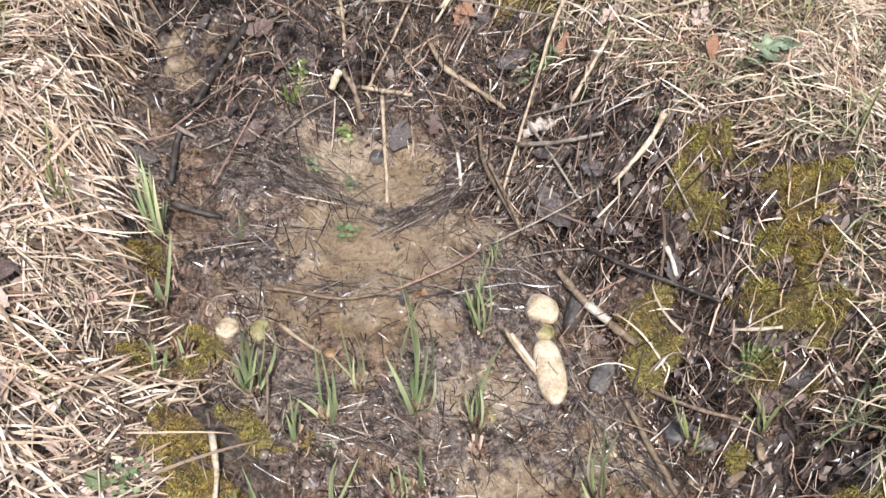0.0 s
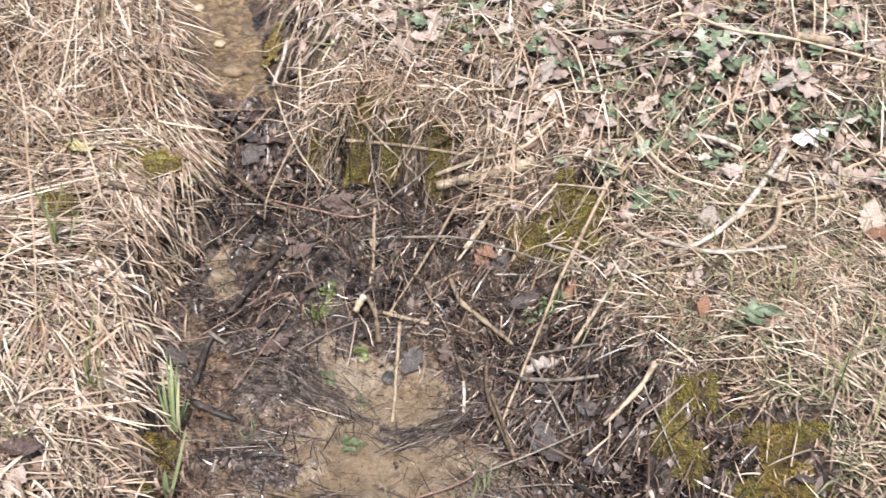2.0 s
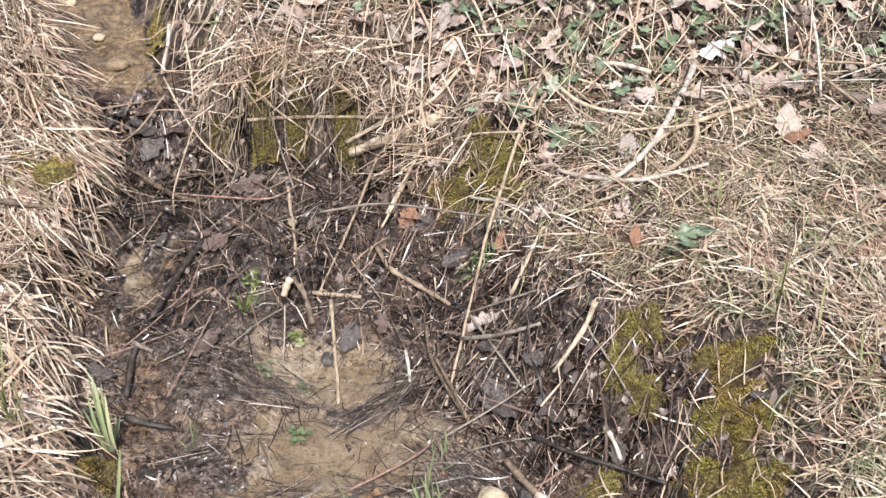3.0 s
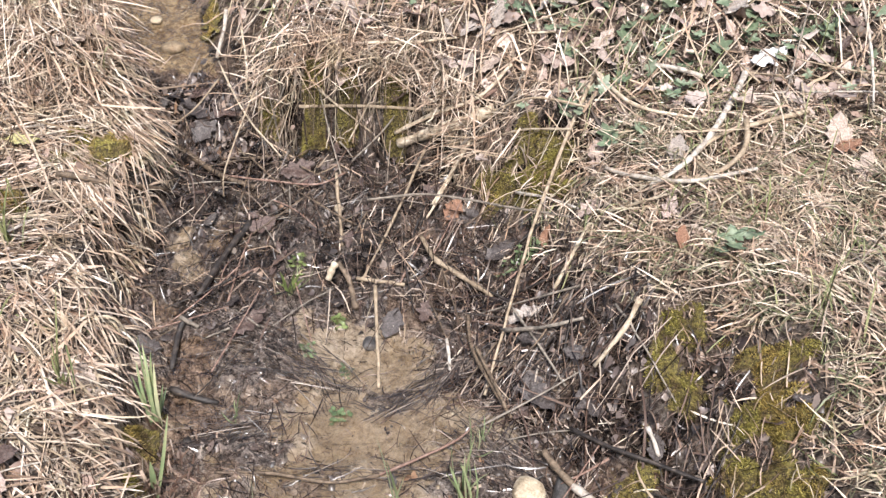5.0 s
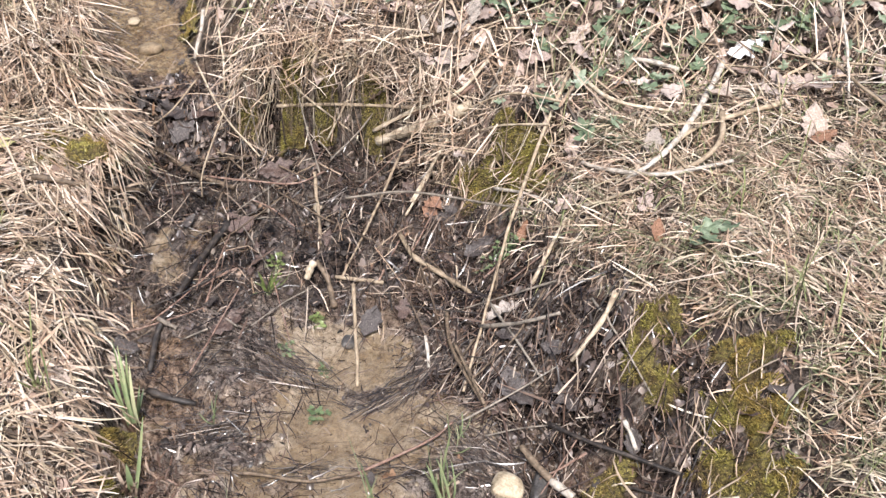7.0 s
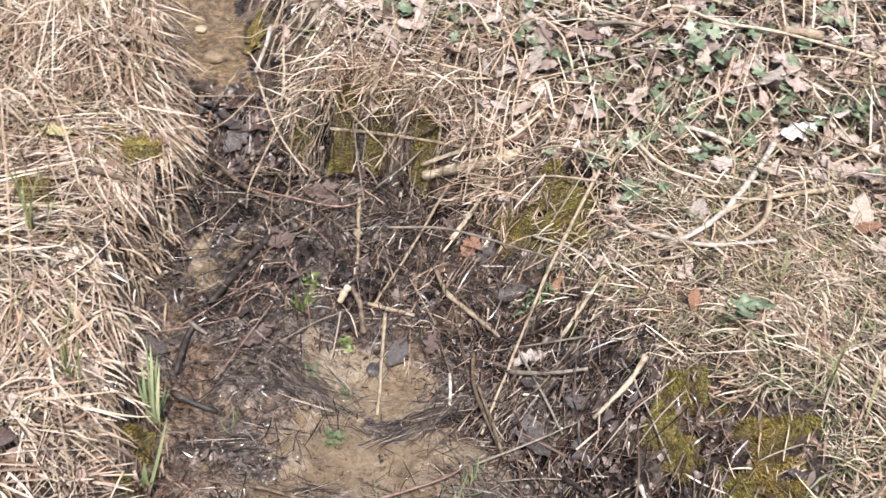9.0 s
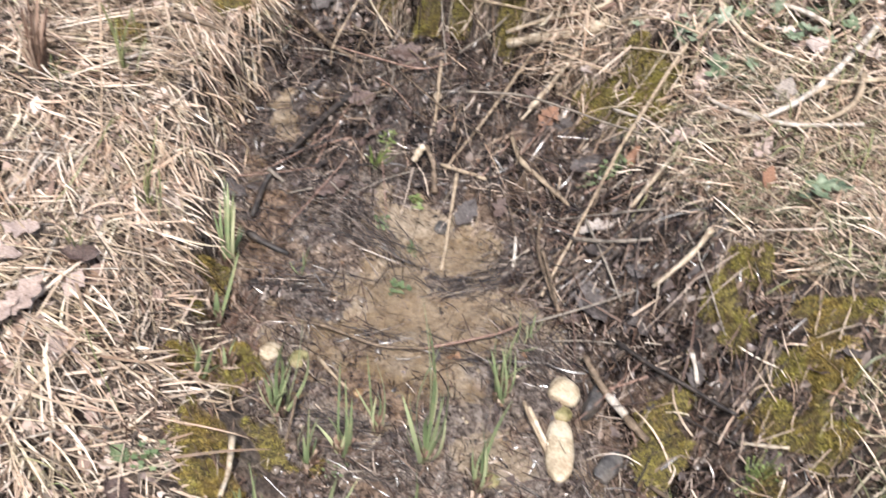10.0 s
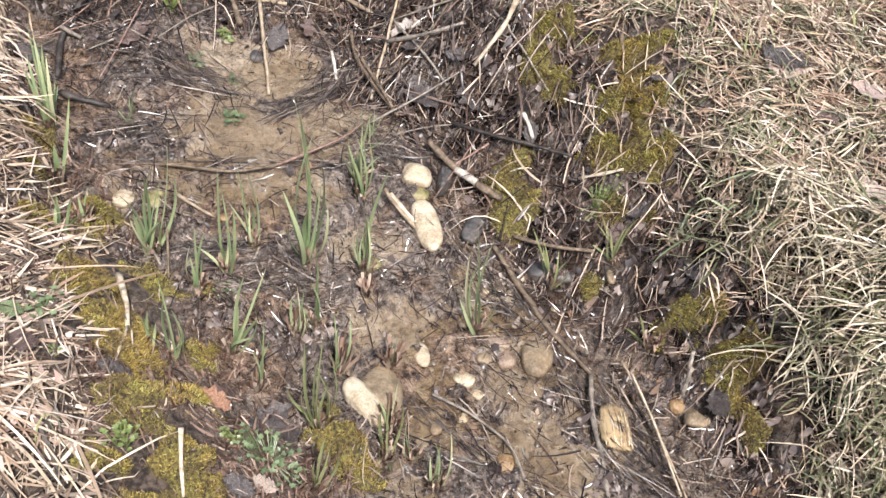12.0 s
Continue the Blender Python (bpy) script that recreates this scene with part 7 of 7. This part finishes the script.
sedge_tuft("thin grass shoot in the pool", 0.186, 0.990, [(-0.013, 0.001, 0.061), (0.001, -0.000, 0.085)], 0.0072)
sedge_tuft("green sedge tuft in the running water", 0.383, 0.539, [(-0.043, 0.012, 0.275), (-0.014, 0.004, 0.258), (-0.041, 0.012, 0.161), (-0.021, 0.007, 0.213)], 0.0096, husk=0.020)
sedge_tuft("pale sedge blades in the shallow water", 0.085, 0.524, [(-0.012, 0.000, 0.234), (-0.003, 0.000, 0.174), (-0.015, 0.000, 0.131)], 0.0082, husk=0.020)
sedge_tuft("bright green sedge on the moss edge", -0.059, 0.479, [(0.056, 0.003, 0.236), (0.022, 0.002, 0.216), (0.011, 0.001, 0.144), (0.037, 0.003, 0.143)], 0.0103)
sedge_tuft("thin green sedge on the moss", -0.154, 0.441, [(-0.009, -0.002, 0.224), (0.001, 0.000, 0.192), (0.011, 0.002, 0.097)], 0.0090, husk=0.025)
sedge_tuft("short grass on the moss", -0.187, 0.445, [(-0.011, -0.003, 0.089), (0.001, 0.000, 0.095), (0.011, 0.002, 0.061)], 0.0069)
sedge_tuft("short grass shoots on the mossy bank", -0.373, 0.674, [(-0.006, -0.002, 0.128), (0.006, 0.002, 0.105), (0.028, 0.009, 0.089), (0.015, 0.006, 0.073)], 0.0087)
sedge_tuft("green grass shoots by the moss", -0.347, 0.730, [(0.025, 0.008, 0.095), (-0.002, -0.000, 0.082)], 0.0090)
sedge_tuft("tall grass tuft beside the silty stone", 0.096, 0.334, [(-0.007, 0.000, 0.273), (-0.013, 0.001, 0.208), (0.004, -0.000, 0.232), (-0.024, 0.001, 0.163), (0.003, -0.000, 0.144), (-0.034, 0.001, 0.250)], 0.0079, husk=0.040, material=GREEN)
sedge_tuft("grass tuft at the lower moss", 0.092, 0.218, [(0.006, -0.000, 0.174), (-0.007, 0.000, 0.101), (0.014, -0.001, 0.140)], 0.0076, material=GREEN)
sedge_tuft("grass shoots at the stream's lower edge", 0.206, 0.289, [(-0.010, 0.002, 0.174), (-0.020, 0.003, 0.147), (0.001, -0.000, 0.108)], 0.0079, husk=0.030, material=GREEN)
sedge_tuft("pale curved grass beside the blue-grey stone", 0.535, 0.636, [(-0.061, 0.023, 0.142), (-0.040, 0.015, 0.123), (-0.008, 0.003, 0.109), (0.012, -0.006, 0.090)], 0.0066, husk=0.030, material=GREEN)
sedge_tuft("grass tuft with arching blades on the slope", 0.644, 0.640, [(-0.051, 0.024, 0.111), (-0.006, 0.003, 0.103), (-0.047, 0.023, 0.028), (0.008, -0.004, 0.135), (-0.029, 0.014, 0.085)], 0.0076, husk=0.030, material=GREEN)
sedge_tuft("grass tuft hanging on the lower slope", 0.704, 0.489, [(-0.055, 0.034, 0.027), (-0.047, 0.029, 0.027), (0.040, -0.030, 0.027), (-0.039, 0.024, 0.076)], 0.0075, husk=0.030, material=GREEN)
sedge_tuft("brown withered sedge stump in the stream", 0.129, 0.458, [(-0.020, 0.001, 0.180), (-0.010, 0.001, 0.138)], 0.0082, husk=0.085)
sedge_tuft("brown withered sedge stump by the stream", 0.219, 0.461, [(0.002, -0.000, 0.097)], 0.0062, husk=0.070)
sedge_tuft("brown withered stump on the mud", 0.176, 0.591, [], 0.0084, husk=0.050)
sedge_tuft("brown withered stump beside the moss", -0.013, 0.410, [(0.011, 0.001, 0.205), (0.003, 0.000, 0.159)], 0.0070, husk=0.060)
sedge_tuft("brown withered stump in the mud", 0.051, 0.513, [(-0.004, 0.000, 0.143), (-0.013, -0.000, 0.111), (0.009, -0.000, 0.080)], 0.0072, husk=0.060)
sedge_tuft("brown withered stump at the stone's edge", 0.216, 0.340, [(-0.002, 0.000, 0.146)], 0.0069, husk=0.070)
sedge_tuft("grass shoots with brown base at the lower run", 0.249, 0.288, [(-0.018, 0.004, 0.131), (-0.002, 0.000, 0.127), (0.009, -0.002, 0.096)], 0.0069, husk=0.050)
sedge_tuft("grass shoots at the run's lower edge", 0.287, 0.229, [(-0.011, 0.003, 0.144), (-0.002, 0.001, 0.188), (-0.021, 0.007, 0.101)], 0.0068, husk=0.050)
sedge_tuft("tall green sedge blades at the foot of the low bank", -0.452, 0.975, [(-0.014, 0.034, 0.225), (-0.008, 0.034, 0.205), (-0.026, 0.030, 0.160), (-0.004, 0.030, 0.180), (0.016, 0.030, 0.100)], 0.0105, husk=0.050, face=(0.2, -0.9, 0.3))
sedge_tuft("broad blue-green sedge blade leaning at the low bank", -0.408, 0.815, [(0.036, 0.050, 0.172)], 0.0150, face=(0.5, -0.8, 0.4))
sedge_tuft("small yellow-green grass rosette on the mud", -0.266, 1.363, [(-0.026, -0.007, 0.041), (-0.014, -0.004, 0.069), (0.028, 0.007, 0.080), (0.063, 0.014, 0.090), (0.038, 0.009, 0.046), (-0.011, -0.003, 0.035), (0.015, 0.004, 0.065)], 0.0104, material=CRESS)
sedge_tuft("green shoots at the inflow", -0.677, 1.774, [(-0.000, -0.000, 0.062), (0.015, 0.006, 0.051), (0.018, 0.007, 0.032), (-0.012, -0.005, 0.047)], 0.0109)
sedge_tuft("grass shoots in the pool's edge", 0.159, 0.860, [(-0.030, -0.000, 0.174), (-0.001, 0.000, 0.146), (0.012, -0.000, 0.201), (-0.014, 0.000, 0.111)], 0.0076)
sedge_tuft("pale thin grass in the pool", 0.172, 0.970, [(-0.014, 0.000, 0.111), (0.006, -0.000, 0.070)], 0.0068)
sedge_tuft("thin grass at the pool's margin", -0.301, 1.006, [(0.014, 0.005, 0.087), (0.001, 0.001, 0.067)], 0.0070)
sedge_tuft("brown dry tussock standing in the straw", -0.993, 1.202, [(0.015, 0.012, 0.256), (0.028, 0.022, 0.214), (-0.003, -0.002, 0.163), (0.029, 0.023, 0.144), (0.016, 0.013, 0.188), (0.020, 0.016, 0.102), (-0.012, -0.010, 0.093)], 0.0123, husk=0.160, material=HUSK, name="dry_tussock")
sedge_tuft("pale green grass shoots in the straw", -0.838, 1.288, [(-0.009, -0.006, 0.224), (-0.025, -0.017, 0.197), (0.032, 0.020, 0.164), (0.001, 0.000, 0.152)], 0.0095, material=GREEN, name="grass_tuft")
sedge_tuft("green grass shoots in the straw", -0.639, 0.741, [(0.009, 0.007, 0.168), (0.018, 0.015, 0.110), (-0.004, -0.004, 0.104)], 0.0089, husk=0.030, material=GREEN, name="grass_tuft")
sedge_tuft("green grass shoots in the straw", -0.587, 0.925, [(0.005, 0.003, 0.117), (0.011, 0.007, 0.101), (-0.000, -0.000, 0.089)], 0.0081, material=GREEN, name="grass_tuft")

# low herbs
herb("bright green cress seedlings in the pool", -0.137, 1.273, 0.020, 9, CRESS, 0.0081, "herb", 1, 0.020)
herb("bright green cress seedlings in mud", -0.255, 1.425, 0.026, 9, CRESS, 0.0092, "herb", 2, 0.020)
herb("small green water plants", -0.192, 1.192, 0.022, 8, HERB, 0.0074, "herb", 3, 0.010)
herb("small green water plants", -0.106, 1.157, 0.017, 6, HERB, 0.0067, "herb", 4, 0.010)
herb("green water plant in the pool", -0.100, 1.039, 0.023, 10, HERB, 0.0082, "herb", 5, 0.015)
herb("small green plants under the bank", 0.243, 1.425, 0.039, 12, HERB, 0.0078, "herb", 6, 0.030)
herb("green plants between leaf and moss", 0.283, 1.424, 0.031, 10, HERB, 0.0078, "herb", 7, 0.030)
herb("leafy green herb on the straw", -0.188, 0.209, 0.026, 16, CRESS, 0.0061, "herb", 8, 0.050)
herb("spreading grey-green herb at the stream's edge", 0.019, 0.239, 0.057, 34, HERB, 0.0064, "herb", 9, 0.040)
herb("small green herb on brown moss", -0.039, 0.247, 0.016, 8, CRESS, 0.0054, "herb", 10, 0.040)
herb("feathery green herb on the slope", 0.611, 0.730, 0.033, 18, CRESS, 0.0049, "herb", 11, 0.050)
herb("low green leaves in the straw", -0.340, 0.447, 0.033, 8, HERB, 0.0087, "herb", 12, 0.020)
herb("yellow-green moss tuft in the straw", -0.310, 0.366, 0.013, 10, CRESS, 0.0037, "herb", 13, 0.010)
herb("small green plants on mud", -0.079, 0.595, 0.023, 10, HERB, 0.0047, "herb", 14, 0.010)

# ivy
ivy("dark green trailing ivy among dead leaves", -0.236, 2.208, 0.060, 7, 1)
ivy("dark green trailing ivy among dead leaves", -0.059, 2.312, 0.080, 8, 2)
ivy("dark green trailing ivy among dead leaves", 0.128, 2.108, 0.100, 9, 3)
ivy("dark green trailing ivy among dead leaves", 0.233, 2.052, 0.060, 10, 4)
ivy("dark green trailing ivy among dead leaves", 0.358, 2.327, 0.080, 7, 5)
ivy("dark green trailing ivy among dead leaves", 0.449, 2.169, 0.100, 8, 6)
ivy("dark green trailing ivy among dead leaves", 0.197, 2.361, 0.060, 9, 7)
ivy("dark green trailing ivy among dead leaves", 0.619, 2.402, 0.080, 10, 8)
ivy("dark green trailing ivy among dead leaves", 0.782, 2.348, 0.100, 7, 9)
ivy("dark green trailing ivy among dead leaves", 0.549, 2.065, 0.060, 8, 10)
ivy("dark green trailing ivy among dead leaves", 0.500, 1.958, 0.080, 9, 11)
ivy("dark green trailing ivy among dead leaves", 0.599, 1.970, 0.100, 10, 12)
ivy("dark green trailing ivy among dead leaves", 0.686, 1.913, 0.060, 7, 13)
ivy("dark green trailing ivy among dead leaves", 0.796, 2.002, 0.080, 8, 14)
ivy("dark green trailing ivy among dead leaves", 0.850, 2.012, 0.100, 9, 15)
ivy("dark green trailing ivy among dead leaves", 0.961, 1.967, 0.060, 10, 16)
ivy("dark green trailing ivy among dead leaves", 0.522, 1.901, 0.080, 7, 17)
ivy("dark green trailing ivy among dead leaves", 0.316, 1.977, 0.100, 8, 18)
ivy("dark green trailing ivy among dead leaves", 0.717, 2.230, 0.060, 9, 19)
ivy("dark green trailing ivy among dead leaves", 0.971, 2.381, 0.080, 10, 20)
ivy("small ivy shoot growing through straw", 0.500, 1.611, 0.035, 4, 40)
ivy("small ivy shoot growing through straw", 0.465, 1.620, 0.035, 4, 41)
ivy("small ivy shoot growing through straw", 0.353, 1.731, 0.035, 4, 42)
ivy("small ivy shoot growing through straw", 0.651, 1.231, 0.035, 4, 43)
ROT = (0.616, 0.347)


def rotten_wood(x, y):
    """A short block of soft yellow wood, split into fibres."""
    root = new("rotten_wood")
    z = float(ground_z(x, y))
    root.location = (x, y, z - 0.004)
    r = np.random.default_rng(5)
    core = np.array([(0.0015 * math.sin(9 * q), -0.046 + 0.088 * q, 0.002) for q in np.linspace(0, 1, 9)])
    new("core", tube_mesh("core", core, 0.028 * np.array([0.7, 0.95, 1, 1, 0.97, 1, 0.95, 0.85, 0.6]), ROT_WOOD, sides=14, rough=0.10, seed=3, flat=0.42)).parent = root
    for i in range(64):
        u = r.normal(0, 0.014)
        l0, l1 = -0.046 + r.exponential(0.012), 0.044 - r.exponential(0.014)
        if l1 - l0 < 0.012:
            continue
        pz = 0.002 + 0.010 * math.cos(u * 42) + r.normal(0, 0.0022)
        bend = r.normal(0, 0.004)
        P = np.array([(u + bend * math.sin(3 * q) + r.normal(0, 0.0003), l0 + (l1 - l0) * q, pz + r.normal(0, 0.0004) - 0.006 * abs(q - 0.5)) for q in np.linspace(0, 1, 8)])
        st = new("splinter", tube_mesh("splinter", P, np.full(8, r.uniform(0.0005, 0.0016)) * np.linspace(1.0, 0.5, 8), ROT_WOOD, sides=5, rough=0.1, seed=i))
        st.parent = root
    return tagged(root, "block of soft yellow rotten wood in the mud", "wood")


rotten_wood(*ROT)

# leaf litter on the far bank, thinning out towards the ditch; none on the white leaf and its branch
def leafy(x, y):
    return far_litter(x, y) * np.clip(0.12 + 0.6 * smooth(1.6, 2.15, y + 0.35 * x - 0.1) + 0.4 * (vnoise(x, y, 0.15, 61) - 0.5), 0, 1) * np.where(np.hypot(x - 0.80, y - 1.88) < 0.12, 0, 1)


FAR_LEAF = blade_mat("leaf_litter", [(0.0, (0.09, 0.062, 0.050)), (0.2, (0.21, 0.152, 0.127)), (0.5, (0.34, 0.268, 0.232)), (0.85, (0.43, 0.355, 0.315)), (1.0, (0.56, 0.49, 0.44))], 0.6, 0.5)


def joined_leaves(n, box, keep, smin, smax):
    """Many leaves as one mesh, each turned, tilted and sized on its own."""
    x, y = scatter(n, *box, keep)
    out = []
    for i, (px, py) in enumerate(zip(x, y)):
        src = (OAK + BEECH)[i % 6]
        v = np.array([c.co[:] for c in src.vertices]) - (0.5, 0, 0)
        f = np.array([p.vertices[:] for p in src.polygons])
        m = np.array(Euler((rng.normal(0, 0.4), rng.normal(0, 0.4), rng.uniform(0, 6.28))).to_matrix()) * rng.uniform(smin, smax)
        out.append((v @ m.T + (px, py, float(ground_z(px, py)) + rng.uniform(0.006, 0.036)), f))
    return join(out)


stuff("leaf_litter", [joined_leaves(1350, (-0.4, 1.7, 1.55, 3.4), leafy, 0.035, 0.09)], FAR_LEAF, "crumpled grey and pinkish fallen leaves in the straw", "fallen leaves")


def ivy_cover(n):
    """Ivy leaves in loose patches over the far bank."""
    x, y = scatter(n, 0.0, 1.7, 1.75, 3.3, lambda x, y: far_litter(x, y) * smooth(0.50, 0.70, vnoise(x, y, 0.16, 62) + 0.12 * (y - 2.1)))
    out = []
    for i, (px, py) in enumerate(zip(x, y)):
        v, tri, quad = ivy_leaf(rng.uniform(0.025, 0.052), rng.uniform(0, 6.28), (rng.normal(-0.2, 0.35), rng.normal(0, 0.35)), i)
        out.append((v + (px, py, float(ground_z(px, py)) + rng.uniform(0.025, 0.06)), np.array(tri + [q[:3] for q in quad] + [(q[0], q[2], q[3]) for q in quad])))
    return join(out)


stuff("ivy_cover", [ivy_cover(900)], IVY, "green ivy leaves creeping through the leaf litter", "ivy")
LITTER = [(LEAF_TAN, "dry tan oak leaf in the leaf litter"), (LEAF_PINK, "dry pinkish oak leaf in the leaf litter"), (LEAF_GREY, "grey weathered leaf in the leaf litter"), (LEAF_PLUM, "dark brown leaf in the leaf litter"), (LEAF_PINK, "pinkish-brown torn leaf in the leaf litter")]
lx, ly = scatter(170, -0.3, 1.4, 1.5, 2.6, leafy)
for i, (x, y) in enumerate(zip(lx, ly)):
    m, lab = LITTER[(0, 1, 2, 0, 1, 2, 3, 4)[i % 8]]
    dead_leaf(lab, x, y, rng.uniform(0.04, 0.10), rng.uniform(0, 360), m, "oak" if i % 3 else "beech", i, (rng.normal(0, 22), rng.normal(0, 22)), rng.uniform(0.01, 0.035))
lx, ly = scatter(60, -1.6, -0.5, 0.4, 3.0, lambda x, y: left_bank(x, y) * 0.4)
for i, (x, y) in enumerate(zip(lx, ly)):
    m, lab = ((LEAF_PINK, "pinkish leaf half under the straw"), (LEAF_TAN, "tan leaf lying in the straw"))[i % 2]
    dead_leaf(lab, x, y, rng.uniform(0.04, 0.07), rng.uniform(0, 360), m, "oak" if i % 2 else "beech", i, (rng.normal(0, 12), rng.normal(0, 12)), rng.uniform(0.004, 0.014))
lx, ly = scatter(150, -0.6, 0.9, 0.1, 1.95, lambda x, y: np.maximum(ditch_litter(x, y) * np.clip(0.25 + smooth(0.9, 1.4, y), 0, 1), slope_litter(x, y) * 0.7))
for i, (x, y) in enumerate(zip(lx, ly)):
    m, lab = ((LEAF_DARK, "black wet leaf flattened in the debris"), (LEAF_PLUM, "plum-brown wet leaf in the debris"))[i % 2]
    dead_leaf(lab, x, y, rng.uniform(0.025, 0.06), rng.uniform(0, 360), m, "oak" if i % 2 else "beech", i, (rng.normal(0, 28), rng.normal(0, 28)), rng.uniform(0.003, 0.018))
lx, ly = scatter(7, -0.72, -0.50, 1.80, 2.12, lambda x, y: np.where(in_ditch(x, y) > -0.02, 0.9, 0))
for i, (x, y) in enumerate(zip(lx, ly)):
    dead_leaf("black wet leaf in the heap at the inflow", x, y, rng.uniform(0.03, 0.065), rng.uniform(0, 360), LEAF_DARK, "oak" if i % 3 == 0 else "beech", i, (rng.normal(0, 22), rng.normal(0, 22)), rng.uniform(0.004, 0.03))

# loose stems over the far litter and the straw
STEMS = [(TAN_STALK, "dry tan stem lying in the litter"), (PALE_WOOD, "pale dry stem lying in the litter"), (GREY_STALK, "grey weathered stem lying in the litter"), (WHITE_WOOD, "bleached stem lying in the litter")]
sx, sy = scatter(170, -0.5, 1.5, 1.5, 3.2, far_litter)
for i, (x, y) in enumerate(zip(sx, sy)):
    m, lab = STEMS[i % 4]
    a, l = rng.uniform(0, 6.28), rng.uniform(0.08, 0.34)
    dx, dy = math.cos(a) * l / 2, math.sin(a) * l / 2
    ob, _ = stick("dry_reed", lab, [(x - dx, y - dy, rng.uniform(0.01, 0.05)), (x, y, rng.uniform(0.02, 0.05)), (x + dx, y + dy, rng.uniform(0.01, 0.06))], rng.uniform(0.0016, 0.0034), 0.0014, m)
    ob["group"] = "loose stems"
sx, sy = scatter(150, -1.5, -0.4, 0.35, 2.6, left_bank)
for i, (x, y) in enumerate(zip(sx, sy)):
    m, lab = ((TAN_STALK, "dry tan stalk lying on the matted straw"), (PALE_WOOD, "pale dry stalk lying on the matted straw"), (WHITE_WOOD, "bleached stalk lying on the matted straw"))[i % 3]
    a, l = float(flow_left(x, y)) + rng.normal(0, 0.7), rng.uniform(0.10, 0.30)
    dx, dy = math.cos(a) * l / 2, math.sin(a) * l / 2
    ob, _ = stick("dry_reed", lab, [(x - dx, y - dy, rng.uniform(0.008, 0.03)), (x, y, rng.uniform(0.015, 0.035)), (x + dx, y + dy, rng.uniform(0.008, 0.04))], rng.uniform(0.0014, 0.0028), 0.0011, m)
    ob["group"] = "stalks on the low bank"
sx, sy = scatter(230, -0.55, 0.75, 0.8, 1.9, lambda x, y: np.maximum(ditch_litter(x, y) * smooth(1.05, 1.25, y), slope_litter(x, y)) * smooth(-0.02, 0.06, np.interp(y, TURF_Y, TURF_R) - x))
for i, (x, y) in enumerate(zip(sx, sy)):
    m, lab = ((BROWN_BARK, "brown wet twig in the debris"), (DARK_WET, "black wet twig in the debris"), (RED_TWIG, "reddish wet twig in the debris"), (DARK_WET, "black wet twig in the debris"), (GREY_STALK, "grey wet stem in the debris"))[i % 5]
    a, l = rng.uniform(0, 6.28), rng.uniform(0.06, 0.24)
    dx, dy = math.cos(a) * l / 2, math.sin(a) * l / 2
    ob, _ = stick("twig", lab, [(x - dx, y - dy, rng.uniform(0.004, 0.03)), (x, y, rng.uniform(0.008, 0.03)), (x + dx, y + dy, rng.uniform(0.004, 0.03))], rng.uniform(0.0013, 0.003), 0.0012, m)
    ob["group"] = "twigs in the dam"
